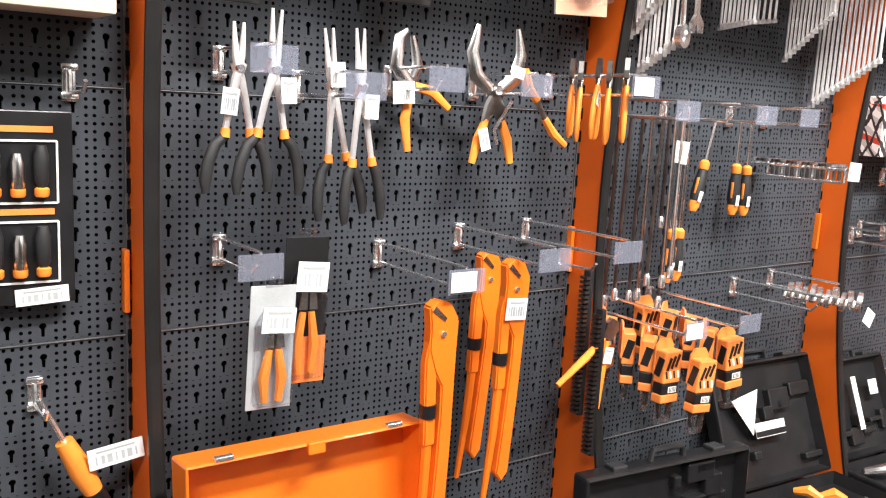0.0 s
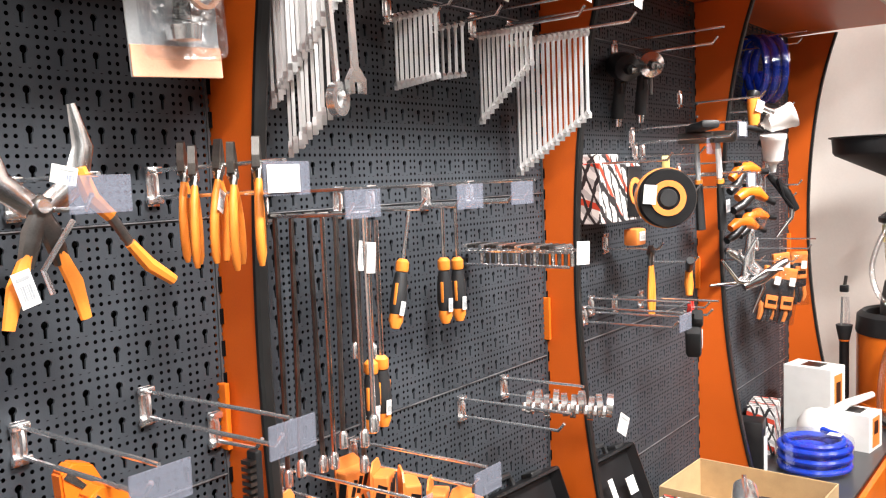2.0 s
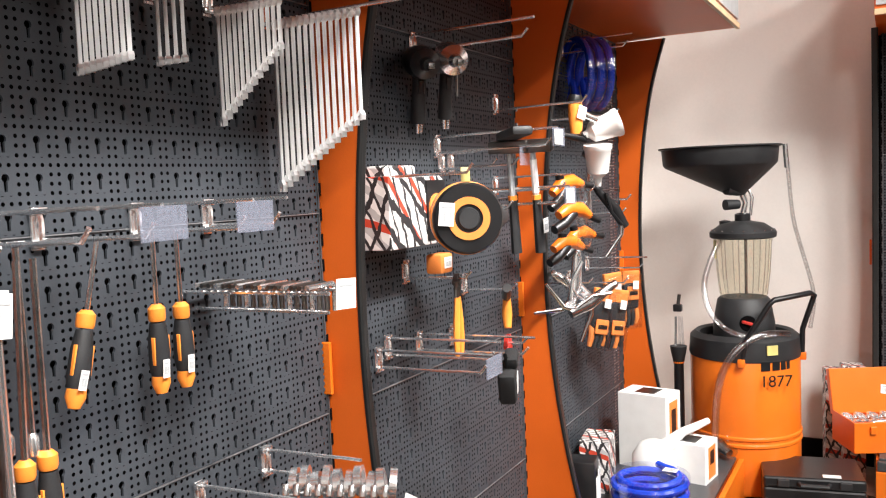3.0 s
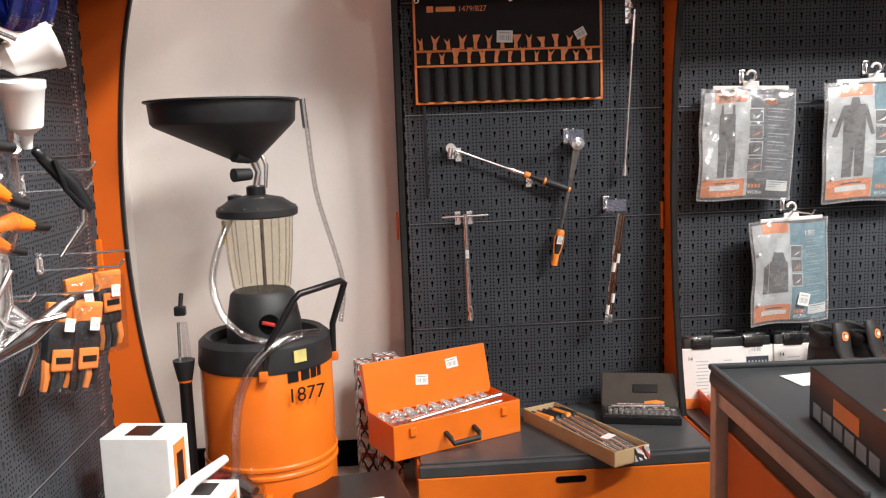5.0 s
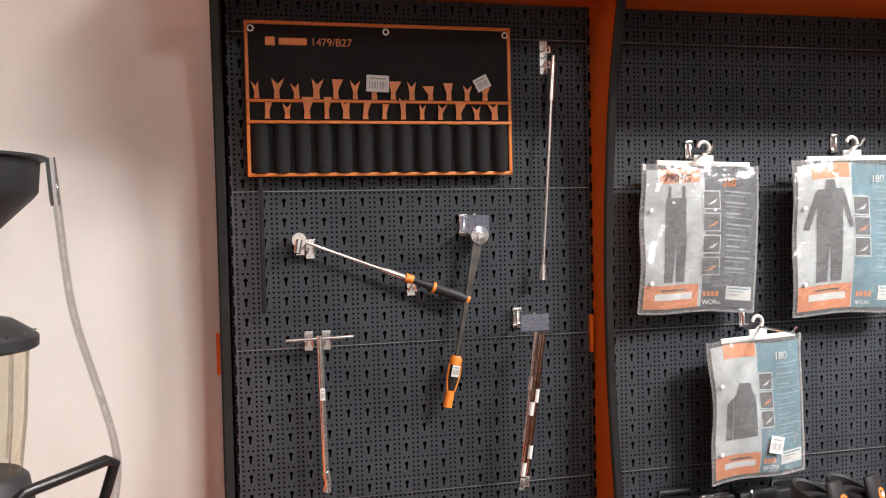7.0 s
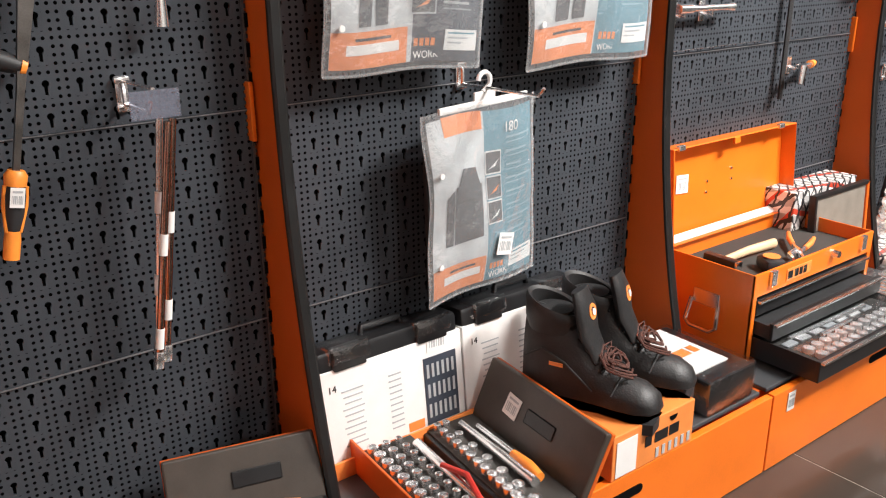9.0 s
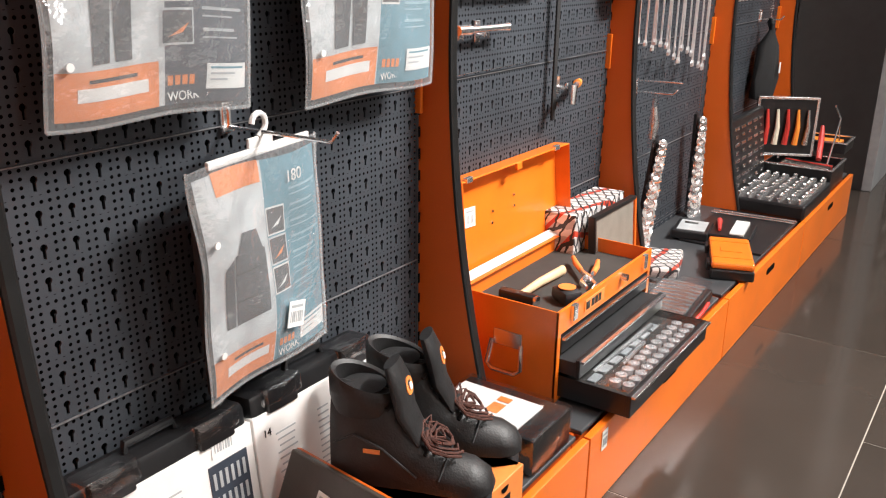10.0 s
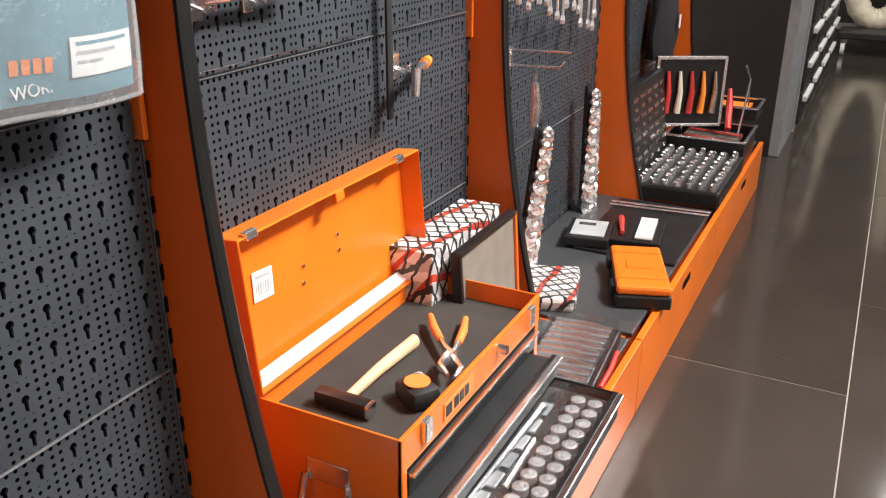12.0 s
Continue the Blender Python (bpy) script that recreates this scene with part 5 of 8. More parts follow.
for k, (x, z, d, tl) in enumerate(((-1.22, 0.83, 0.12, 12), (-1.17, 0.82, 0.16, 10), (-1.02, 0.86, 0.11, -3), (-0.95, 0.86, 0.15, 2))):
    t = thing("glove_pack", on_a(x, z - 0.02, d, tl, -32), "black and orange work gloves carded in clear pack", "gloves", "carded gloves")
    part("palm", box(B(), (0, 0, 0.02), (0.075, 0.03, 0.1), 0.012), RUBBER, t)
    for i in range(4):
        part("finger", tube(B(), [(-0.028 + 0.019 * i, 0, -0.02), (-0.03 + 0.02 * i, -0.006, -0.06), (-0.028 + 0.019 * i, 0, -0.095 + 0.006 * abs(i - 1))], [0.01, 0.0105, 0.008], 8), RUBBER if (i + k) % 3 else ORANGE_CARD, t)
    part("card", box(B(), (0, -0.004, 0.085), (0.08, 0.014, 0.05), 0.003), ORANGE_CARD, t, smooth=False)
    part("print", box(B(), (0.0, -0.0195, -0.02 if k < 2 else 0.03), (0.055, 0.006, 0.05), 0.004), ORANGE_CARD, t, "orange printed block", smooth=False)
    part("print_bar", box(B(), (0.0, -0.0232, -0.02 if k < 2 else 0.03), (0.038, 0.002, 0.014)), BLACK, t, "black printed bar", smooth=False)
    part("wrap", box(B(), (0, -0.002, 0.0), (0.086, 0.048, 0.2), 0.008), CLEAR, t, "clear plastic wrap")
    sticker(t, (0.005, -0.029, 0.06), 0.026, 0.03, 3)
hook(on_a(-1.19, 0.94), 0.2, False, "")
hook(on_a(-2.24, 1.235), 0.24, False, "")
hook(on_a(-2.5, 1.315), 0.27, False, "")
hook(on_a(-2.0, 1.02), 0.14, False, "")
hook(on_a(-1.76, 1.5), 0.26, False, "")
hook(on_a(-1.2, 1.22), 0.22, False, "")
hook(on_a(-0.99, 0.97), 0.2, True, "")

# ---- goods on the fourth base unit ----
def printed_box(at, w, d, h, label, mat=WHITE):
    t = thing("white_box", at, label, "cardboard box", "white product boxes")
    part("carton", box(B(), (0, 0, h / 2), (w, d, h), 0.002), mat, t, smooth=False)
    part("top_print", box(B(), (0, 0, h + 0.0005), (w * 0.6, d * 0.4, 0.001)), BLACK, t, "black printed panel", smooth=False)
    part("side_print", box(B(), (0, -d / 2 - 0.0005, h * 0.5), (w * 0.55, 0.001, h * 0.8)), ORANGE_CARD, t, "orange printed strip", smooth=False)
    part("side_print", box(B(), (0, -d / 2 - 0.0012, h * 0.62), (w * 0.3, 0.001, h * 0.35)), BLACK, t, "black printed block", smooth=False)
    return t


printed_box(pose(-0.86, -0.19, PLINTH, 0, 0, -10), 0.13, 0.19, 0.28, "tall white product box with printed side")
printed_box(pose(-0.95, -0.36, PLINTH, 0, 0, -8), 0.13, 0.15, 0.14, "low white product box with printed side")
wc = coil(pose(-1.3, -0.3, PLINTH + 0.012, 90, 0, 0), 0.115, 0.0115, 6, 0.1, "coil of blue hose in clear wrap lying on the base unit")
wc.matrix_basis = pose(-1.3, -0.3, PLINTH + 0.016, -90)
solo("striped_box", box(B(), (0, 0, 0.09), (0.16, 0.1, 0.18), 0.002), STRIPES, pose(-1.15, -0.08, PLINTH, 0, 0, 8), "carton printed with black and red slanted lines", "cardboard box", smooth=False)
jg = thing("oil_jug", pose(-1.08, -0.26, PLINTH), "white plastic measuring jug with a long spout", "jug")
part("body", lathe(B(), [(0.0001, 0), (0.07, 0.0), (0.08, 0.02), (0.075, 0.11), (0.05, 0.15), (0.03, 0.16), (0.0001, 0.162)], seg=22), WHITE_PLASTIC, jg)
part("spout", tube(B(), [(0.05, -0.02, 0.12), (0.13, -0.07, 0.16), (0.24, -0.14, 0.18)], [0.03, 0.017, 0.012], 10), WHITE_PLASTIC, jg)
bw = thing("bagged_part", pose(-1.46, -0.13, PLINTH, 0, 0, 10), "black part in a clear bag with white label", "packaging")
part("part_box", box(B(), (0, 0, 0.1), (0.09, 0.09, 0.2), 0.006), BLACK, bw)
part("paper", box(B(), (0.0, -0.048, 0.08), (0.08, 0.003, 0.14), 0.001), WHITE, bw, "white paper wrap", smooth=False)
sticker(bw, (0, -0.052, 0.16), 0.05, 0.025, 4)
for k, (x, y) in enumerate(((-0.75, -0.37), (-0.69, -0.41), (-0.63, -0.37))):
    t = thing("bagged_tool", pose(x, y, PLINTH, 0, 0, 30 + 20 * k), "small brown and red tool in a clear bag", "packaging", "bagged small tools")
    part("tool", tube(B(), [(-0.06, 0, 0.03), (0, 0, 0.05), (0.06, 0, 0.03)], [0.016, 0.024, 0.014], 9), RED if k == 2 else DARK_STEEL, t)
    part("bag", tube(B(), [(-0.075, 0, 0.034), (0, 0, 0.052), (0.075, 0, 0.034)], [0.026, 0.034, 0.024], 9), BAG, t)
    sticker(t, (0, -0.03, 0.07), 0.035, 0.02, 10)

# ---- oil drainer in the corner ----
def oil_drainer(at):
    t = thing("oil_drainer", at, "orange mobile waste-oil drainer with black funnel and clear jar", "oil drainer")
    part("tank", lathe(B(), [(0.0001, 0.06), (0.2, 0.06), (0.207, 0.075), (0.207, 0.245), (0.212, 0.25), (0.212, 0.258), (0.207, 0.263), (0.207, 0.272), (0.212, 0.277), (0.212, 0.285), (0.207, 0.29), (0.207, 0.585), (0.2, 0.6)], seg=48), ORANGE, t)
    part("tank_cap", lathe(B(), [(0.209, 0.575), (0.211, 0.585), (0.206, 0.65), (0.185, 0.668), (0.17, 0.66), (0.165, 0.63), (0.0001, 0.63)], seg=48), RUBBER, t, "black moulded top ring")
    part("jar_base", lathe(B(), [(0.118, 0.62), (0.116, 0.7), (0.1, 0.79), (0.09, 0.8), (0.0001, 0.8)], seg=32), RUBBER, t)
    part("valve_recess", plate(B(), arc((0.03, 0.71), 0.03, 0, 345, 18), -0.116, -0.09), BACK, t, "dark round recess")
    part("valve_lever", box(B(), (0.03, -0.118, 0.713), (0.042, 0.012, 0.012), 0.004, Matrix.Rotation(0.25, 4, "Y")), RED, t, "red valve lever")
    bm = lathe(B(), [(0.086, 0.79), (0.09, 0.82), (0.1, 0.9), (0.109, 1.045)], seg=32)
    part("jar", bm, JAR, t, "clear ribbed plastic jar")
    bm = B()
    for k in range(12):
        a = 2 * math.pi * k / 12
        tube(bm, [(0.089 * math.cos(a), 0.089 * math.sin(a), 0.81), (0.1 * math.cos(a), 0.1 * math.sin(a), 0.9), (0.1085 * math.cos(a), 0.1085 * math.sin(a), 1.04)], 0.0024, 5)
    part("jar_ribs", bm, HOSE, t)
    part("jar_label", box(B(), (-0.1, -0.042, 0.99), (0.004, 0.03, 0.07), 0, Matrix.Rotation(0.4, 4, "Z")), YELLOW, t, "yellow warning label", smooth=False)
    part("suction_pipe", tube(B(), [(0.01, 0, 0.81), (0.01, 0, 1.05)], 0.006, 8), STEEL, t)
    part("jar_lid", lathe(B(), [(0.116, 1.032), (0.125, 1.037), (0.126, 1.056), (0.118, 1.064), (0.08, 1.09), (0.03, 1.1), (0.0001, 1.1)], seg=36), RUBBER, t)
    bm = B()
    for k in range(18):
        a = 2 * math.pi * k / 18
        lathe(bm, [(0.0001, 1.0635), (0.0035, 1.0635), (0.0035, 1.066), (0.0001, 1.066)], (0.119 * math.cos(a), 0.119 * math.sin(a), 0), 6)
    part("lid_screws", bm, STEEL, t)
    part("lid_plug", lathe(B(), [(0.022, 1.07), (0.022, 1.1), (0.0001, 1.105)], (-0.065, -0.01, 0), 14), BLACK, t)
    part("lid_cap", lathe(B(), [(0.03, 1.095), (0.03, 1.125), (0.02, 1.13), (0.0001, 1.13)], seg=20), BLACK, t)
    sticker(t, (0.03, -0.05, 1.085), 0.035, 0.018, 8).rotation_euler = (radians(60), 0, 0)
    part("neck", tube(B(), [(0.0, 0, 1.12), (0.012, 0, 1.17), (-0.01, 0, 1.23)], [0.014, 0.012, 0.016], 12), CHROME, t)
    part("neck", tube(B(), [(0.03, 0, 1.12), (0.036, 0, 1.19), (0.025, 0, 1.22)], [0.006, 0.008, 0.006], 10), CHROME, t)
    for p, q in (((-0.012, -0.02, 1.165), (-0.055, -0.06, 1.165)), ((-0.012, -0.02, 1.215), (-0.05, -0.06, 1.225))):
        part("valve_knob", tube(B(), [p, q], [0.018, 0.021], 14), RUBBER, t, "black valve knob")
    f = (-0.085, 0.0)
    rows = [((-0.02, 0.0), 0.03, 1.2), ((-0.03, 0.0), 0.05, 1.215), (f, 0.208, 1.315), (f, 0.217, 1.326), (f, 0.222, 1.384), (f, 0.234, 1.388), (f, 0.234, 1.393), (f, 0.219, 1.39), (f, 0.211, 1.33), ((-0.03, 0.0), 0.045, 1.222)]
    bm = B()
    prev = None
    for c, r, z in rows:
        cur = [bm.verts.new((c[0] + r * math.cos(2 * math.pi * k / 44), c[1] + r * math.sin(2 * math.pi * k / 44), z)) for k in range(44)]
        if prev:
            for k in range(44):
                bm.faces.new((prev[k], prev[(k + 1) % 44], cur[(k + 1) % 44], cur[k]))
        prev = cur
    bmesh.ops.recalc_face_normals(bm, faces=bm.faces)
    part("funnel", bm, RUBBER, t, "wide black plastic funnel")
    bm = tube(B(), [(0.02, -0.2, 0.57), (0.035, -0.205, 0.66), (0.12, -0.2, 0.8), (0.135, -0.195, 0.815), (0.25, -0.08, 0.83), (0.262, -0.06, 0.82), (0.215, 0.0, 0.68), (0.212, 0.0, 0.58)], 0.0105, 10)
    part("handle", bm, BLACK, t, "black tubular push handle")
    for p in ((0.02, -0.212, 0.575), (0.215, 0.0, 0.575)):
        part("handle_bracket", box(B(), p, (0.026, 0.026, 0.03), 0.004), ORANGE, t)
    part("probe_tube", tube(B(), [(-0.245, -0.06, 0.04), (-0.245, -0.06, 0.54)], 0.02, 14), BLACK, t)
    part("probe_cup", lathe(B(), [(0.021, 0.53), (0.032, 0.585), (0.034, 0.6), (0.0001, 0.6)], (-0.245, -0.06, 0), 18), RUBBER, t)
    for z in (0.08, 0.53):
        part("tube_collar", lathe(B(), [(0.021, z), (0.0225, z + 0.004), (0.0225, z + 0.014), (0.021, z + 0.018)], (-0.245, -0.06, 0), 16), ORANGE, t, "orange collar")
    for k, dx in enumerate((-0.012, 0.006, 0.02)):
        part("probe", tube(B(), [(-0.245 + dx, -0.06, 0.59), (-0.245 + dx * 0.7, -0.06, 0.72)], 0.005, 8), CLEAR if k else CHROME, t)
    part("probe_valve", box(B(), (-0.245, -0.06, 0.755), (0.035, 0.025, 0.03), 0.005), BLACK, t)
    part("probe_tip", tube(B(), [(-0.245, -0.06, 0.76), (-0.238, -0.06, 0.81)], 0.007, 8), DARK_STEEL, t)
    h1 = [(-0.06, -0.03, 1.06), (-0.1, -0.09, 0.98), (-0.135, -0.12, 0.86), (-0.11, -0.15, 0.76), (-0.04, -0.18, 0.69), (0.06, -0.18, 0.665), (0.13, -0.12, 0.67)]
    h2 = [(0.17, -0.08, 0.67), (0.08, -0.2, 0.69), (-0.01, -0.25, 0.62), (-0.06, -0.255, 0.5), (-0.075, -0.25, 0.3), (-0.06, -0.24, 0.08)]
    h3 = [(0.16, 0.0, 1.38), (0.168, 0.0, 1.3), (0.18, 0.02, 1.1), (0.22, 0.04, 0.95), (0.26, 0.04, 0.8), (0.24, 0.02, 0.68)]
    for h, r in ((h1, 0.0115), (h2, 0.0145), (h3, 0.008)):
        pts = []
        for a, b in zip(h, h[1:]):
            pts += [tuple(a[i] + (b[i] - a[i]) * q / 4 for i in range(3)) for q in range(4)]
        pts.append(h[-1])
        for _ in range(3):
            pts = [pts[0]] + [tuple((pts[i - 1][c] + 2 * pts[i][c] + pts[i + 1][c]) / 4 for c in range(3)) for i in range(1, len(pts) - 1)] + [pts[-1]]
        part("hose", tube(B(), pts, r, 10), HOSE, t, "clear reinforced hose")
    part("hose_ferrule", tube(B(), [(0.158, 0, 1.39), (0.164, 0, 1.3)], 0.009, 8), CHROME, t)
    part("warning_label", box(B(), (0.125, -0.17, 0.622), (0.042, 0.006, 0.036), 0, Matrix.Rotation(0.635, 4, "Z")), YELLOW, t, "pale yellow warning label", smooth=False)
    o = lettering("1877", 0.062, BLACK, t, pose(0.085, -0.206, 0.487, 90, 0, 30), "model_number")
    for k, (dx, w) in enumerate(((0.0, 0.034), (0.042, 0.03), (0.074, 0.022), (0.099, 0.016))):
        a = math.atan2(-0.205, 0.08) + (0.03 + dx) / 0.21
        bm = box(B(), (0, 0, 0), (w, 0.003, 0.036), 0.001)
        o = part("logo_block", bm, BLACK, t, "black logo shape", smooth=False)
        o.matrix_basis = pose(0.2085 * math.cos(a), 0.2085 * math.sin(a), 0.563, 0, 0, math.degrees(a) + 90)
    for x in (-0.13, 0.13):
        part("castor", lathe(B(), [(0.0001, -0.012), (0.03, -0.012), (0.03, 0.012), (0.0001, 0.012)], (x, 0, 0.03), 16, "x"), RUBBER, t)
        part("castor_fork", box(B(), (x, 0, 0.05), (0.034, 0.03, 0.03), 0.003), STEEL, t)
    return t


oil_drainer(pose(-0.47, -0.475, 0, 0, 0, -90))
solo("baseboard", box(B(), (0.05, -0.46, 0.05), (0.02, 0.93, 0.1), 0.002), BACK, Matrix.Identity(4), "black skirting along the corner wall", "baseboard", kind="structure", smooth=False)
fc = hard_case(pose(-0.66, -0.73, 0, 0, 0, -80), 0.34, 0.26, 0.16, 0.04, 0, "closed black moulded case on the floor")
sticker(fc, (0.06, -0.1, 0.202), 0.06, 0.03).rotation_euler = (radians(90), 0, 0)
for c_, s_ in (((-0.08, -0.78), 0.33), ((-0.13, -0.85), 0.36)):
    solo("striped_box", box(B(), (0, 0, s_ / 2 + 0.06), (0.085, 0.085, s_ + 0.12), 0.002), STRIPES, pose(*c_, 0, 0, 0, 12), "upright carton printed with black and red lines", "cardboard box", smooth=False)

# ---- first bay of the second wall ----
t = thing("tool_roll", on_b(-1.343, 1.567, 0.028), "black canvas tool roll with orange binding and tool pockets", "tool roll")
W, H = 0.685, 0.385
part("cloth", box(B(), (0, 0, 0), (W, 0.008, H), 0.003), FABRIC, t)
for c, s in (((0, -0.005, H / 2 - 0.004), (W, 0.007, 0.009)), ((0, -0.005, -H / 2 + 0.004), (W, 0.007, 0.009)), ((-W / 2 + 0.004, -0.005, 0), (0.009, 0.007, H)), ((W / 2 - 0.004, -0.005, 0), (0.009, 0.007, H)), ((0, -0.008, -0.005), (W, 0.006, 0.008)), ((0, -0.012, -0.058), (W, 0.006, 0.008))):
    part("binding", box(B(), c, s, 0.002), ORANGE_CARD, t, "orange binding tape")
for k in range(13):
    x = -W / 2 + 0.032 + k * (W - 0.064) / 12
    part("pocket", lathe(B(), [(0.0001, -0.186), (0.018, -0.184), (0.0215, -0.16), (0.0215, -0.075), (0.018, -0.062)], (x, -0.002, 0), 12), FABRIC, t)
rnd = random.Random(4)
for row, z in ((0, 0.0), (1, -0.05)):
    for k in range(13):
        x = -W / 2 + 0.026 + (k + 0.5 * row) * (W - 0.05) / 13
        w0, w1, h = 0.006 + 0.003 * rnd.random(), 0.008 + 0.009 * rnd.random(), 0.035 + 0.02 * rnd.random()
        sk = (rnd.random() - 0.5) * 0.014
        shape = [(-w0, 0), (w0, 0), (w0 * 0.8, h * 0.4), (w1 + sk, h), (sk * 0.5, h * (0.7 if rnd.random() < 0.3 else 1.0)), (-w1 + sk, h), (-w0 * 0.8, h * 0.4)]
        o = part("trim_tool", plate(B(), shape, -0.006, -0.002), ORANGE_CARD, t, "orange plastic trim lever", smooth=False)
        o.matrix_basis = pose(x, -0.007 - 0.004 * row, z)
for x in (-W / 2 + 0.015, 0.01, W / 2 - 0.015):
    part("eyelet", ring(B(), (x, H / 2 - 0.02), 0.009, 0.004, -0.009, -0.004, 14), CHROME, t)
part("logo_block", box(B(), (-W / 2 + 0.062, -0.006, H / 2 - 0.05), (0.024, 0.002, 0.022), 0.002), ORANGE_CARD, t, "orange logo shape", smooth=False)
part("logo_block", box(B(), (-W / 2 + 0.118, -0.006, H / 2 - 0.05), (0.07, 0.002, 0.018), 0.002), ORANGE_CARD, t, "orange logo shape", smooth=False)
lettering("1479/B27", 0.027, ORANGE_CARD, t, pose(-W / 2 + 0.162, -0.0055, H / 2 - 0.059, 90), "model_number")
sticker(t, (-0.015, -0.016, 0.04), 0.058, 0.042, 2)
sticker(t, (0.26, -0.018, 0.045), 0.04, 0.034, -28)
part("strap", box(B(), (-W / 2 + 0.03, 0.0, -H / 2 - 0.17), (0.012, 0.006, 0.34), 0.002), FABRIC, t)


def clip(at):
    t = thing("tool_clip", at, "small chrome pegboard clip", "tool clip", "pegboard clips")
    part("plate", box(B(), (0, -0.003, 0), (0.022, 0.005, 0.05), 0.001), CHROME, t, smooth=False)
    for s in (-1, 1):
        part("finger", tube(B(), [(s * 0.008, -0.004, -0.004), (s * 0.01, -0.03, -0.01), (s * 0.005, -0.034, 0.006)], 0.0028, 6), CHROME, t)
    return t


t = thing("ratchet", on_b(-1.12, 1.215, 0.035), "long chrome ratchet with black handle lying slantwise in clips", "ratchet")
ax = Vector((0.44, 0, -0.17)).normalized()
P = lambda d: tuple(ax * d)
part("head", lathe(B(), [(0.0001, -0.012), (0.018, -0.012), (0.02, 0.008), (0.0001, 0.012)], seg=16, axis="y"), CHROME, t)
part("shaft", tube(B(), [P(0.01), P(0.3)], 0.0042, 10), CHROME, t)
part("sleeve", tube(B(), [P(0.225), P(0.245), P(0.285)], [0.005, 0.0085, 0.0085], 12), CHROME, t)
part("drive", tube(B(), [(0, -0.004, 0), (-0.006, -0.01, -0.034)], [0.012, 0.009], 10), CHROME, t)
part("collar", tube(B(), [P(0.29), P(0.31)], 0.012, 12), GRIP, t, "orange collar")
part("grip", tube(B(), [P(0.31), P(0.335), P(0.37), P(0.44), P(0.47)], [0.009, 0.0085, 0.014, 0.015, 0.011], 12), RUBBER, t)
for q in (0.365, 0.462):
    part("grip_ring", tube(B(), [P(q), P(q + 0.008)], [0.0146, 0.0132] if q > 0.4 else 0.0146, 12), GRIP, t, "orange grip ring")
for y, z in ((-1.125, 1.2), (-1.15, 1.19), (-1.41, 1.085)):
    clip(on_b(y, z, 0.0))
t = thing("ratchet", on_b(-1.588, 1.215, 0.04, 12), "long ratchet with black and orange handle hanging on a hook", "ratchet")
part("head", lathe(B(), [(0.0001, -0.02), (0.008, -0.02), (0.01, -0.014), (0.024, -0.012), (0.028, 0.0), (0.024, 0.014), (0.0001, 0.014)], seg=20, axis="y"), CHROME, t)
part("shaft", plate(B(), [(-0.013, -0.015), (0.013, -0.015), (0.009, -0.12), (0.0055, -0.2), (0.0045, -0.33), (-0.0045, -0.33), (-0.0055, -0.2), (-0.009, -0.12)], -0.005, 0.005), DARK_STEEL, t, smooth=False)
part("collar", tube(B(), [(0, 0, -0.322), (0, 0, -0.33), (0, 0, -0.345)], [0.012, 0.017, 0.016], 12), GRIP, t, "orange collar")
part("grip", tube(B(), [(0, 0, -0.34), (0, 0, -0.36), (0, 0, -0.39), (0, 0, -0.415)], [0.014, 0.0165, 0.015, 0.011], 12), RUBBER, t)
for s_ in (-1, 1):
    part("grip_inlay", tube(B(), [(s_ * 0.0145, -0.003, -0.345), (s_ * 0.015, -0.004, -0.375), (s_ * 0.009, -0.004, -0.415)], 0.0038, 8), GRIP, t, "orange grip edge")
part("end_cap", tube(B(), [(0, 0, -0.41), (0, 0, -0.43), (0, 0, -0.458)], [0.011, 0.0125, 0.012], 12), GRIP, t, "orange end cap")
sticker(t, (0, -0.018, -0.36), 0.02, 0.03, 0)
hook(on_b(-1.555, 1.235), 0.09)
t = thing("flex_bar", on_b(-1.805, 1.69, 0.04, 4), "slim chrome flex-head bar hanging on a clip", "wrench")
part("shaft", tube(B(), [(0, 0, 0), (0, 0, -0.57)], 0.0048, 10), CHROME, t)
part("sleeve", tube(B(), [(0, 0, -0.02), (0, 0, -0.12)], 0.008, 12), CHROME, t)
part("head", tube(B(), [(0, 0, -0.56), (0, 0, -0.6)], [0.008, 0.012], 12), CHROME, t)
clip(on_b(-1.79, 1.71)), clip(on_b(-1.79, 1.67))
t = thing("t_handle_wrench", on_b(-1.165, 0.965, 0.045, -1), "chrome T-handle wrench with universal joint in clips", "wrench")
part("cross_bar", tube(B(), [(-0.085, 0, 0), (0.085, 0, 0)], 0.0042, 10), CHROME, t)
part("shaft", tube(B(), [(0.0, 0, 0.008), (0, 0, -0.34)], 0.0085, 12), CHROME, t)
part("joint", tube(B(), [(0, 0, -0.34), (0.004, 0, -0.365), (0.0, 0, -0.39)], [0.013, 0.009, 0.013], 10), CHROME, t)
sticker(t, (0, -0.012, -0.14), 0.012, 0.03, 0)
clip(on_b(-1.14, 0.955)), clip(on_b(-1.185, 0.955))
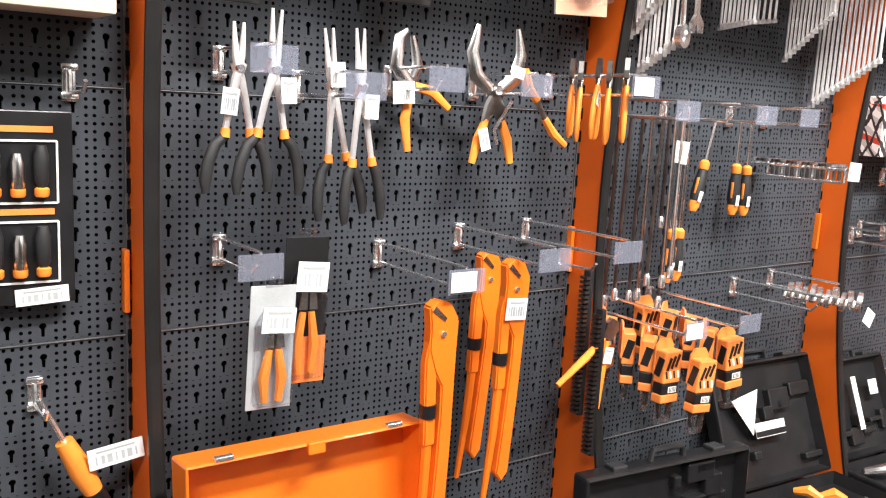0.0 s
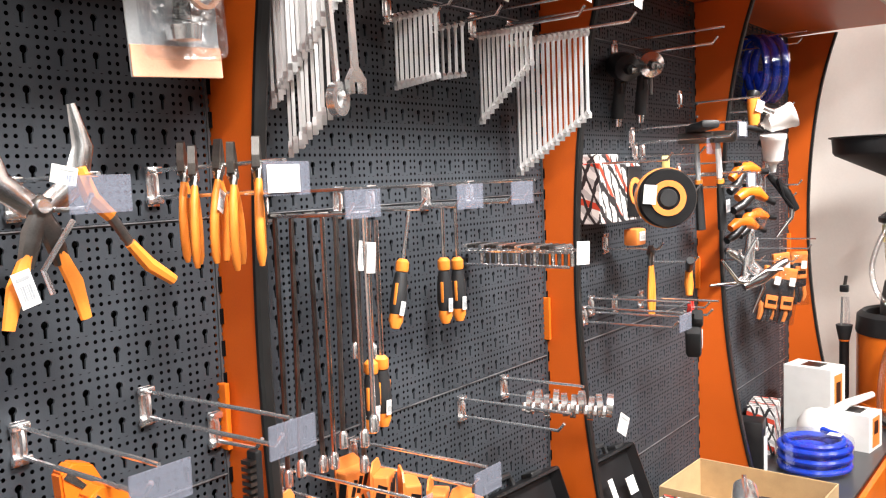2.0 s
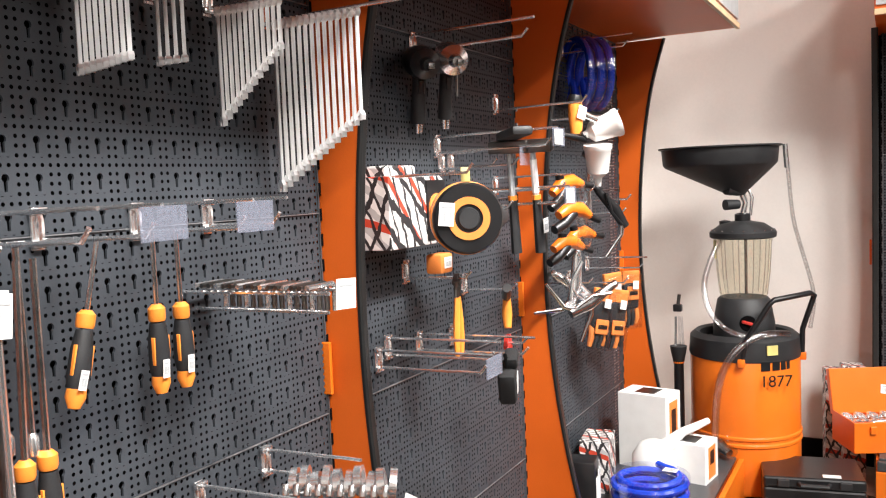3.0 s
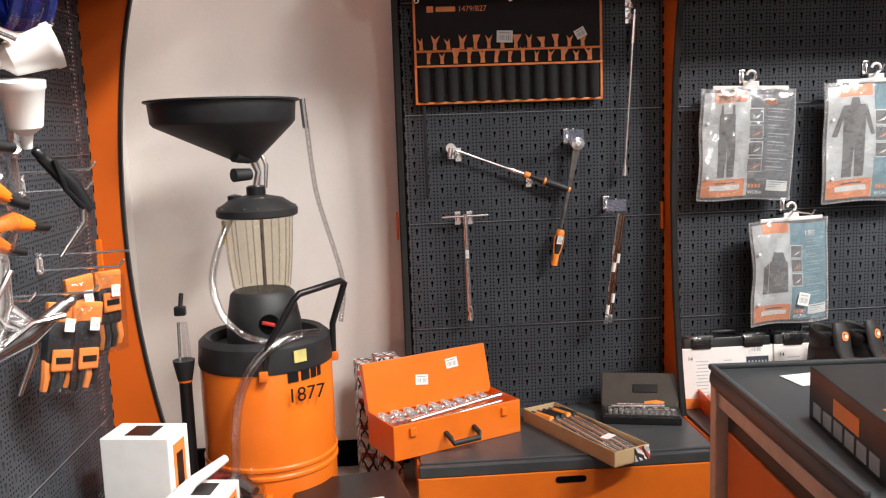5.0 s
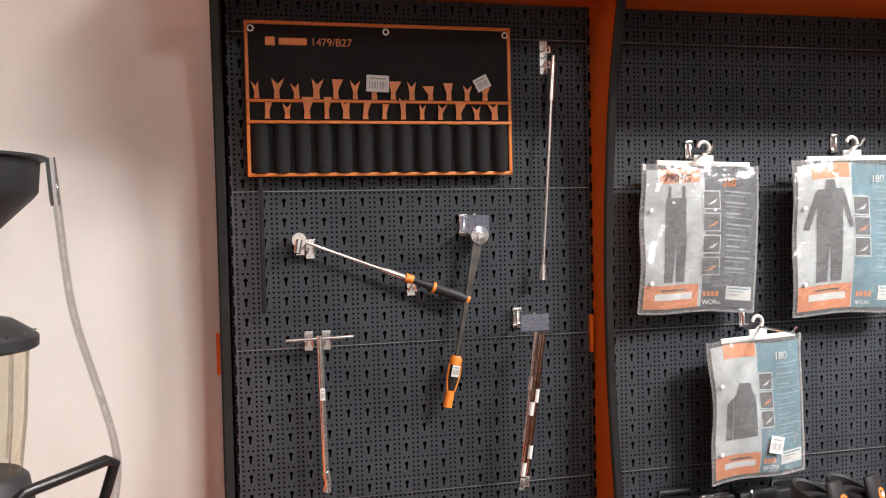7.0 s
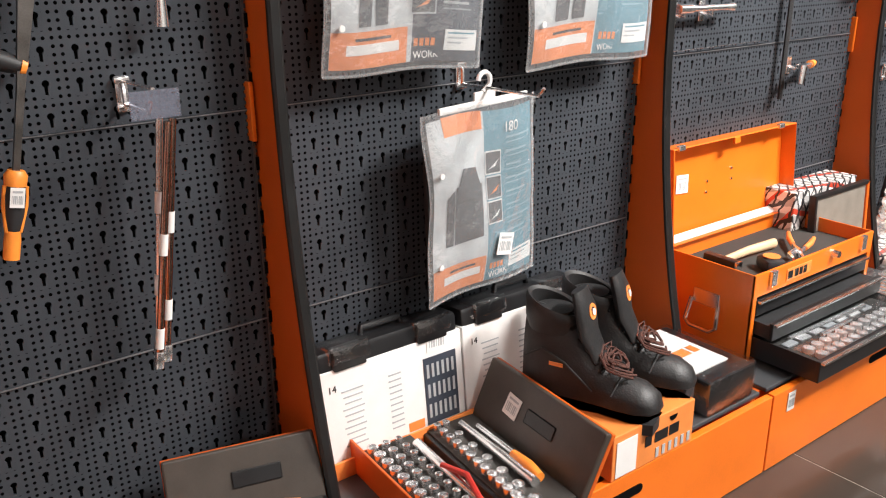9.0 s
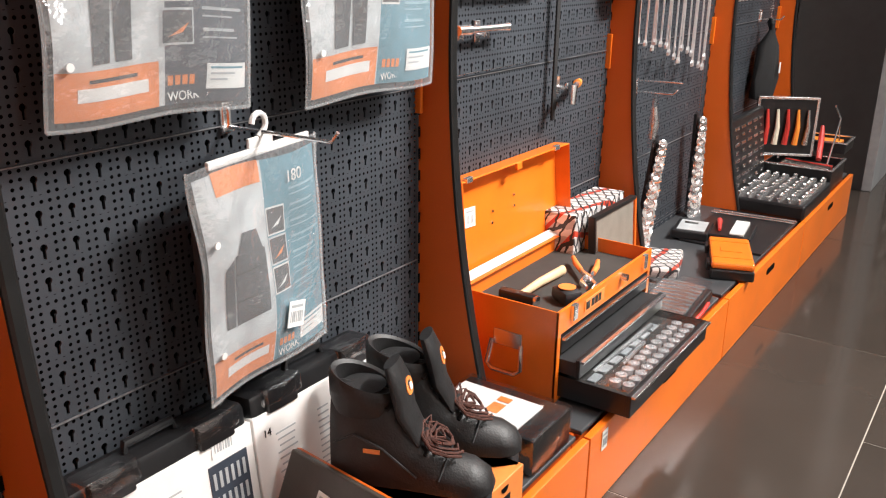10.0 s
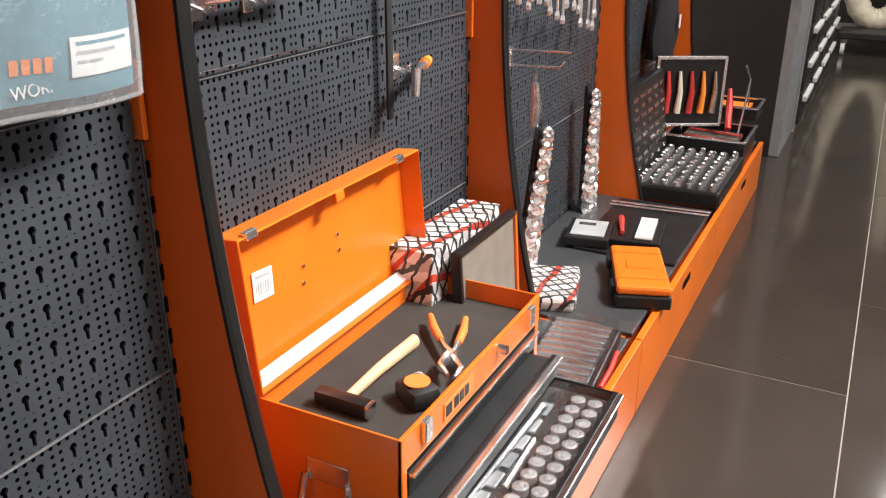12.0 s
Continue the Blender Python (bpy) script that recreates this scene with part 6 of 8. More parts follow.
for k in range(3):
    t = thing("extension_bar", on_b(-1.735 - 0.014 * (k % 2), 0.955, 0.06 + 0.02 * k, 7 + k), "long bronzed extension bar hanging on a hook", "extension bar", "long extension bars")
    part("shaft", tube(B(), [(0, 0, 0), (0, 0, -0.38)], 0.0062, 10), COPPER if k else CHROME, t)
    part("drive", box(B(), (0, 0, -0.395), (0.014, 0.014, 0.03), 0.002), CHROME, t)
    for z in (-0.12 - 0.03 * k, -0.26 - 0.04 * k):
        part("price_sticker", tube(B(), [(0, 0, z), (0, 0, z - 0.035)], 0.0072, 10), WHITE, t, "white wrapped sticker")
hook(on_b(-1.7, 0.98), 0.12)

# open orange socket box
t = thing("socket_box", pose(-0.29, -1.05, PLINTH + 0.002, 0, 0, -64), "open orange steel box full of chrome sockets", "toolbox")
bm = box(B(), (0, 0, 0.06), (0.5, 0.2, 0.12), 0.003)
top = [f for f in bm.faces if f.normal.z > 0.9 and f.calc_area() > 0.05]
bmesh.ops.inset_region(bm, faces=top, thickness=0.005)
for f in top:
    for v in f.verts:
        v.co.z -= 0.07
part("body", bm, ORANGE, t, smooth=False)
bm = box(B(), (0, 0, 0.09), (0.5, 0.03, 0.18), 0.003)
l = part("lid", bm, ORANGE, t, smooth=False)
l.matrix_basis = pose(0, 0.1, 0.1, -14)
for x, z, a in ((-0.03, 0.09, 8), (0.1, 0.13, -4)):
    sticker(l, (x, -0.017, z), 0.05, 0.036, a)
for x in (-0.18, 0.18):
    part("latch", box(B(), (x, -0.104, 0.09), (0.024, 0.01, 0.03), 0.003), ORANGE, t, smooth=False)
part("handle", tube(B(), [(-0.055, -0.1, 0.06), (-0.055, -0.135, 0.05), (-0.05, -0.145, 0.035), (0.05, -0.145, 0.035), (0.055, -0.135, 0.05), (0.055, -0.1, 0.06)], 0.009, 10), RUBBER, t)
for k in range(9):
    o = part("socket", lathe(B(), [(0.0001, -0.03), (0.024, -0.03), (0.026, 0.0), (0.018, 0.004), (0.016, -0.01)], seg=16), CHROME, t)
    o.matrix_basis = pose(-0.21 + k * 0.05, 0.05, 0.105, 20, 10)
for k in range(7):
    part("socket", lathe(B(), [(0.0001, -0.03), (0.015, -0.03), (0.016, 0.0), (0.01, 0.003), (0.009, -0.01)], (-0.22 + k * 0.03, 0.0, 0.1), 12), CHROME, t)
part("ratchet_bar", tube(B(), [(-0.15, -0.03, 0.1), (0.12, -0.02, 0.115), (0.22, -0.02, 0.12)], [0.009, 0.008, 0.012], 10), CHROME, t)
part("ratchet_bar", tube(B(), [(-0.1, -0.065, 0.1), (0.2, -0.055, 0.11)], 0.008, 10), CHROME, t)

# shallow carton tray of long wrenches
t = carton(pose(-0.375, -1.515, PLINTH + 0.002, 0, 0, -66), 0.14, 0.52, 0.05, CARTON, "shallow cardboard tray of chrome torque wrenches")
t.name = "carton_tray"
part("end_print", box(B(), (0.04, -0.262, 0.025), (0.06, 0.003, 0.046)), STRIPES, t, smooth=False)
for k in range(5):
    x = -0.05 + 0.025 * k
    part("wrench", tube(B(), [(x, -0.22, 0.03), (x + 0.01, 0.1, 0.04), (x, 0.23, 0.035)], [0.008, 0.007, 0.011], 10), CHROME if k % 2 else STEEL, t)
    part("wrench_grip", tube(B(), [(x + 0.008, 0.12, 0.043), (x, 0.2, 0.04)], 0.0115, 10), GRIP if k % 3 == 0 else RUBBER, t)
sticker(t, (0.0, -0.14, 0.052), 0.05, 0.03).rotation_euler = (radians(90), 0, 0.3)


def flat_case(at, w, d, tilt, label, lid_mat, n=12, seed=1):
    """A flat steel case, tray full of sockets, lid raised at the back."""
    t = thing("socket_set_case", at, label, "tool case")
    part("tray", box(B(), (0, 0, 0.015), (w, d, 0.03), 0.004), BLACK, t, smooth=False)
    part("foam", box(B(), (0, 0, 0.031), (w - 0.02, d - 0.02, 0.006), 0.001), FOAM, t, smooth=False)
    l = part("lid", box(B(), (0, 0, d / 2), (w, 0.022, d), 0.004), lid_mat, t, "dark grey-brown steel lid", smooth=False)
    l.matrix_basis = pose(0, d / 2, 0.02, -tilt)
    part("lid_rim", box(B(), (0, 0.008, d / 2), (w + 0.002, 0.01, d + 0.002), 0.002), RIB, l, "orange lid rim", smooth=False)
    part("logo_block", box(B(), (0.02, -0.0125, d * 0.55), (0.09, 0.002, 0.03), 0.002), BLACK, l, smooth=False)
    rnd = random.Random(seed)
    for k in range(n):
        x = -w / 2 + 0.03 + (w - 0.06) * k / (n - 1)
        r = 0.008 + 0.006 * k / n
        part("socket", lathe(B(), [(0.0001, 0.03), (r, 0.03), (r, 0.05), (r * 0.6, 0.051), (r * 0.55, 0.04)], (x, -d * 0.3, 0), 12), CHROME, t)
        if k % 2 == 0:
            part("socket", lathe(B(), [(0.0001, 0.03), (r, 0.03), (r, 0.05), (r * 0.6, 0.051), (r * 0.55, 0.04)], (x, -d * 0.15, 0), 12), CHROME, t)
    part("ratchet_bar", tube(B(), [(-w * 0.38, d * 0.05, 0.045), (w * 0.3, d * 0.1, 0.045)], [0.007, 0.012], 10), CHROME, t)
    part("ratchet_bar", tube(B(), [(-w * 0.3, d * 0.22, 0.045), (w * 0.1, d * 0.25, 0.045)], 0.007, 10), CHROME, t)
    part("driver_handle", tube(B(), [(w * 0.05, d * 0.2, 0.05), (w * 0.2, d * 0.18, 0.052), (w * 0.3, d * 0.17, 0.05)], [0.009, 0.014, 0.011], 10), GRIP, t)
    return t


BROWN_STEEL = surface("brown_grey_steel", (0.06, 0.05, 0.042), 0.35, 0, 0.12)
fcs = flat_case(pose(-0.21, -1.77, PLINTH + 0.002, 0, 0, -104), 0.28, 0.13, 24, "flat socket set case with raised dark lid beside a side panel", BROWN_STEEL, 12, 2)

# ---- second bay of the second wall: bagged workwear ----
def workwear(at, w, h, right, garment, code, weight, label, seed=0):
    """A printed insert and folded cloth in a creased clear bag on a hanger; everything follows the bag's bulge."""
    t = thing("workwear_pack", at, label, "workwear pack", "bagged workwear packs")
    pinch = 0.05 if garment == "vest" else 0.018
    def place(u, v, lift=0.0, crease=0.0):
        e = max(0, 1 - (2 * u) ** 4) * max(0, 1 - (2 * v) ** 4)
        side = max(0.0, -2 * u) ** 2
        x = w * (u * (1 + 0.015 * math.sin(6 * v + seed)) + pinch * side * math.exp(-((v + 0.05) / 0.22) ** 2) + 0.02 * v * math.sin(seed))
        y = -0.004 - 0.013 * e - 0.005 * e * math.sin(8 * u + 5 * v + seed) - 0.004 * math.sin(11 * v - 6 * u + seed) * (0.3 + side)
        if crease:
            y -= crease * (abs(math.sin(13 * v + 9 * u + 2 * math.sin(7 * u + seed))) ** 5 + 0.7 * abs(math.sin(17 * u - 8 * v + seed)) ** 7)
        return (x, y - lift, h * v + 0.004 * math.sin(7 * u + seed))
    def patch(name, corners, lift, mat, label="", nu=8, nv=8, crease=0.0):
        (u0, v0), (u1, v1), (u2, v2), (u3, v3) = corners
        bm = B()
        g = []
        for i in range(nu + 1):
            p = i / nu
            row = []
            for j in range(nv + 1):
                q = j / nv
                row.append(bm.verts.new(place((u0 * (1 - p) + u1 * p) * (1 - q) + (u3 * (1 - p) + u2 * p) * q, (v0 * (1 - p) + v1 * p) * (1 - q) + (v3 * (1 - p) + v2 * p) * q, lift, crease)))
            g.append(row)
        for i in range(nu):
            for j in range(nv):
                bm.faces.new((g[i][j], g[i + 1][j], g[i + 1][j + 1], g[i][j + 1]))
        return part(name, bm, mat, t, label)
    def rect(u0, u1, v0, v1):
        return ((u0, v0), (u1, v0), (u1, v1), (u0, v1))
    def type_in(text, size, mat, u, v):
        x, y, z = place(u, v, 0.0045)
        lettering(text, size, mat, t, pose(x, y, z, 90, 0, 2), "printed_text")
    split = 0.02 if right is NAVY_CARD else 0.0
    part("clothing", box(B(), (0, 0.008, -0.01), (w * 0.93, 0.016, h * 0.92), 0.007), FABRIC, t, "folded dark workwear")
    patch("printed_panel", rect(-0.47, split, -0.47, 0.47), 0.0, PALE_PRINT, "pale grey printed panel", 12, 16)
    patch("printed_panel", rect(split, 0.47, -0.47, 0.47), 0.0, right, "dark printed panel" if right is NAVY_CARD else "teal printed panel", 12, 16)
    patch("printed_panel", rect(-0.36, -0.02, 0.38, 0.475), 0.0008, ORANGE_CARD, "orange header strip")
    patch("printed_panel", rect(-0.47, -0.01, -0.47, -0.31), 0.0008, ORANGE_CARD, "orange foot panel")
    patch("printed_panel", rect(-0.38, -0.06, -0.41, -0.365), 0.0014, WHITE, "white print box")
    patch("printed_line", rect(-0.33, -0.11, -0.35, -0.338), 0.0014, BLACK, "black printed line", 6, 2)
    for k in range(4):
        patch("printed_line", rect(0.03 + 0.035 * k, 0.055 + 0.035 * k, -0.4, -0.365), 0.0014, ORANGE_CARD, "orange printed bar", 2, 2)
    type_in("WORK", 0.019, WHITE, 0.025, -0.455)
    type_in(code, 0.03, BLACK if right is NAVY_CARD else PALE_CARD, -0.33, 0.395)
    type_in(weight, 0.03, ORANGE_CARD if right is NAVY_CARD else WHITE, 0.17, 0.35)
    pale = GREY_CARD if right is NAVY_CARD else PALE_TEAL
    for k in range(8):
        v = 0.315 - 0.075 * k
        patch("printed_line", rect(0.2, 0.44 - 0.05 * (k % 3), v, v + 0.011), 0.0012, pale, "pale printed line", 6, 2)
        patch("printed_line", rect(0.2, 0.38 + 0.03 * (k % 3), v - 0.025, v - 0.019), 0.0012, pale, "pale printed line", 6, 2)
    for k in range(4 if right is NAVY_CARD else 3):
        v = 0.32 - 0.15 * k if right is NAVY_CARD else 0.26 - 0.135 * k
        patch("photo_border", rect(0.0, 0.155, v - 0.128, v), 0.0012, WHITE if k % 2 == 0 else PALE_PRINT, "pale photo border", 4, 4)
        patch("photo", rect(0.008, 0.147, v - 0.12, v - 0.008), 0.0017, PRINT_GREY, "small dark photo square", 4, 4)
        patch("photo_line", ((0.03, v - 0.1), (0.1, v - 0.085), (0.13, v - 0.05), (0.05, v - 0.092)), 0.0022, ORANGE_CARD if k % 2 else WHITE, "piping line in the photo", 4, 2)
    if garment == "bib":
        cuts = (((-0.3, 0.12), (-0.14, 0.12), (-0.14, 0.28), (-0.3, 0.28)), ((-0.31, 0.0), (-0.13, 0.0), (-0.14, 0.12), (-0.3, 0.12)), ((-0.31, -0.29), (-0.235, -0.29), (-0.215, 0.0), (-0.31, 0.0)), ((-0.205, -0.29), (-0.13, -0.29), (-0.13, 0.0), (-0.215, 0.0)), ((-0.29, 0.28), (-0.265, 0.28), (-0.265, 0.36), (-0.29, 0.36)), ((-0.175, 0.28), (-0.15, 0.28), (-0.15, 0.36), (-0.175, 0.36)))
    elif garment == "coverall":
        cuts = (((-0.31, 0.02), (-0.1, 0.02), (-0.09, 0.31), (-0.32, 0.31)), ((-0.26, 0.31), (-0.15, 0.31), (-0.17, 0.37), (-0.24, 0.37)), ((-0.32, -0.29), (-0.22, -0.29), (-0.205, 0.02), (-0.31, 0.02)), ((-0.19, -0.29), (-0.1, -0.29), (-0.1, 0.02), (-0.205, 0.02)), ((-0.42, 0.06), (-0.37, 0.05), (-0.31, 0.22), (-0.33, 0.31)), ((-0.04, 0.05), (0.0, 0.06), (-0.08, 0.31), (-0.1, 0.22)))
    else:
        cuts = (((-0.3, -0.2), (-0.05, -0.19), (-0.04, 0.1), (-0.29, 0.11)), ((-0.27, 0.11), (-0.06, 0.1), (-0.1, 0.19), (-0.23, 0.2)), ((-0.37, -0.2), (-0.31, -0.2), (-0.3, 0.1), (-0.36, 0.06)))
    for c in cuts:
        patch("printed_garment", c, 0.0013, PRINT_GREY, "printed picture of an empty dark garment", 5, 8)
    for k, v in enumerate((0.08, -0.06) if garment != "vest" else (0.02, -0.1)):
        patch("garment_seam", rect(-0.29, -0.13, v, v + 0.008), 0.0018, FABRIC, "darker printed pocket line", 5, 2)
    lb = patch("bar_label", rect(0.22, 0.46, -0.42, -0.325), 0.0022, WHITE, "white paper label", 6, 3)
    for k in range(3):
        patch("label_print", rect(0.24, 0.44 - 0.05 * k, -0.345 - 0.022 * k, -0.337 - 0.022 * k), 0.0027, GREY_CARD if k else TEAL_CARD, "printed line on the label", 4, 2)
    patch("bag", rect(-0.5, 0.5, -0.5, 0.51), 0.003, HAZY, "clear hazy plastic bag", 30, 40, 0.001)
    patch("bag_sheen", rect(-0.502, 0.502, -0.502, 0.505), 0.0045, BAG, "creased glossy plastic", 44, 56, 0.0028)
    bm = B()
    for (ua, va), (ub, vb) in (((-0.5, -0.5), (0.5, -0.5)), ((-0.5, -0.5), (-0.5, 0.51)), ((0.5, -0.5), (0.5, 0.51))):
        tube(bm, [place(ua + (ub - ua) * k / 20, va + (vb - va) * k / 20) for k in range(21)], 0.003, 6, 0.5)
    part("bag_edge", bm, HAZY, t, "welded bag edge")
    for v in (-0.29, 0.2):
        x, y, z = place(-0.42, v, 0.006)
        part("stud", lathe(B(), [(0.0001, -0.002), (0.006, -0.002), (0.006, 0.0)], (x, y, z), 12, "y"), WHITE_PLASTIC, t)
    part("hanger_bar", box(B(), (0.01, -0.004, h * 0.5 + 0.004), (w * 0.8, 0.008, 0.014), 0.002), WHITE_PLASTIC, t, "white plastic hanger bar", smooth=False)
    part("hanger_neck", box(B(), (0.01, -0.004, h * 0.5 + 0.018), (0.06, 0.006, 0.02), 0.002), WHITE_PLASTIC, t, smooth=False)
    hk = [(0.01 - 0.004, -0.004, h * 0.5 + 0.026)] + [(0.01 + 0.017 * math.cos(radians(a)), -0.004, h * 0.5 + 0.048 + 0.017 * math.sin(radians(a))) for a in range(-60, 200, 26)]
    part("hanger_hook", tube(B(), hk, 0.005, 8), WHITE_PLASTIC, t, "white plastic hanger hook")
    return t


PALE_TEAL = surface("pale_teal_print", (0.3, 0.46, 0.52), 0.4, 0, 0.08)
PRINT_GREY = surface("charcoal_print", (0.05, 0.052, 0.058), 0.45, 0, 0.3, 30.0)
W1 = workwear(on_b(-2.21, 1.19, 0.07, 1.5), 0.355, 0.405, NAVY_CARD, "bib", "7903G", "260", "bagged bib work trousers with grey, orange and dark print", 1)
W2 = workwear(on_b(-2.685, 1.185, 0.08, -0.5), 0.375, 0.44, TEAL_CARD, "coverall", "", "180", "bagged work coverall with grey, orange and teal print", 2)
W3 = workwear(on_b(-2.375, 0.71, 0.085, -1.5, 6), 0.315, 0.39, TEAL_CARD, "vest", "", "180", "bagged work vest with grey, orange and teal print", 3)
sticker(W3, (0.045, -0.028, -0.105), 0.045, 0.048, 14)
for w, y, z in ((W1, -2.22, 1.43), (W2, -2.695, 1.45), (W3, -2.385, 0.945)):
    hook(on_b(y, z), 0.24 if w is W3 else 0.12, False, "")

# sleeved cases leaning on the pegboard
for k, (y, tl) in enumerate(((-2.14, 0), (-2.495, 2))):
    t = thing("sleeved_case", pose(-0.075, y, PLINTH, 0, 0, -90) @ pose(0, 0, 0, -6), "black tool case in a white printed sleeve", "tool case", "sleeved tool cases")
    part("case", box(B(), (0, 0, 0.13), (0.345, 0.07, 0.26), 0.012), BLACK, t)
    part("sleeve", box(B(), (0, -0.002, 0.11), (0.35, 0.074, 0.22), 0.002), WHITE, t, "white printed sleeve", smooth=False)
    part("print_panel", box(B(), (0.115, -0.0395, 0.105), (0.085, 0.002, 0.15)), NAVY_CARD, t, "dark tool print", smooth=False)
    bm = B()
    for r in range(3):
        for c in range(6):
            part("print", box(B(), (0.082 + c * 0.013, -0.041, 0.06 + r * 0.045), (0.006, 0.001, 0.03)), GREY_CARD, t, "pale tool shape in print", smooth=False)
    bm.free()
    for r in range(10):
        part("print", box(B(), (-0.1, -0.0395, 0.17 - 0.013 * r), (0.05 - 0.006 * (r % 3), 0.001, 0.003)), GREY_CARD, t, "grey printed line", smooth=False)
        part("print", box(B(), (0.0, -0.0395, 0.17 - 0.013 * r), (0.03, 0.001, 0.003)), GREY_CARD, t, "grey printed line", smooth=False)
    part("logo_block", box(B(), (0.045, -0.0395, 0.04), (0.04, 0.001, 0.02)), ORANGE_CARD, t, "orange printed logo shape", smooth=False)
    lettering("14", 0.02, BLACK, t, pose(-0.155, -0.0398, 0.175, 90), "printed_number")
    for x in (-0.1, 0.1):
        part("latch", box(B(), (x, -0.03, 0.238), (0.075, 0.03, 0.045), 0.005), BLACK, t)
        part("film", box(B(), (x, -0.022, 0.25), (0.1, 0.055, 0.04), 0.01), BAG, t)
        part("film_glint", tube(B(), [(x - 0.04, -0.05, 0.268), (x, -0.052, 0.262), (x + 0.04, -0.048, 0.27)], [0.002, 0.005, 0.002], 6), BAG, t)
    part("handle", tube(B(), [(-0.05, 0, 0.25), (-0.045, 0, 0.275), (0.045, 0, 0.275), (0.05, 0, 0.25)], 0.008, 8), BLACK, t)
    sticker(t, (0.11, -0.04, 0.215), 0.05, 0.05, 3)

fc2 = flat_case(pose(-0.3, -2.24, PLINTH, 0, 0, -186), 0.37, 0.14, 24, "flat socket set case with raised dark lid", BROWN_STEEL, 13, 7)
sticker([o for o in fc2.children if o.name.startswith("lid")][0], (-0.07, -0.0135, 0.075), 0.045, 0.045, 4)
t = thing("socket_set_tray", pose(-0.29, -2.08, PLINTH, 0, 0, -4), "orange steel tray with chrome sockets in dark foam", "socket set")
part("tray", box(B(), (0, 0, 0.018), (0.36, 0.14, 0.036), 0.003), RIB, t, smooth=False)
part("foam", box(B(), (0, -0.004, 0.036), (0.34, 0.12, 0.008), 0.002), FOAM, t, smooth=False)
part("rim", box(B(), (0, 0.068, 0.04), (0.36, 0.006, 0.06), 0.002), RIB, t, smooth=False)
for i in range(10):
    for j in range(3):
        r = 0.012 - 0.002 * j
        part("socket", lathe(B(), [(0.0001, 0.038), (r, 0.038), (r, 0.056), (r * 0.6, 0.058), (r * 0.55, 0.045)], (0.15 - 0.03 * i, 0.035 - 0.03 * j, 0), 12), CHROME, t)
part("ratchet_bar", tube(B(), [(-0.14, -0.045, 0.05), (0.12, -0.05, 0.05)], [0.008, 0.011], 10), CHROME, t)
part("red_tube", tube(B(), [(-0.12, -0.04, 0.056), (-0.05, -0.055, 0.07), (0.02, -0.045, 0.056)], 0.006, 8), RED, t)
solo("printed_strip", box(B(), (0, 0, 0.02), (0.7, 0.006, 0.04), 0.001), ORANGE_CARD, pose(-0.125, -2.31, PLINTH, 0, 0, -90), "orange printed cardboard strip before the sleeved cases", "cardboard strip", smooth=False)

t = thing("shoe_box", pose(-0.33, -2.525, PLINTH, 0, 0, -90), "orange cardboard shoe box with black print", "cardboard box")
part("carton", box(B(), (0, 0, 0.05), (0.25, 0.26, 0.1), 0.002), ORANGE_CARD, t, smooth=False)
part("label", box(B(), (-0.085, -0.131, 0.045), (0.06, 0.001, 0.08)), WHITE, t, "white printed label", smooth=False)
for x, w in ((-0.02, 0.02), (0.02, 0.04), (0.06, 0.03)):
    part("logo_block", box(B(), (x, -0.131, 0.055), (w, 0.001, 0.024), 0.0004), BLACK, t, smooth=False)
part("finger_hole", plate(B(), arc((0.055, 0.088), 0.012, 180, 360, 8), -0.1315, -0.1303), BACK, t, smooth=False)
bm = B()
for k in range(6):
    box(bm, (0.01 + 0.02 * k, -0.131, 0.018), (0.009, 0.001, 0.022))
part("print", bm, GREY_CARD, t, "grey printed marks", smooth=False)


LACE = surface("speckled_lace", (0.09, 0.03, 0.02), 0.8, 0, 0.2, 220.0, 900.0, 0.3, dirt=(0.006, 0.005, 0.005))


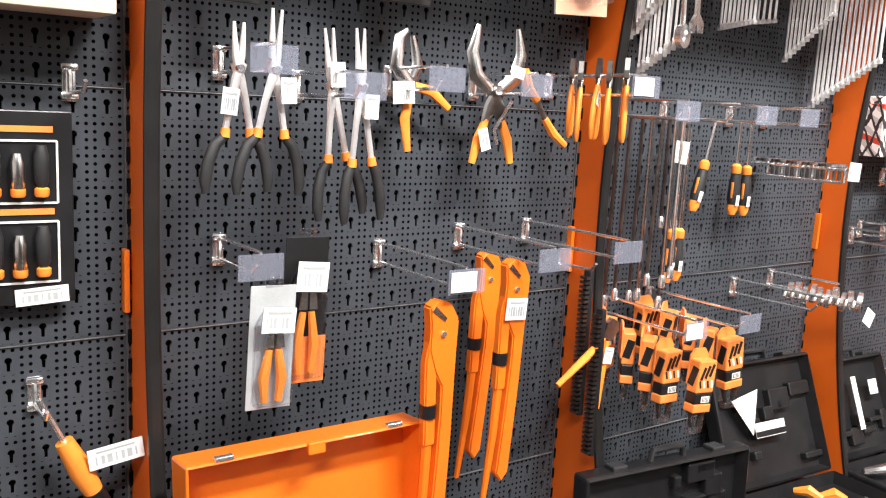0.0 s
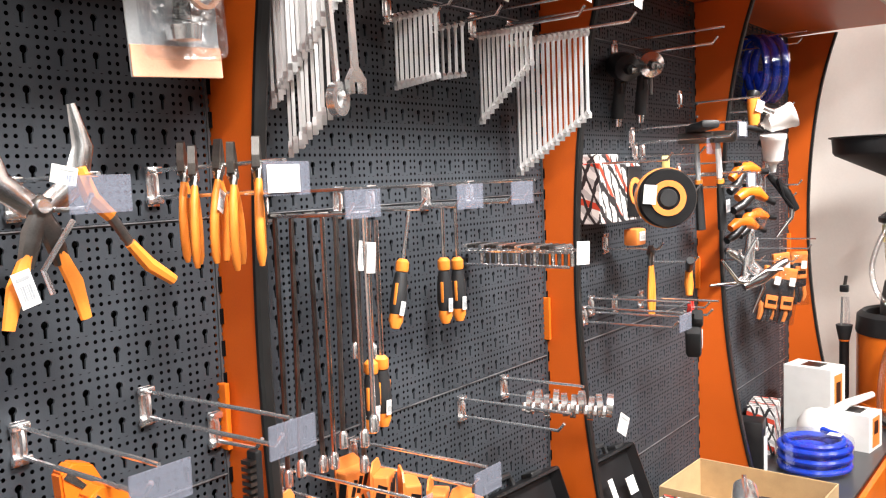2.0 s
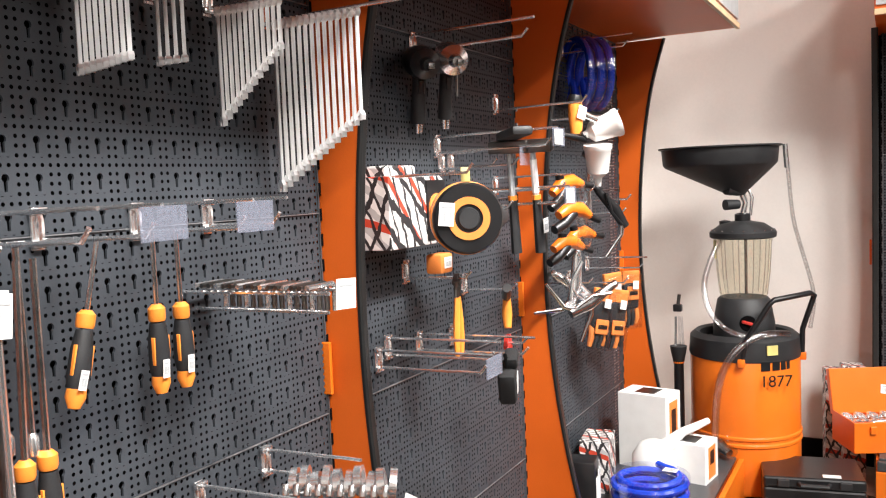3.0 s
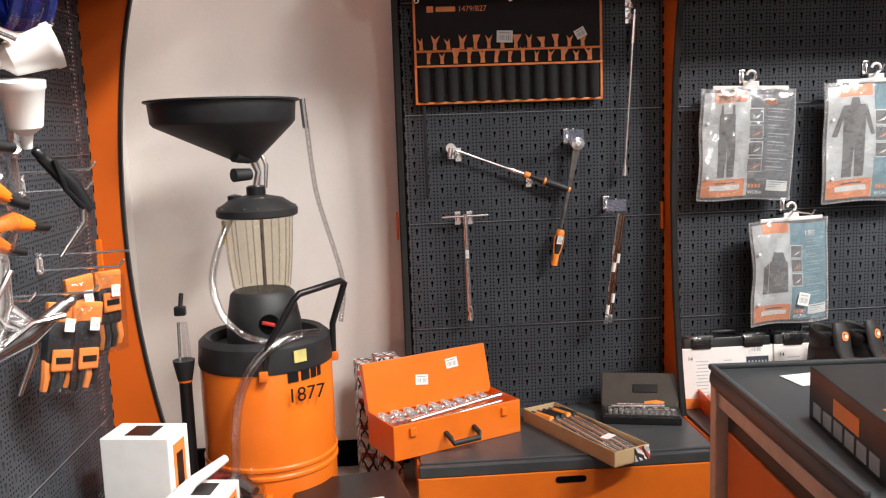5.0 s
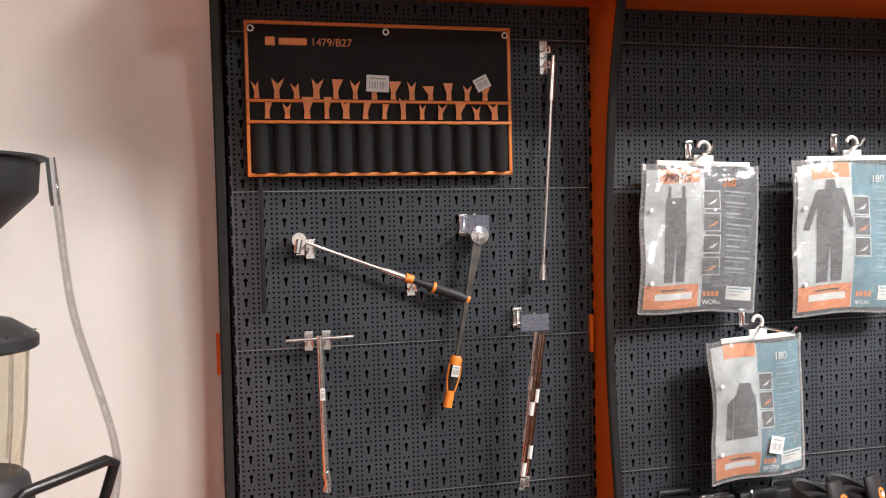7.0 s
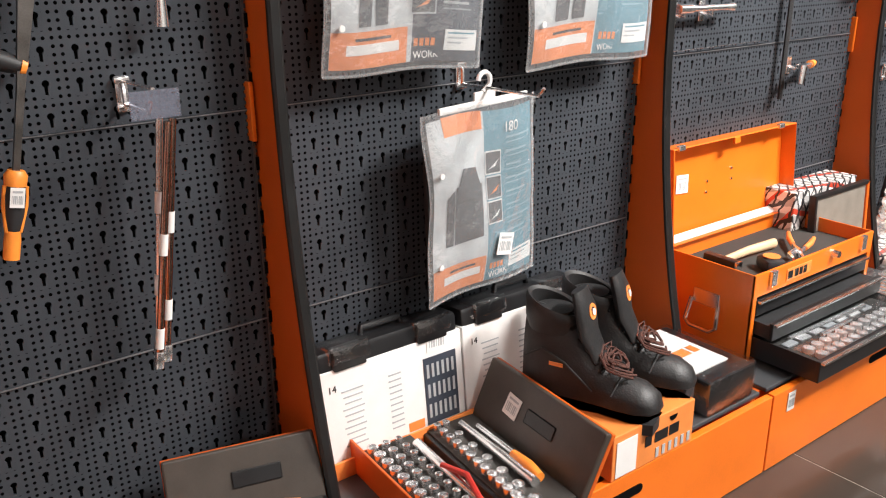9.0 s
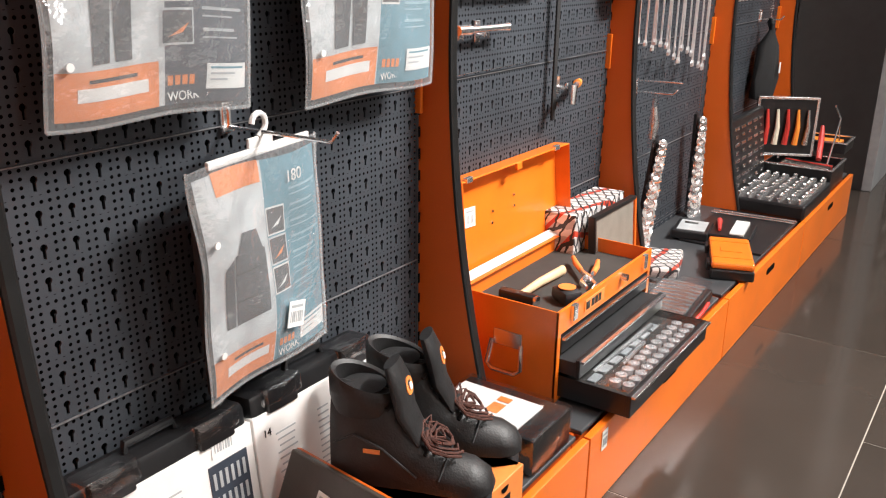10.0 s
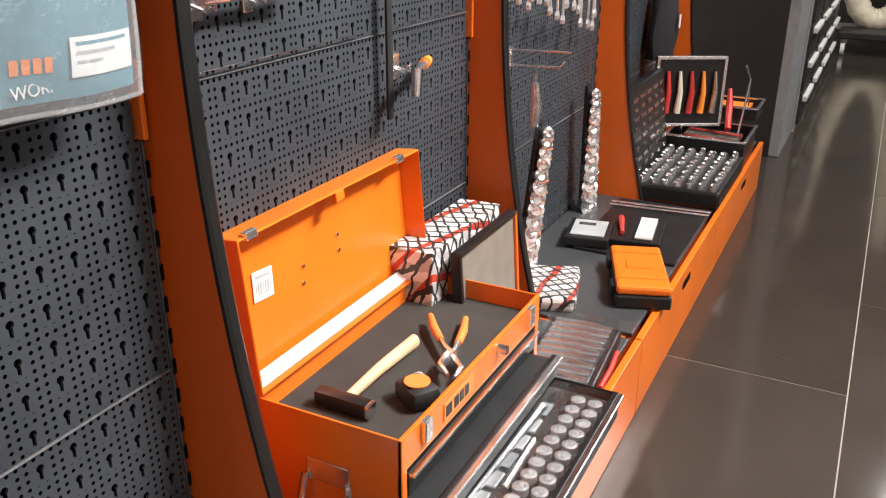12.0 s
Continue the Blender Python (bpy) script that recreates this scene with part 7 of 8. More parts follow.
def boot(at):
    t = thing("safety_boot", at, "black leather lace-up safety boot on a shoe box", "boot", "pair of safety boots")
    # lofted along the foot: (y toe to heel, half width, height)
    rows = [(-0.150, 0.016, 0.032), (-0.138, 0.036, 0.055), (-0.11, 0.048, 0.072), (-0.07, 0.05, 0.078), (-0.03, 0.047, 0.098), (0.01, 0.046, 0.15), (0.04, 0.047, 0.19), (0.09, 0.047, 0.195), (0.125, 0.042, 0.2), (0.142, 0.028, 0.198)]
    bm = B()
    prev = None
    for y, w, h in rows:
        cur = []
        for k in range(13):
            a = math.pi * k / 12
            cur.append(bm.verts.new((w * math.cos(a) * (1.0 if math.sin(a) < 0.7 else 0.92), y, 0.022 + (h - 0.022) * math.sin(a) ** 0.7)))
        if prev:
            for k in range(12):
                bm.faces.new((prev[k], prev[k + 1], cur[k + 1], cur[k]))
        else:
            bm.faces.new(cur)
        prev = cur
    bm.faces.new(prev[::-1])
    bmesh.ops.recalc_face_normals(bm, faces=bm.faces)
    part("upper", bm, LEATHER, t)
    bm = lathe(B(), [(0.043, 0.15), (0.049, 0.178), (0.05, 0.2), (0.046, 0.21), (0.04, 0.206), (0.037, 0.175)], (0, 0, 0), 28)
    for v in bm.verts:
        v.co.z += 0.02 * v.co.y / 0.05 * (v.co.z > 0.19)
        v.co.y = v.co.y * 1.25 + 0.086
    part("collar", bm, LEATHER, t, "padded ankle collar")
    part("tongue", tube(B(), [(0, -0.02, 0.1), (0, 0.01, 0.155), (0, 0.02, 0.205), (0, 0.035, 0.245)], [0.03, 0.038, 0.04, 0.03], 16, 0.42), LEATHER, t)
    part("lining", lathe(B(), [(0.0001, 0.0), (0.036, 0.0), (0.04, 0.006), (0.0001, 0.008)], (0, 0.086, 0.19), 20), FABRIC, t, "dark padded lining")
    for s_ in (-1, 1):
        part("side_seam", tube(B(), [(s_ * 0.047, -0.02, 0.05), (s_ * 0.049, 0.04, 0.1), (s_ * 0.047, 0.09, 0.12), (s_ * 0.036, 0.135, 0.09)], 0.0022, 6), RUBBER, t, "raised side seam")
    part("toe_seam", tube(B(), [(-0.048, -0.06, 0.05), (-0.03, -0.068, 0.075), (0, -0.072, 0.083), (0.03, -0.068, 0.075), (0.048, -0.06, 0.05)], 0.0022, 6), RUBBER, t, "raised toe seam")
    part("badge", lathe(B(), [(0.0001, 0), (0.017, 0), (0.017, 0.003), (0.0001, 0.004)], seg=16, axis="y"), ORANGE_CARD, t, "round orange badge").matrix_basis = pose(0, 0.003, 0.203, -14, 0, 0)
    part("badge_centre", lathe(B(), [(0.0001, 0), (0.007, 0), (0.007, 0.002), (0.0001, 0.002)], seg=12, axis="y"), WHITE, t).matrix_basis = pose(0, 0.0, 0.203, -14, 0, 0)
    sole = [(-0.03, 0.145), (-0.046, 0.1), (-0.04, 0.03), (-0.052, -0.06), (-0.045, -0.12), (-0.02, -0.156), (0.02, -0.156), (0.045, -0.12), (0.052, -0.06), (0.04, 0.03), (0.046, 0.1), (0.03, 0.145)]
    bm = plate(B(), sole, -0.024, 0.0)
    part("sole", bm, RUBBER, t, "thick black rubber sole").matrix_basis = pose(0, 0, 0, -90) @ pose(0, 0, 0, 180) @ Matrix.Diagonal((1, 1, 1, 1))
    for k in range(5):
        y, z = -0.035 + 0.017 * k, 0.098 + 0.02 * k
        part("lace", tube(B(), [(-0.03, y + 0.004, z - 0.012), (0, y - 0.01, z + 0.004), (0.03, y + 0.004, z - 0.012)], 0.0035, 6), FABRIC, t)
    rnd = random.Random(11)
    for k in range(9):
        a0, sx = rnd.random() * 6.28, 0.022 + 0.022 * rnd.random()
        pts = [(0.01 * math.cos(a0), -0.035, 0.108)]
        for q in range(1, 7):
            a1 = a0 + q * 0.75
            pts.append((sx * math.cos(a1), -0.04 + 0.7 * sx * math.sin(a1) - 0.004 * q, 0.118 - 0.004 * q + 0.006 * math.sin(a1 * 2) + 0.35 * sx * math.sin(a1)))
        part("lace_loop", tube(B(), pts, 0.0026, 6), LACE, t, "dark brown and red speckled lace")
    part("side_label", box(B(), (-0.0455, 0.06, 0.09), (0.002, 0.03, 0.008)), ORANGE_CARD, t, "small orange side mark", smooth=False)
    return t


boot(pose(-0.33, -2.47, PLINTH + 0.1, 0, 0, -68))
boot(pose(-0.31, -2.6, PLINTH + 0.1, 0, 0, -62))
t = thing("tool_case_pack", pose(-0.3, -2.83, PLINTH, 0, 0, -90), "black case with white and orange sleeve in film", "tool case")
part("case", box(B(), (0, 0, 0.045), (0.17, 0.26, 0.085), 0.008), BLACK, t)
part("sleeve", box(B(), (-0.02, 0.02, 0.047), (0.135, 0.2, 0.09), 0.002), WHITE, t, "white printed sleeve", smooth=False)
for x, w in ((-0.06, 0.02), (-0.02, 0.04), (0.02, 0.02)):
    part("logo_block", box(B(), (x, 0.0, 0.093), (w, 0.03, 0.001)), ORANGE_CARD, t, "orange printed logo shape", smooth=False)
part("film", box(B(), (0.0, 0.0, 0.048), (0.178, 0.265, 0.095), 0.01), BAG, t)

# ---- third bay of the second wall: the tool chest ----
def tool_chest(at):
    """Local x along the wall, y into it; width 0.56, depth 0.27."""
    t = thing("tool_chest", at, "open orange steel tool chest with black drawers and lid up", "tool chest")
    w, d, h = 0.56, 0.3, 0.235
    part("side", box(B(), (-w / 2 + 0.002, 0, h / 2), (0.004, d, h), 0.001), ORANGE, t, smooth=False)
    part("side", box(B(), (w / 2 - 0.002, 0, h / 2), (0.004, d, h), 0.001), ORANGE, t, smooth=False)
    part("back", box(B(), (0, d / 2 - 0.002, h / 2), (w - 0.008, 0.004, h)), ORANGE, t, smooth=False)
    part("bottom", box(B(), (0, 0, 0.006), (w - 0.008, d - 0.004, 0.008)), ORANGE, t, smooth=False)
    part("front_rail", box(B(), (0, -d / 2 + 0.003, h - 0.03), (w, 0.008, 0.06), 0.002), ORANGE, t, smooth=False)
    for s in (-1, 1):
        part("front_post", box(B(), (s * (w / 2 - 0.008), -d / 2 + 0.003, h / 2 - 0.03), (0.016, 0.006, h - 0.06)), ORANGE, t, smooth=False)
    part("tray_floor", box(B(), (0, 0.0, h - 0.045), (w - 0.012, d - 0.02, 0.01)), FOAM, t, "dark foam tray liner", smooth=False)
    part("tray_divider", box(B(), (0, d / 2 - 0.035, h - 0.02), (w - 0.012, 0.004, 0.045)), ORANGE, t, smooth=False)
    part("piano_hinge", tube(B(), [(-w / 2, d / 2, h), (w / 2, d / 2, h)], 0.004, 8), STEEL, t)
    bm = box(B(), (0, -0.026, 0.13), (w, 0.052, 0.26), 0.003)
    fr = [f for f in bm.faces if f.normal.y < -0.9 and f.calc_area() > 0.08]
    bmesh.ops.inset_region(bm, faces=fr, thickness=0.004)
    for f in fr:
        for v in f.verts:
            v.co.y += 0.046
    l = part("lid", bm, ORANGE, t, smooth=False)
    l.matrix_basis = pose(0, d / 2, h, -5)
    part("lid_lip", box(B(), (0, -0.03, 0.012), (w - 0.02, 0.026, 0.003), 0, Matrix.Rotation(0.5, 4, "X")), WHITE_PLASTIC, l, "pale reflective inner lip", smooth=False)
    for x in (-0.25, 0.2):
        part("lid_catch", box(B(), (x, -0.05, 0.26), (0.026, 0.012, 0.014), 0.002), CHROME, l, smooth=False)
    part("lid_tab", box(B(), (-0.01, -0.05, 0.248), (0.026, 0.008, 0.018), 0.002), ORANGE, l, smooth=False)
    for x, z in ((0.03, 0.16), (0.03, 0.13), (-0.08, 0.14), (-0.085, 0.11)):
        part("rivet", lathe(B(), [(0.0001, -0.002), (0.004, -0.002), (0.004, 0.0)], (x, -0.007, z), 8, "y"), STEEL, l)
    sticker(l, (-0.19, -0.0085, 0.15), 0.05, 0.05, 4)
    for x in (-0.21, 0.22):
        part("latch", box(B(), (x, -d / 2 - 0.005, h - 0.02), (0.022, 0.012, 0.04), 0.002), CHROME, t, smooth=False)
    part("lock", lathe(B(), [(0.0001, -0.02), (0.009, -0.02), (0.01, 0.0)], (0.07, -d / 2, h - 0.018), 14, "y"), STEEL, t)
    part("name_plate", box(B(), (-0.09, -d / 2 - 0.002, h - 0.03), (0.11, 0.002, 0.032), 0.0006), ORANGE_CARD, t, "orange printed name plate", smooth=False)
    for dx, ww in ((-0.04, 0.02), (-0.012, 0.016), (0.008, 0.014), (0.027, 0.014)):
        part("logo_block", box(B(), (-0.09 + dx, -d / 2 - 0.0035, h - 0.03), (ww, 0.001, 0.02)), BLACK, t, smooth=False)
    part("drawer_housing", box(B(), (0, 0.01, 0.088), (w - 0.02, d - 0.035, 0.152)), BLACK, t, "black drawer housing", smooth=False)
    z = 0.168
    for k, (hh, out) in enumerate(((0.046, 0.0), (0.05, 0.05), (0.06, 0.18))):
        z0 = z - hh
        dr = part("drawer", box(B(), (0, -d / 2 + 0.004 - out, z0 + hh / 2), (w - 0.036, 0.012, hh - 0.004), 0.002), BLACK, t, "black drawer front", smooth=False)
        part("drawer_handle", box(B(), (0, -d / 2 - 0.006 - out, z0 + hh - 0.006), (w - 0.04, 0.012, 0.006), 0.001), STEEL, dr, "bright drawer rail", smooth=False)
        if 0 < out < 0.1:
            part("drawer_tray", box(B(), (0, -d / 2 - out / 2 + 0.014, z0 + hh / 2 - 0.004), (w - 0.044, out + 0.02, hh - 0.014), 0.001), RUBBER, dr, smooth=False)
        if out > 0.1:
            part("drawer_tray", box(B(), (0, -d / 2 - out / 2 + 0.01, z0 + 0.006), (w - 0.04, out + 0.02, 0.008)), BLACK, dr, smooth=False)
            for s in (-1, 1):
                part("drawer_side", box(B(), (s * (w / 2 - 0.02), -d / 2 - out / 2 + 0.01, z0 + hh / 2), (0.003, out + 0.02, hh - 0.006)), BLACK, dr, smooth=False)
            part("tool_insert", box(B(), (0.0, -d / 2 - out / 2 + 0.005, z0 + 0.026), (w - 0.06, out - 0.01, 0.03), 0.003), FOAM, dr, smooth=False)
            for i in range(12):
                for j in range(2):
                    part("socket", lathe(B(), [(0.0001, 0), (0.014, 0.0), (0.0145, 0.014), (0.009, 0.015), (0.008, 0.005)], (-0.2 + 0.037 * i, -d / 2 - out + 0.03 + 0.034 * j, z0 + 0.04), 12), SATIN, dr)
            part("ratchet_bar", tube(B(), [(-0.18, -d / 2 - 0.05, z0 + 0.047), (0.16, -d / 2 - 0.06, z0 + 0.047)], [0.006, 0.01], 8), CHROME, dr)
            part("ratchet_bar", tube(B(), [(-0.1, -d / 2 - 0.09, z0 + 0.047), (0.05, -d / 2 - 0.085, z0 + 0.047)], 0.007, 8), CHROME, dr)
            for i in range(7):
                part("bit_row", box(B(), (-0.2 + 0.06 * i, -d / 2 - out + 0.115, z0 + 0.043), (0.045, 0.022, 0.006), 0.002), SATIN if i % 3 else GREY_CARD, dr, smooth=False)
            part("clear_cover", box(B(), (0, -d / 2 - out / 2, z0 + 0.058), (w - 0.06, out - 0.015, 0.002)), BAG, dr, "clear plastic tray cover", smooth=False)
        z = z0
    for s in (-1, 1):
        part("handle_plate", box(B(), (s * (w / 2 + 0.002), -0.02, 0.136), (0.005, 0.078, 0.04), 0.0015), STEEL, t, smooth=False)
        part("carry_handle", tube(B(), [(s * (w / 2 + 0.008), -0.06, 0.13), (s * (w / 2 + 0.02), -0.066, 0.07), (s * (w / 2 + 0.022), -0.05, 0.058), (s * (w / 2 + 0.022), 0.01, 0.058), (s * (w / 2 + 0.02), 0.026, 0.07), (s * (w / 2 + 0.008), 0.02, 0.13)], 0.006, 8), STEEL, t, "steel drop handle")
    return t


tool_chest(pose(-0.172, -3.325, PLINTH, 0, 0, -90))
CZ = PLINTH + 0.235 - 0.04
t = thing("hammer", pose(-0.235, -3.2, CZ + 0.014, 0, 0, -55), "hammer with pale wooden handle lying in the tool chest", "hammer")
part("handle", tube(B(), [(0.0, 0, 0), (0.1, 0, 0.004), (0.22, 0, 0)], [0.01, 0.012, 0.014], 12, 0.8), WOOD, t)
part("head", box(B(), (-0.012, 0, 0), (0.026, 0.1, 0.026), 0.004), BLACK, t)
part("face", box(B(), (-0.012, -0.05, 0), (0.024, 0.012, 0.024), 0.003), STEEL, t)
t.matrix_basis = pose(-0.168, -3.14, CZ + 0.016, 0, 0, -91)
t = thing("tape_measure", pose(-0.262, -3.205, CZ + 0.001, 0, 0, -30), "black and orange tape measure lying in the tool chest", "tape measure")
part("case", box(B(), (0, 0, 0.018), (0.07, 0.055, 0.036), 0.012), RUBBER, t)
part("disc", lathe(B(), [(0.0001, 0.037), (0.022, 0.037), (0.022, 0.039), (0.0001, 0.039)], seg=20), ORANGE_CARD, t, "orange printed disc")
part("end", box(B(), (0.03, -0.02, 0.016), (0.02, 0.022, 0.028), 0.005), GREY_CARD, t)
t = thing("pump_pliers", pose(-0.255, -3.34, CZ + 0.014, 0, 0, -62), "bright water pump pliers with slim orange grips in the tool chest", "pliers")
for s_, z in ((-1, 0.0), (1, 0.007)):
    part("jaw", tube(B(), [(-0.01, s_ * 0.006, z), (-0.045, s_ * 0.018, z), (-0.075, s_ * 0.006, z)], [0.012, 0.011, 0.006], 8, 0.6), CHROME, t)
    part("shank", tube(B(), [(-0.012, -s_ * 0.006, z), (0.02, s_ * 0.008, z), (0.06, s_ * 0.018, z)], [0.012, 0.009, 0.007], 8, 0.6), CHROME, t)
    part("grip", tube(B(), [(0.05, s_ * 0.016, z), (0.1, s_ * 0.028, z), (0.15, s_ * 0.034, z)], [0.0075, 0.0085, 0.006], 10), ORANGE_CARD, t)

for k, (z, L) in enumerate(((1.24, 0.42), (1.148, 0.41), (1.053, 0.22))):
    t = thing("extension_bar", on_b(-3.03 - L / 2, z, 0.04, 1), "chrome extension bar held flat in clips", "extension bar", "horizontal extension bars")
    part("shaft", tube(B(), [(-L / 2, 0, 0), (L / 2, 0, 0)], 0.0085, 12), CHROME, t)
    part("end", tube(B(), [(-L / 2, 0, 0), (-L / 2 + 0.05, 0, 0)], 0.0125, 12), CHROME, t)
    part("end", tube(B(), [(L / 2 - 0.03, 0, 0), (L / 2, 0, 0)], [0.0085, 0.011], 12), CHROME, t)
    clip(on_b(-3.06, z - 0.01)), clip(on_b(-3.03 - L + 0.08, z - 0.01))
t = thing("ratchet", on_b(-3.6, 0.875, 0.06, 4, 20), "small chrome ratchet with orange end on a clip", "ratchet")
part("shaft", tube(B(), [(-0.05, 0, -0.006), (0.06, 0, 0.0)], 0.008, 10), CHROME, t)
part("head", tube(B(), [(-0.05, 0, 0), (-0.06, 0, -0.05)], [0.012, 0.009], 10), STEEL, t)
part("end", tube(B(), [(0.05, 0, 0), (0.1, 0, 0.002)], [0.012, 0.009], 10), GRIP, t)
clip(on_b(-3.6, 0.87))
t = thing("canvas_belt", on_b(-3.54, 1.15, 0.025, 0), "thin dark strap hanging on the pegboard", "strap")
part("strap", box(B(), (0, 0, -0.12), (0.02, 0.006, 0.5), 0.002), FABRIC, t)
t = thing("price_rail", on_b(-3.02, 0.93, 0.008), "thin bright strip for the highlight of a panel joint, with a white plastic end tab", "price rail")
# thin steel strip stands in for the joint's highlight; the end tab is plastic
part("rail", box(B(), (0.22, -0.002, 0.02), (0.45, 0.003, 0.0015), 0.0004), STEEL, t, smooth=False)
part("end", box(B(), (0.004, -0.004, -0.008), (0.008, 0.008, 0.05), 0.001), WHITE_PLASTIC, t, smooth=False)

solo("striped_box", box(B(), (0, 0, 0.155), (0.1, 0.34, 0.31), 0.003), STRIPES, pose(-0.07, -3.7, PLINTH, 0, 0, 0), "carton printed with black and red slanted lines", "cardboard box", smooth=False)
t = thing("framed_case", pose(-0.17, -3.72, PLINTH, 0, 0, -90) @ pose(0, 0, 0, -4), "grey steel case lid with dark frame standing upright", "tool case")
part("panel", box(B(), (0, 0, 0.15), (0.28, 0.014, 0.28), 0.002), surface("warm_grey_steel", (0.22, 0.2, 0.17), 0.4), t, smooth=False)
for c, s in (((0, -0.002, 0.297), (0.3, 0.022, 0.012)), ((0, -0.002, 0.006), (0.3, 0.022, 0.012)), ((-0.146, -0.002, 0.15), (0.012, 0.022, 0.3)), ((0.146, -0.002, 0.15), (0.012, 0.022, 0.3))):
    part("frame", box(B(), c, s, 0.002), RIB if c[0] > 0.1 else TRIM, t, smooth=False)
part("logo_block", box(B(), (0.03, -0.008, 0.07), (0.08, 0.002, 0.03), 0.002), BLACK, t, smooth=False)


def socket_tray(at, w, d, n, label):
    t = thing("socket_tray", at, label, "socket set")
    part("tray", box(B(), (0, 0, 0.018), (w, d, 0.036), 0.005), BLACK, t, smooth=False)
    for k in range(n):
        y = -d / 2 + 0.03 + (d - 0.06) * k / (n - 1)
        part("long_socket", tube(B(), [(-w * 0.4, y, 0.042), (-w * 0.1, y, 0.044), (w * 0.38, y, 0.042)], [0.009, 0.0118, 0.0118], 12), CHROME, t)
    part("clear_cover", box(B(), (0, 0, 0.05), (w - 0.01, d - 0.01, 0.03), 0.004), BAG, t, "clear moulded cover")
    part("latch", tube(B(), [(-w / 2 - 0.008, -d * 0.25, 0.02), (-w / 2 - 0.012, 0, 0.022), (-w / 2 - 0.008, d * 0.25, 0.02)], 0.006, 8), RED, t)
    return t


socket_tray(pose(-0.345, -3.74, PLINTH, 0, 0, 4), 0.17, 0.33, 10, "tray of long chrome sockets under a clear cover")
t = thing("bagged_part", pose(-0.25, -3.68, PLINTH, 0, 0, 20), "beige tool in a clear bag on the base unit", "packaging")
part("tool", tube(B(), [(-0.03, -0.1, 0.02), (0, 0, 0.03), (0.02, 0.1, 0.02)], [0.012, 0.018, 0.012], 10), CREAM, t)
part("bag", tube(B(), [(-0.03, -0.12, 0.024), (0, 0, 0.034), (0.02, 0.12, 0.024)], [0.03, 0.034, 0.026], 9, 0.7), BAG, t)
sticker(bpy.data.objects["base_drawer.007"], (-0.42, -0.4605, 0.17), 0.03, 0.05, 0)

# ---- fourth bay: socket strips, spanners, small sets ----
def socket_strip(at, n, label):
    t = thing("socket_strip", at, label, "socket strip", "hanging socket strips")
    part("rail", box(B(), (0, 0.012, -0.205), (0.03, 0.012, 0.43), 0.003), BLACK, t, smooth=False)
    for k in range(n):
        f = k / (n - 1)
        r, z = 0.015 + 0.014 * f, -0.012 - 0.385 * f ** 1.1
        for s in (-1, 1):
            o = part("socket", lathe(B(), [(0.0001, -0.026), (r, -0.026), (r * 1.02, 0.0), (r * 0.65, 0.002), (r * 0.6, -0.01)], seg=12), CHROME, t)
            o.matrix_basis = pose(s * r * 0.7, -0.02, z - (0.012 if s > 0 else 0), 72 + 10 * math.sin(k * 2.3), 0, 48 * s + 8 * math.sin(k * 1.7))
    return t


socket_strip(pose(-0.1, -4.19, PLINTH + 0.42, 0, 0, -90) @ pose(0, 0, 0, 6), 13, "graded chrome sockets on a black hanging strip")
socket_strip(pose(-0.065, -4.7, PLINTH + 0.42, 0, 0, -90) @ pose(0, 0, 0, 2, -8), 13, "graded chrome sockets on a leaning black strip")
hook(on_b(-4.17, 0.79), 0.14, True, "")
t = thing("bagged_part", on_b(-4.17, 0.76, 0.08), "chrome adaptor in a clear bag hanging on a hook", "packaging")
part("tool", tube(B(), [(0, 0, -0.02), (0.006, 0, -0.08), (0, 0, -0.13)], [0.01, 0.018, 0.012], 10), CHROME, t)
part("bag", tube(B(), [(0, 0, 0.02), (0.006, 0, -0.08), (0, 0, -0.16)], [0.014, 0.03, 0.02], 9, 0.6), BAG, t)
for k in range(16):
    f = k / 15
    ob = spanner(on_b(-4.05 - 0.66 * f, 1.13, 0.05 + 0.01 * (k % 3), 4 * math.sin(k * 2.3), 8), 0.17 + 0.13 * f + 0.02 * math.sin(k * 3), 0.012 + 0.004 * f, "chrome spanner in a row hung along a rail", "spanners along a rail", SATIN)
t = thing("spanner_rail", on_b(-4.4, 1.14, 0.0), "long wire rail carrying spanners", "display hook")
part("rail", tube(B(), [(-0.36, -0.05, 0), (0.36, -0.06, 0)], 0.004, 8), CHROME, t)
for x in (-0.35, 0.0, 0.35):
    part("arm", tube(B(), [(x, 0, 0), (x, -0.055, 0)], 0.004, 8), CHROME, t)
t = thing("hanging_bag", on_b(-3.9, 1.28, 0.06), "olive cloth pouch hanging at the side panel", "pouch")
part("cloth", lathe(B(), [(0.02, -0.18), (0.06, -0.14), (0.065, -0.03), (0.03, 0.02), (0.0001, 0.03)], seg=14), surface("olive_cloth", (0.16, 0.15, 0.09), 0.9), t)
solo("rubber_mat", box(B(), (0, 0, 0.004), (0.3, 0.5, 0.008), 0.002), BLACK, pose(-0.28, -4.66, PLINTH + 0.003), "thin black rubber mat on the base unit", "mat", smooth=False)
for k in range(2):
    solo("flex_rod", tube(B(), [(-0.16, 0, 0), (0.16, 0, 0)], 0.0045, 8), CHROME, pose(-0.28, -4.86 + 0.03 * k, PLINTH + 0.017, 0, 0, 6), "slim chrome rod lying on the mat", "rod", "chrome rods")


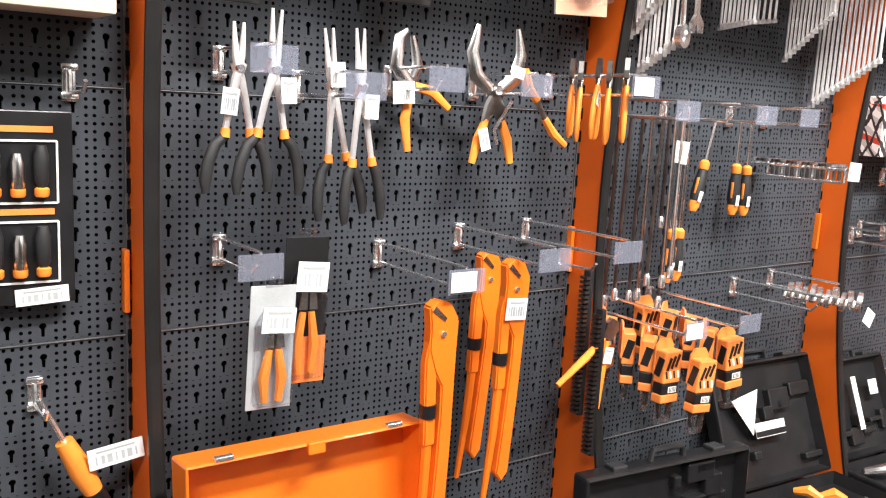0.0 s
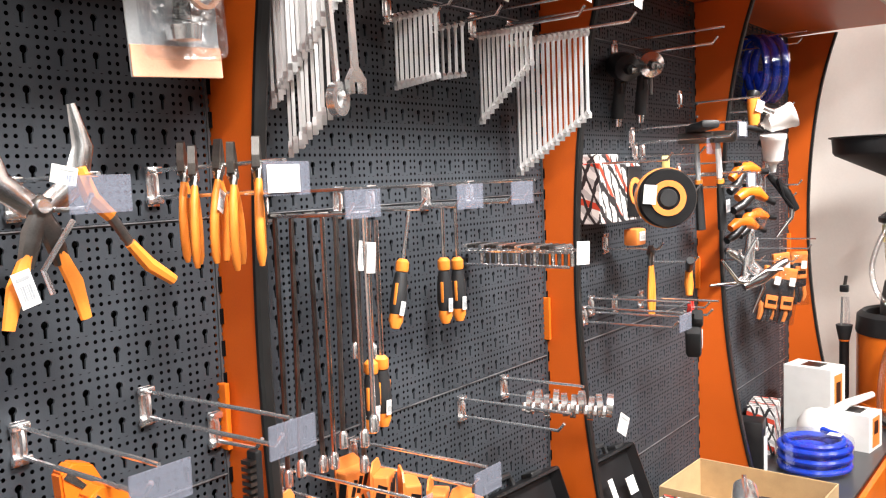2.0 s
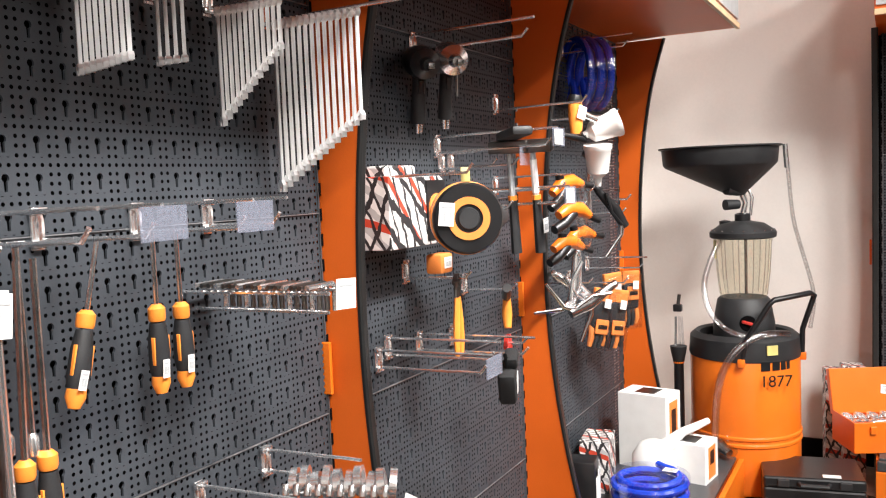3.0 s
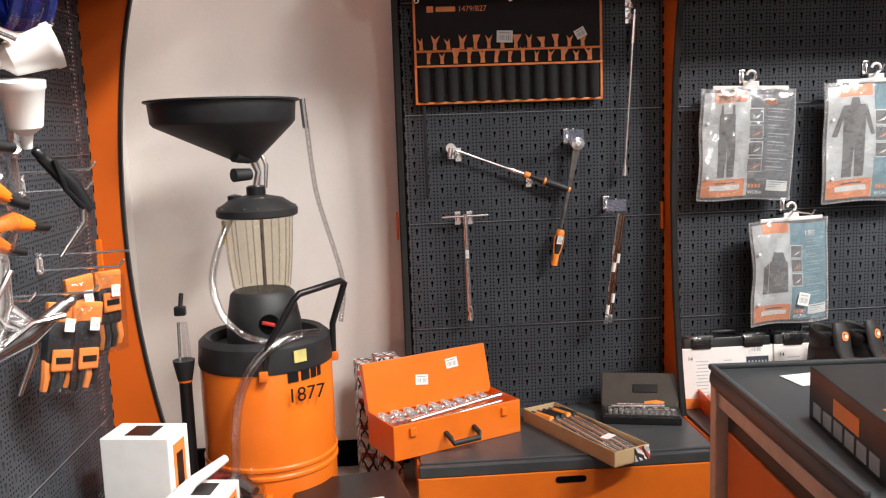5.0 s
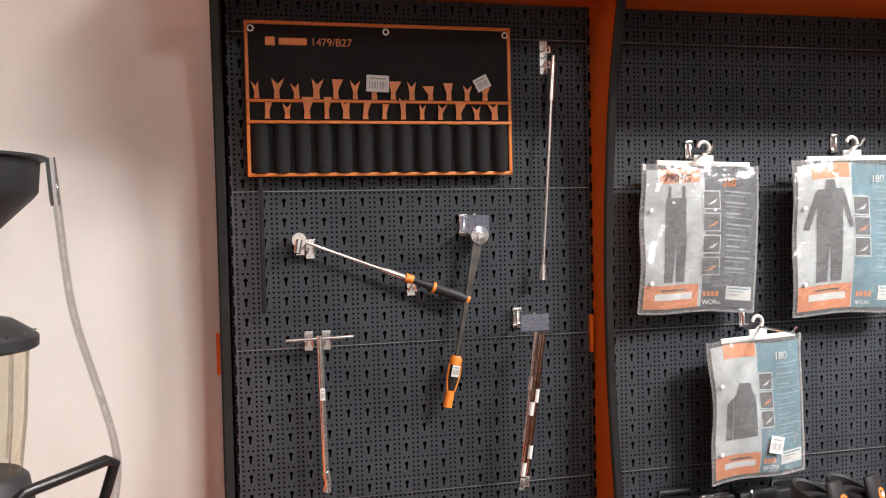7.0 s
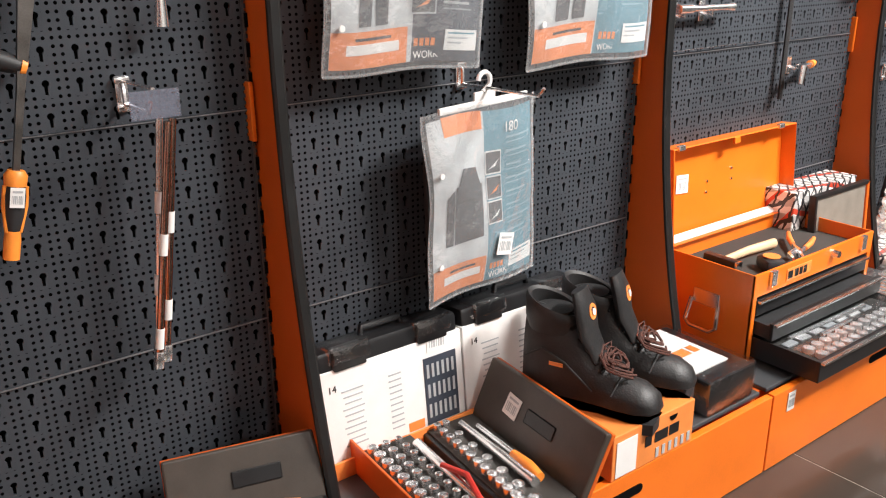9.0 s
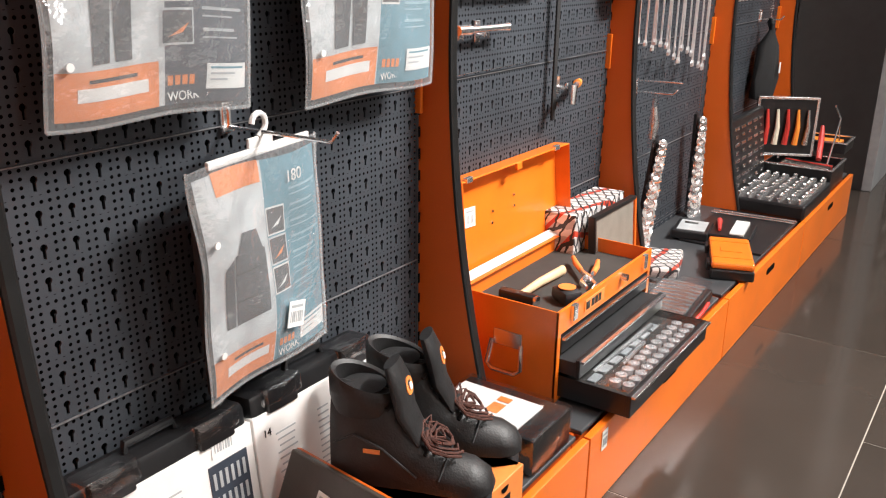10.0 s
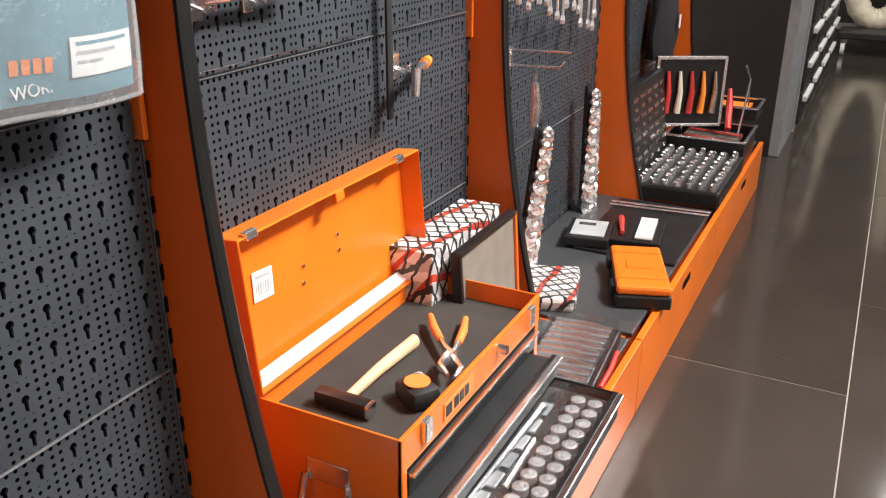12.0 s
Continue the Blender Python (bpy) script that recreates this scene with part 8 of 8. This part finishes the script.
def small_case(at, w, d, h, mat, label, open_lid=False):
    t = thing("small_case", at, label, "tool case")
    part("base", box(B(), (0, 0, h * 0.3), (w, d, h * 0.6), 0.006), BLACK, t, smooth=False)
    part("lid", box(B(), (0, 0, h * 0.8), (w * 0.98, d * 0.98, h * 0.4), 0.008), mat, t, smooth=False)
    for y in (-0.15, 0.15):
        part("lid_groove", box(B(), (0, d * y * 2, h + 0.001), (w * 0.9, 0.006, 0.003), 0.001), mat, t, smooth=False)
    part("emblem", box(B(), (0, 0, h + 0.001), (w * 0.5, d * 0.16, 0.003), 0.001), mat, t, smooth=False)
    part("latch", box(B(), (w / 2 + 0.004, -d * 0.3, h * 0.55), (0.014, 0.05, h * 0.5), 0.003), BLACK, t, smooth=False)
    part("latch", box(B(), (w / 2 + 0.004, d * 0.3, h * 0.55), (0.014, 0.05, h * 0.5), 0.003), BLACK, t, smooth=False)
    return t


small_case(pose(-0.37, -4.24, PLINTH + 0.003, 0, 0, 20), 0.14, 0.29, 0.06, ORANGE, "small case with orange lid and black base")
t = thing("bit_set", pose(-0.15, -4.5, PLINTH + 0.011, 0, 0, 10), "small open black case with grey lid", "tool case")
part("base", box(B(), (0, 0, 0.015), (0.13, 0.17, 0.03), 0.004), BLACK, t, smooth=False)
part("panel", box(B(), (0, 0, 0.031), (0.1, 0.13, 0.003)), GREY_CARD, t, smooth=False)
part("logo_block", box(B(), (0.01, -0.03, 0.0335), (0.05, 0.02, 0.001)), BLACK, t, smooth=False)
t = thing("bit_set", pose(-0.28, -4.57, PLINTH + 0.011, 0, 0, 8), "black tray with a row of bright bits and red driver", "bit set")
part("tray", box(B(), (0, 0, 0.012), (0.15, 0.2, 0.024), 0.004), BLACK, t, smooth=False)
for k in range(9):
    part("bit", tube(B(), [(-0.05, 0.08 - 0.02 * k, 0.03), (0.0, 0.08 - 0.02 * k, 0.03)], 0.007, 8), WHITE_PLASTIC, t)
part("driver", tube(B(), [(0.04, 0.06, 0.032), (0.06, -0.06, 0.034)], [0.006, 0.011], 8), RED, t)
t = solo("striped_bag", box(B(), (0, 0, 0.02), (0.14, 0.22, 0.04), 0.012), STRIPES, pose(-0.18, -4.09, PLINTH, 0, 3, 15), "crumpled striped paper pack on the base unit", "packaging", smooth=False)

# ---- fifth bay: open cases ----
t = thing("socket_case", pose(-0.3, -5.2, PLINTH, 0, 0, -90), "large open black socket case with lid standing at its end", "tool case")
part("tray", box(B(), (0, 0, 0.03), (0.5, 0.3, 0.06), 0.01), BLACK, t, smooth=False)
rnd = random.Random(8)
for i in range(13):
    for j in range(7):
        r = 0.008 + 0.006 * rnd.random()
        part("socket", lathe(B(), [(0.0001, 0.06), (r, 0.06), (r, 0.07 + 0.01 * rnd.random()), (r * 0.6, 0.072), (r * 0.5, 0.066)], (-0.22 + i * 0.037, -0.12 + j * 0.04, 0), 10), CHROME, t)
l = part("lid", box(B(), (0, 0.02, 0.16), (0.5, 0.04, 0.32), 0.01), BLACK, t, smooth=False)
l.matrix_basis = pose(0, 0.14, 0.05, -8)
for i in range(5):
    for j in range(8):
        part("spanner", box(B(), (-0.18 + 0.09 * i, -0.003, 0.04 + 0.034 * j), (0.03 + 0.03 * (j % 2), 0.008, 0.014), 0.002), STEEL, l, smooth=False)
t = thing("cantilever_box", pose(-0.28, -5.62, PLINTH, 0, 0, -90), "open cantilever tool case with bright folding arms", "toolbox")
def open_tray(name, c, w, d, h, parent):
    bm = box(B(), c, (w, d, h), 0.003)
    top = [f for f in bm.faces if f.normal.z > 0.9 and f.calc_area() > w * d * 0.5]
    bmesh.ops.inset_region(bm, faces=top, thickness=0.008)
    for f in top:
        for v in f.verts:
            v.co.z -= h * 0.7
    tray = part(name, bm, BLACK, parent, smooth=False)
    for sx, sy, lx, ly in ((0, -1, w, 0.008), (0, 1, w, 0.008), (-1, 0, 0.008, d), (1, 0, 0.008, d)):
        part("tray_edge", box(B(), (c[0] + sx * w / 2, c[1] + sy * d / 2, c[2] + h / 2), (lx + 0.004, ly + 0.004, 0.008), 0.002), CHROME, tray, "bright aluminium edge", smooth=False)
    return tray
low = open_tray("lower_tray", (0, -0.01, 0.055), 0.3, 0.3, 0.1, t)
up = open_tray("upper_tray", (0.2, -0.02, 0.16), 0.2, 0.28, 0.05, t)
for k in range(8):
    part("tool", tube(B(), [(-0.11 + 0.03 * k, -0.12, 0.07), (-0.1 + 0.028 * k, 0.09, 0.085)], [0.012, 0.007], 8), (STEEL, DARK_STEEL, RED, STEEL)[k % 4], low)
    part("driver", tube(B(), [(0.13 + 0.02 * k, -0.12, 0.165), (0.135 + 0.02 * k, 0.07, 0.168)], [0.008, 0.005], 8), GRIP, up, "orange driver")
pan = part("tool_panel", box(B(), (0, 0, 0.13), (0.26, 0.02, 0.26), 0.003), BLACK, t, smooth=False)
pan.matrix_basis = pose(-0.09, 0.08, 0.14, 0, 0, -62)
for x, z, lx, lz in ((0, 0.26, 0.27, 0.012), (0, 0.0, 0.27, 0.012), (-0.13, 0.13, 0.012, 0.26), (0.13, 0.13, 0.012, 0.26)):
    part("panel_edge", box(B(), (x, 0, z), (lx, 0.03, lz), 0.002), CHROME, pan, "bright aluminium edge", smooth=False)
for k in range(5):
    part("panel_tool", tube(B(), [(-0.09 + 0.045 * k, -0.022, 0.05), (-0.085 + 0.045 * k, -0.026, 0.13), (-0.09 + 0.045 * k, -0.02, 0.21)], [0.014, 0.011, 0.006], 8), (RED, CREAM, RED, GRIP, STEEL)[k], pan)
for y in (-0.12, 0.1):
    part("arm", tube(B(), [(-0.07, y, 0.38), (0.1, y, 0.3)], 0.006, 8, 0.5), CHROME, t)
    part("arm", tube(B(), [(0.1, y, 0.3), (0.02, y, 0.2), (-0.06, y, 0.11)], 0.009, 8, 0.5), CHROME, t)
    part("arm", tube(B(), [(0.1, y, 0.3), (0.14, y, 0.19)], 0.006, 8, 0.5), STEEL, t)
part("pliers", tube(B(), [(-0.06, -0.08, 0.13), (0.04, -0.06, 0.21), (0.08, -0.05, 0.26)], [0.012, 0.014, 0.008], 8), RED, t)
t = thing("drawstring_bag", on_b(-5.6, 0.93, 0.03), "black drawstring bag hanging on the pegboard", "bag")
bm = lathe(B(), [(0.015, 0.02), (0.03, 0.0), (0.02, -0.03), (0.07, -0.1), (0.1, -0.25), (0.09, -0.34), (0.0001, -0.36)], seg=18)
for v in bm.verts:
    v.co.y = v.co.y * 0.5 - 0.03 + 0.012 * math.sin(v.co.x * 60 + v.co.z * 20)
part("bag", bm, FABRIC, t)
part("logo_block", box(B(), (0.02, -0.09, -0.2), (0.02, 0.003, 0.05), 0.001), WHITE, t, "white logo shape", smooth=False)
hook(on_b(-5.6, 0.95), 0.1, False, "")
for k in range(8):
    spanner(on_b(-5.06 - 0.055 * k, 1.25, 0.06, 3 * math.sin(k), 5), 0.2, 0.012, "chrome spanner in a row hung high on the pegboard", "spanners in the far bay")
t = thing("spanner_rail", on_b(-5.25, 1.26, 0.0), "wire rail carrying spanners in the far bay", "display hook")
part("rail", tube(B(), [(-0.22, -0.06, 0), (0.22, -0.06, 0)], 0.004, 8), CHROME, t)
for x in (-0.21, 0.21):
    part("arm", tube(B(), [(x, 0, 0), (x, -0.06, 0)], 0.004, 8), CHROME, t)

# ---- beyond the bays: tall dark cabinet, grey drawer cabinets, duct ----
t = thing("tall_cabinet", pose(0.0, -6.75, 0, 0, 0, -90), "tall charcoal cabinet side with pale grey edge", "cabinet")
part("body", box(B(), (0, -0.2, 1.0), (0.5, 0.46, 2.0), 0.004), CHARCOAL, t, smooth=False)
part("edge", box(B(), (0, -0.455, 1.0), (0.5, 0.05, 2.0), 0.004), CABINET, t, "pale grey cabinet front edge", smooth=False)
for n_ in range(4):
    t = thing("drawer_cabinet", pose(0.0, -7.3 - 0.58 * n_, 0, 0, 0, -90), "grey steel drawer cabinet with bright handles", "cabinet", "grey drawer cabinets")
    part("body", box(B(), (0, -0.24, 0.5), (0.56, 0.5, 1.0), 0.006), CABINET, t, smooth=False)
    for k in range(5):
        dr = part("drawer", box(B(), (0, -0.495, 0.12 + 0.18 * k), (0.46, 0.02, 0.165), 0.004), CHARCOAL, t, "dark drawer front", smooth=False)
        part("drawer_handle", box(B(), (0, -0.515, 0.175 + 0.18 * k), (0.4, 0.025, 0.03), 0.005), WHITE_PLASTIC, dr, "bright handle strip", smooth=False)
t = thing("exhaust_duct", pose(-0.75, -10.2, 0), "pale corrugated extraction hose hanging in a loop", "duct")
pts = []
for k in range(41):
    a = math.pi * k / 40
    pts.append((0.36 * math.cos(a), 0, 0.75 - 0.5 * math.sin(a) + 0.9 * abs(math.cos(a)) ** 3))
part("hose", tube(B(), pts, [0.095 if k % 2 else 0.085 for k in range(41)], 14), CREAM, t)
t = thing("trolley", pose(-0.75, -10.0, 0), "low dark trolley on white castors", "trolley")
part("deck", box(B(), (0, 0, 0.16), (0.5, 0.35, 0.06), 0.01), CHARCOAL, t, smooth=False)
for sx in (-1, 1):
    for sy in (-1, 1):
        part("castor", lathe(B(), [(0.0001, -0.015), (0.05, -0.015), (0.05, 0.015), (0.0001, 0.015)], (sx * 0.2, sy * 0.13, 0.05), 16, "x"), WHITE_PLASTIC, t)
        part("fork", box(B(), (sx * 0.2, sy * 0.13, 0.11), (0.04, 0.04, 0.06), 0.004), STEEL, t, smooth=False)

# ---- work trolley in the aisle ----
t = thing("work_trolley", pose(-1.545, -1.505, 0, 0, 0, -3), "dark trolley with blue-grey rubber top and beige frame", "trolley")
TW, TD, TH = 0.62, 0.8, 0.785
part("top", box(B(), (-TW / 2, -TD / 2, TH - 0.018), (TW, TD, 0.036), 0.012), CART_TOP, t)
for c, s in (((-TW / 2, -0.006, TH + 0.004), (TW, 0.012, 0.012)), ((-0.006, -TD / 2, TH + 0.004), (0.012, TD, 0.012))):
    part("top_rim", box(B(), c, s, 0.004), CART_TOP, t)
for x in (-0.02, -TW + 0.02):
    for y in (-0.02, -TD + 0.02):
        part("post", box(B(), (x, y, TH / 2), (0.032, 0.032, TH - 0.05), 0.003), CART_EDGE, t, "beige corner post", smooth=False)
part("rail", box(B(), (-TW / 2, -0.02, TH - 0.055), (TW - 0.04, 0.02, 0.03), 0.003), CART_EDGE, t, smooth=False)
part("rail", box(B(), (-0.02, -TD / 2, TH - 0.055), (0.02, TD - 0.04, 0.03), 0.003), CART_EDGE, t, smooth=False)
part("carcass", box(B(), (-TW / 2, -TD / 2, 0.42), (TW - 0.06, TD - 0.06, 0.6), 0.004), CHARCOAL, t, smooth=False)
part("side_panel", box(B(), (-TW / 2, -0.028, 0.42), (TW - 0.1, 0.008, 0.5), 0.003), RIB, t, "orange side panel", smooth=False)
for x in (-0.06, -TW + 0.06):
    for y in (-0.06, -TD + 0.06):
        part("castor", lathe(B(), [(0.0001, -0.016), (0.05, -0.016), (0.05, 0.016), (0.0001, 0.016)], (x, y, 0.05), 16, "x"), RUBBER, t)
part("price_paper", box(B(), (-0.1, -0.17, TH + 0.001), (0.07, 0.1, 0.001), 0, Matrix.Rotation(0.2, 4, "Z")), WHITE, t, "white paper slip", smooth=False)
t = thing("power_tool_box", pose(-2.025, -1.632, TH, 0, 0, -8) @ Matrix.Diagonal((0.95, 1, 0.88, 1)), "black power tool carton with orange print", "cardboard box")
part("carton", box(B(), (0, 0, 0.05), (0.32, 0.2, 0.1), 0.002), BLACK, t, smooth=False)
part("print", box(B(), (0, 0.1005, 0.06), (0.1, 0.001, 0.03)), ORANGE_CARD, t, "orange printed logo shape", smooth=False)
part("print", box(B(), (-0.1, 0.03, 0.1005), (0.05, 0.1, 0.001)), ORANGE_CARD, t, "orange printed block", smooth=False)
bm = B()
for k in range(6):
    box(bm, (0.12 - 0.045 * k, 0.1005, 0.025), (0.034, 0.001, 0.028))
part("print", bm, GREY_CARD, t, "grey printed text bars", smooth=False)
sticker(t, (-0.02, -0.02, 0.1012), 0.07, 0.04).rotation_euler = (radians(90), 0, 0.4)
pt = thing("power_tool", pose(-2.06, -1.66, TH + 0.089, 0, 0, 60), "orange and black power tool lying on its carton", "power tool")
part("housing", lathe(B(), [(0.0001, -0.08), (0.024, -0.078), (0.034, -0.05), (0.036, 0.03), (0.028, 0.06), (0.0001, 0.062)], (0, 0, 0.037), 18, "x"), GRIP, pt)
part("nose", lathe(B(), [(0.026, -0.11), (0.03, -0.09), (0.033, -0.055)], (0, 0, 0.037), 16, "x"), BLACK, pt)
part("grip", tube(B(), [(0.02, 0, 0.03), (0.03, -0.07, 0.025), (0.035, -0.13, 0.025)], [0.022, 0.021, 0.023], 12, 0.8), RUBBER, pt)
part("label", box(B(), (0.0, -0.02, 0.071), (0.05, 0.02, 0.002)), WHITE, pt, "white label", smooth=False)
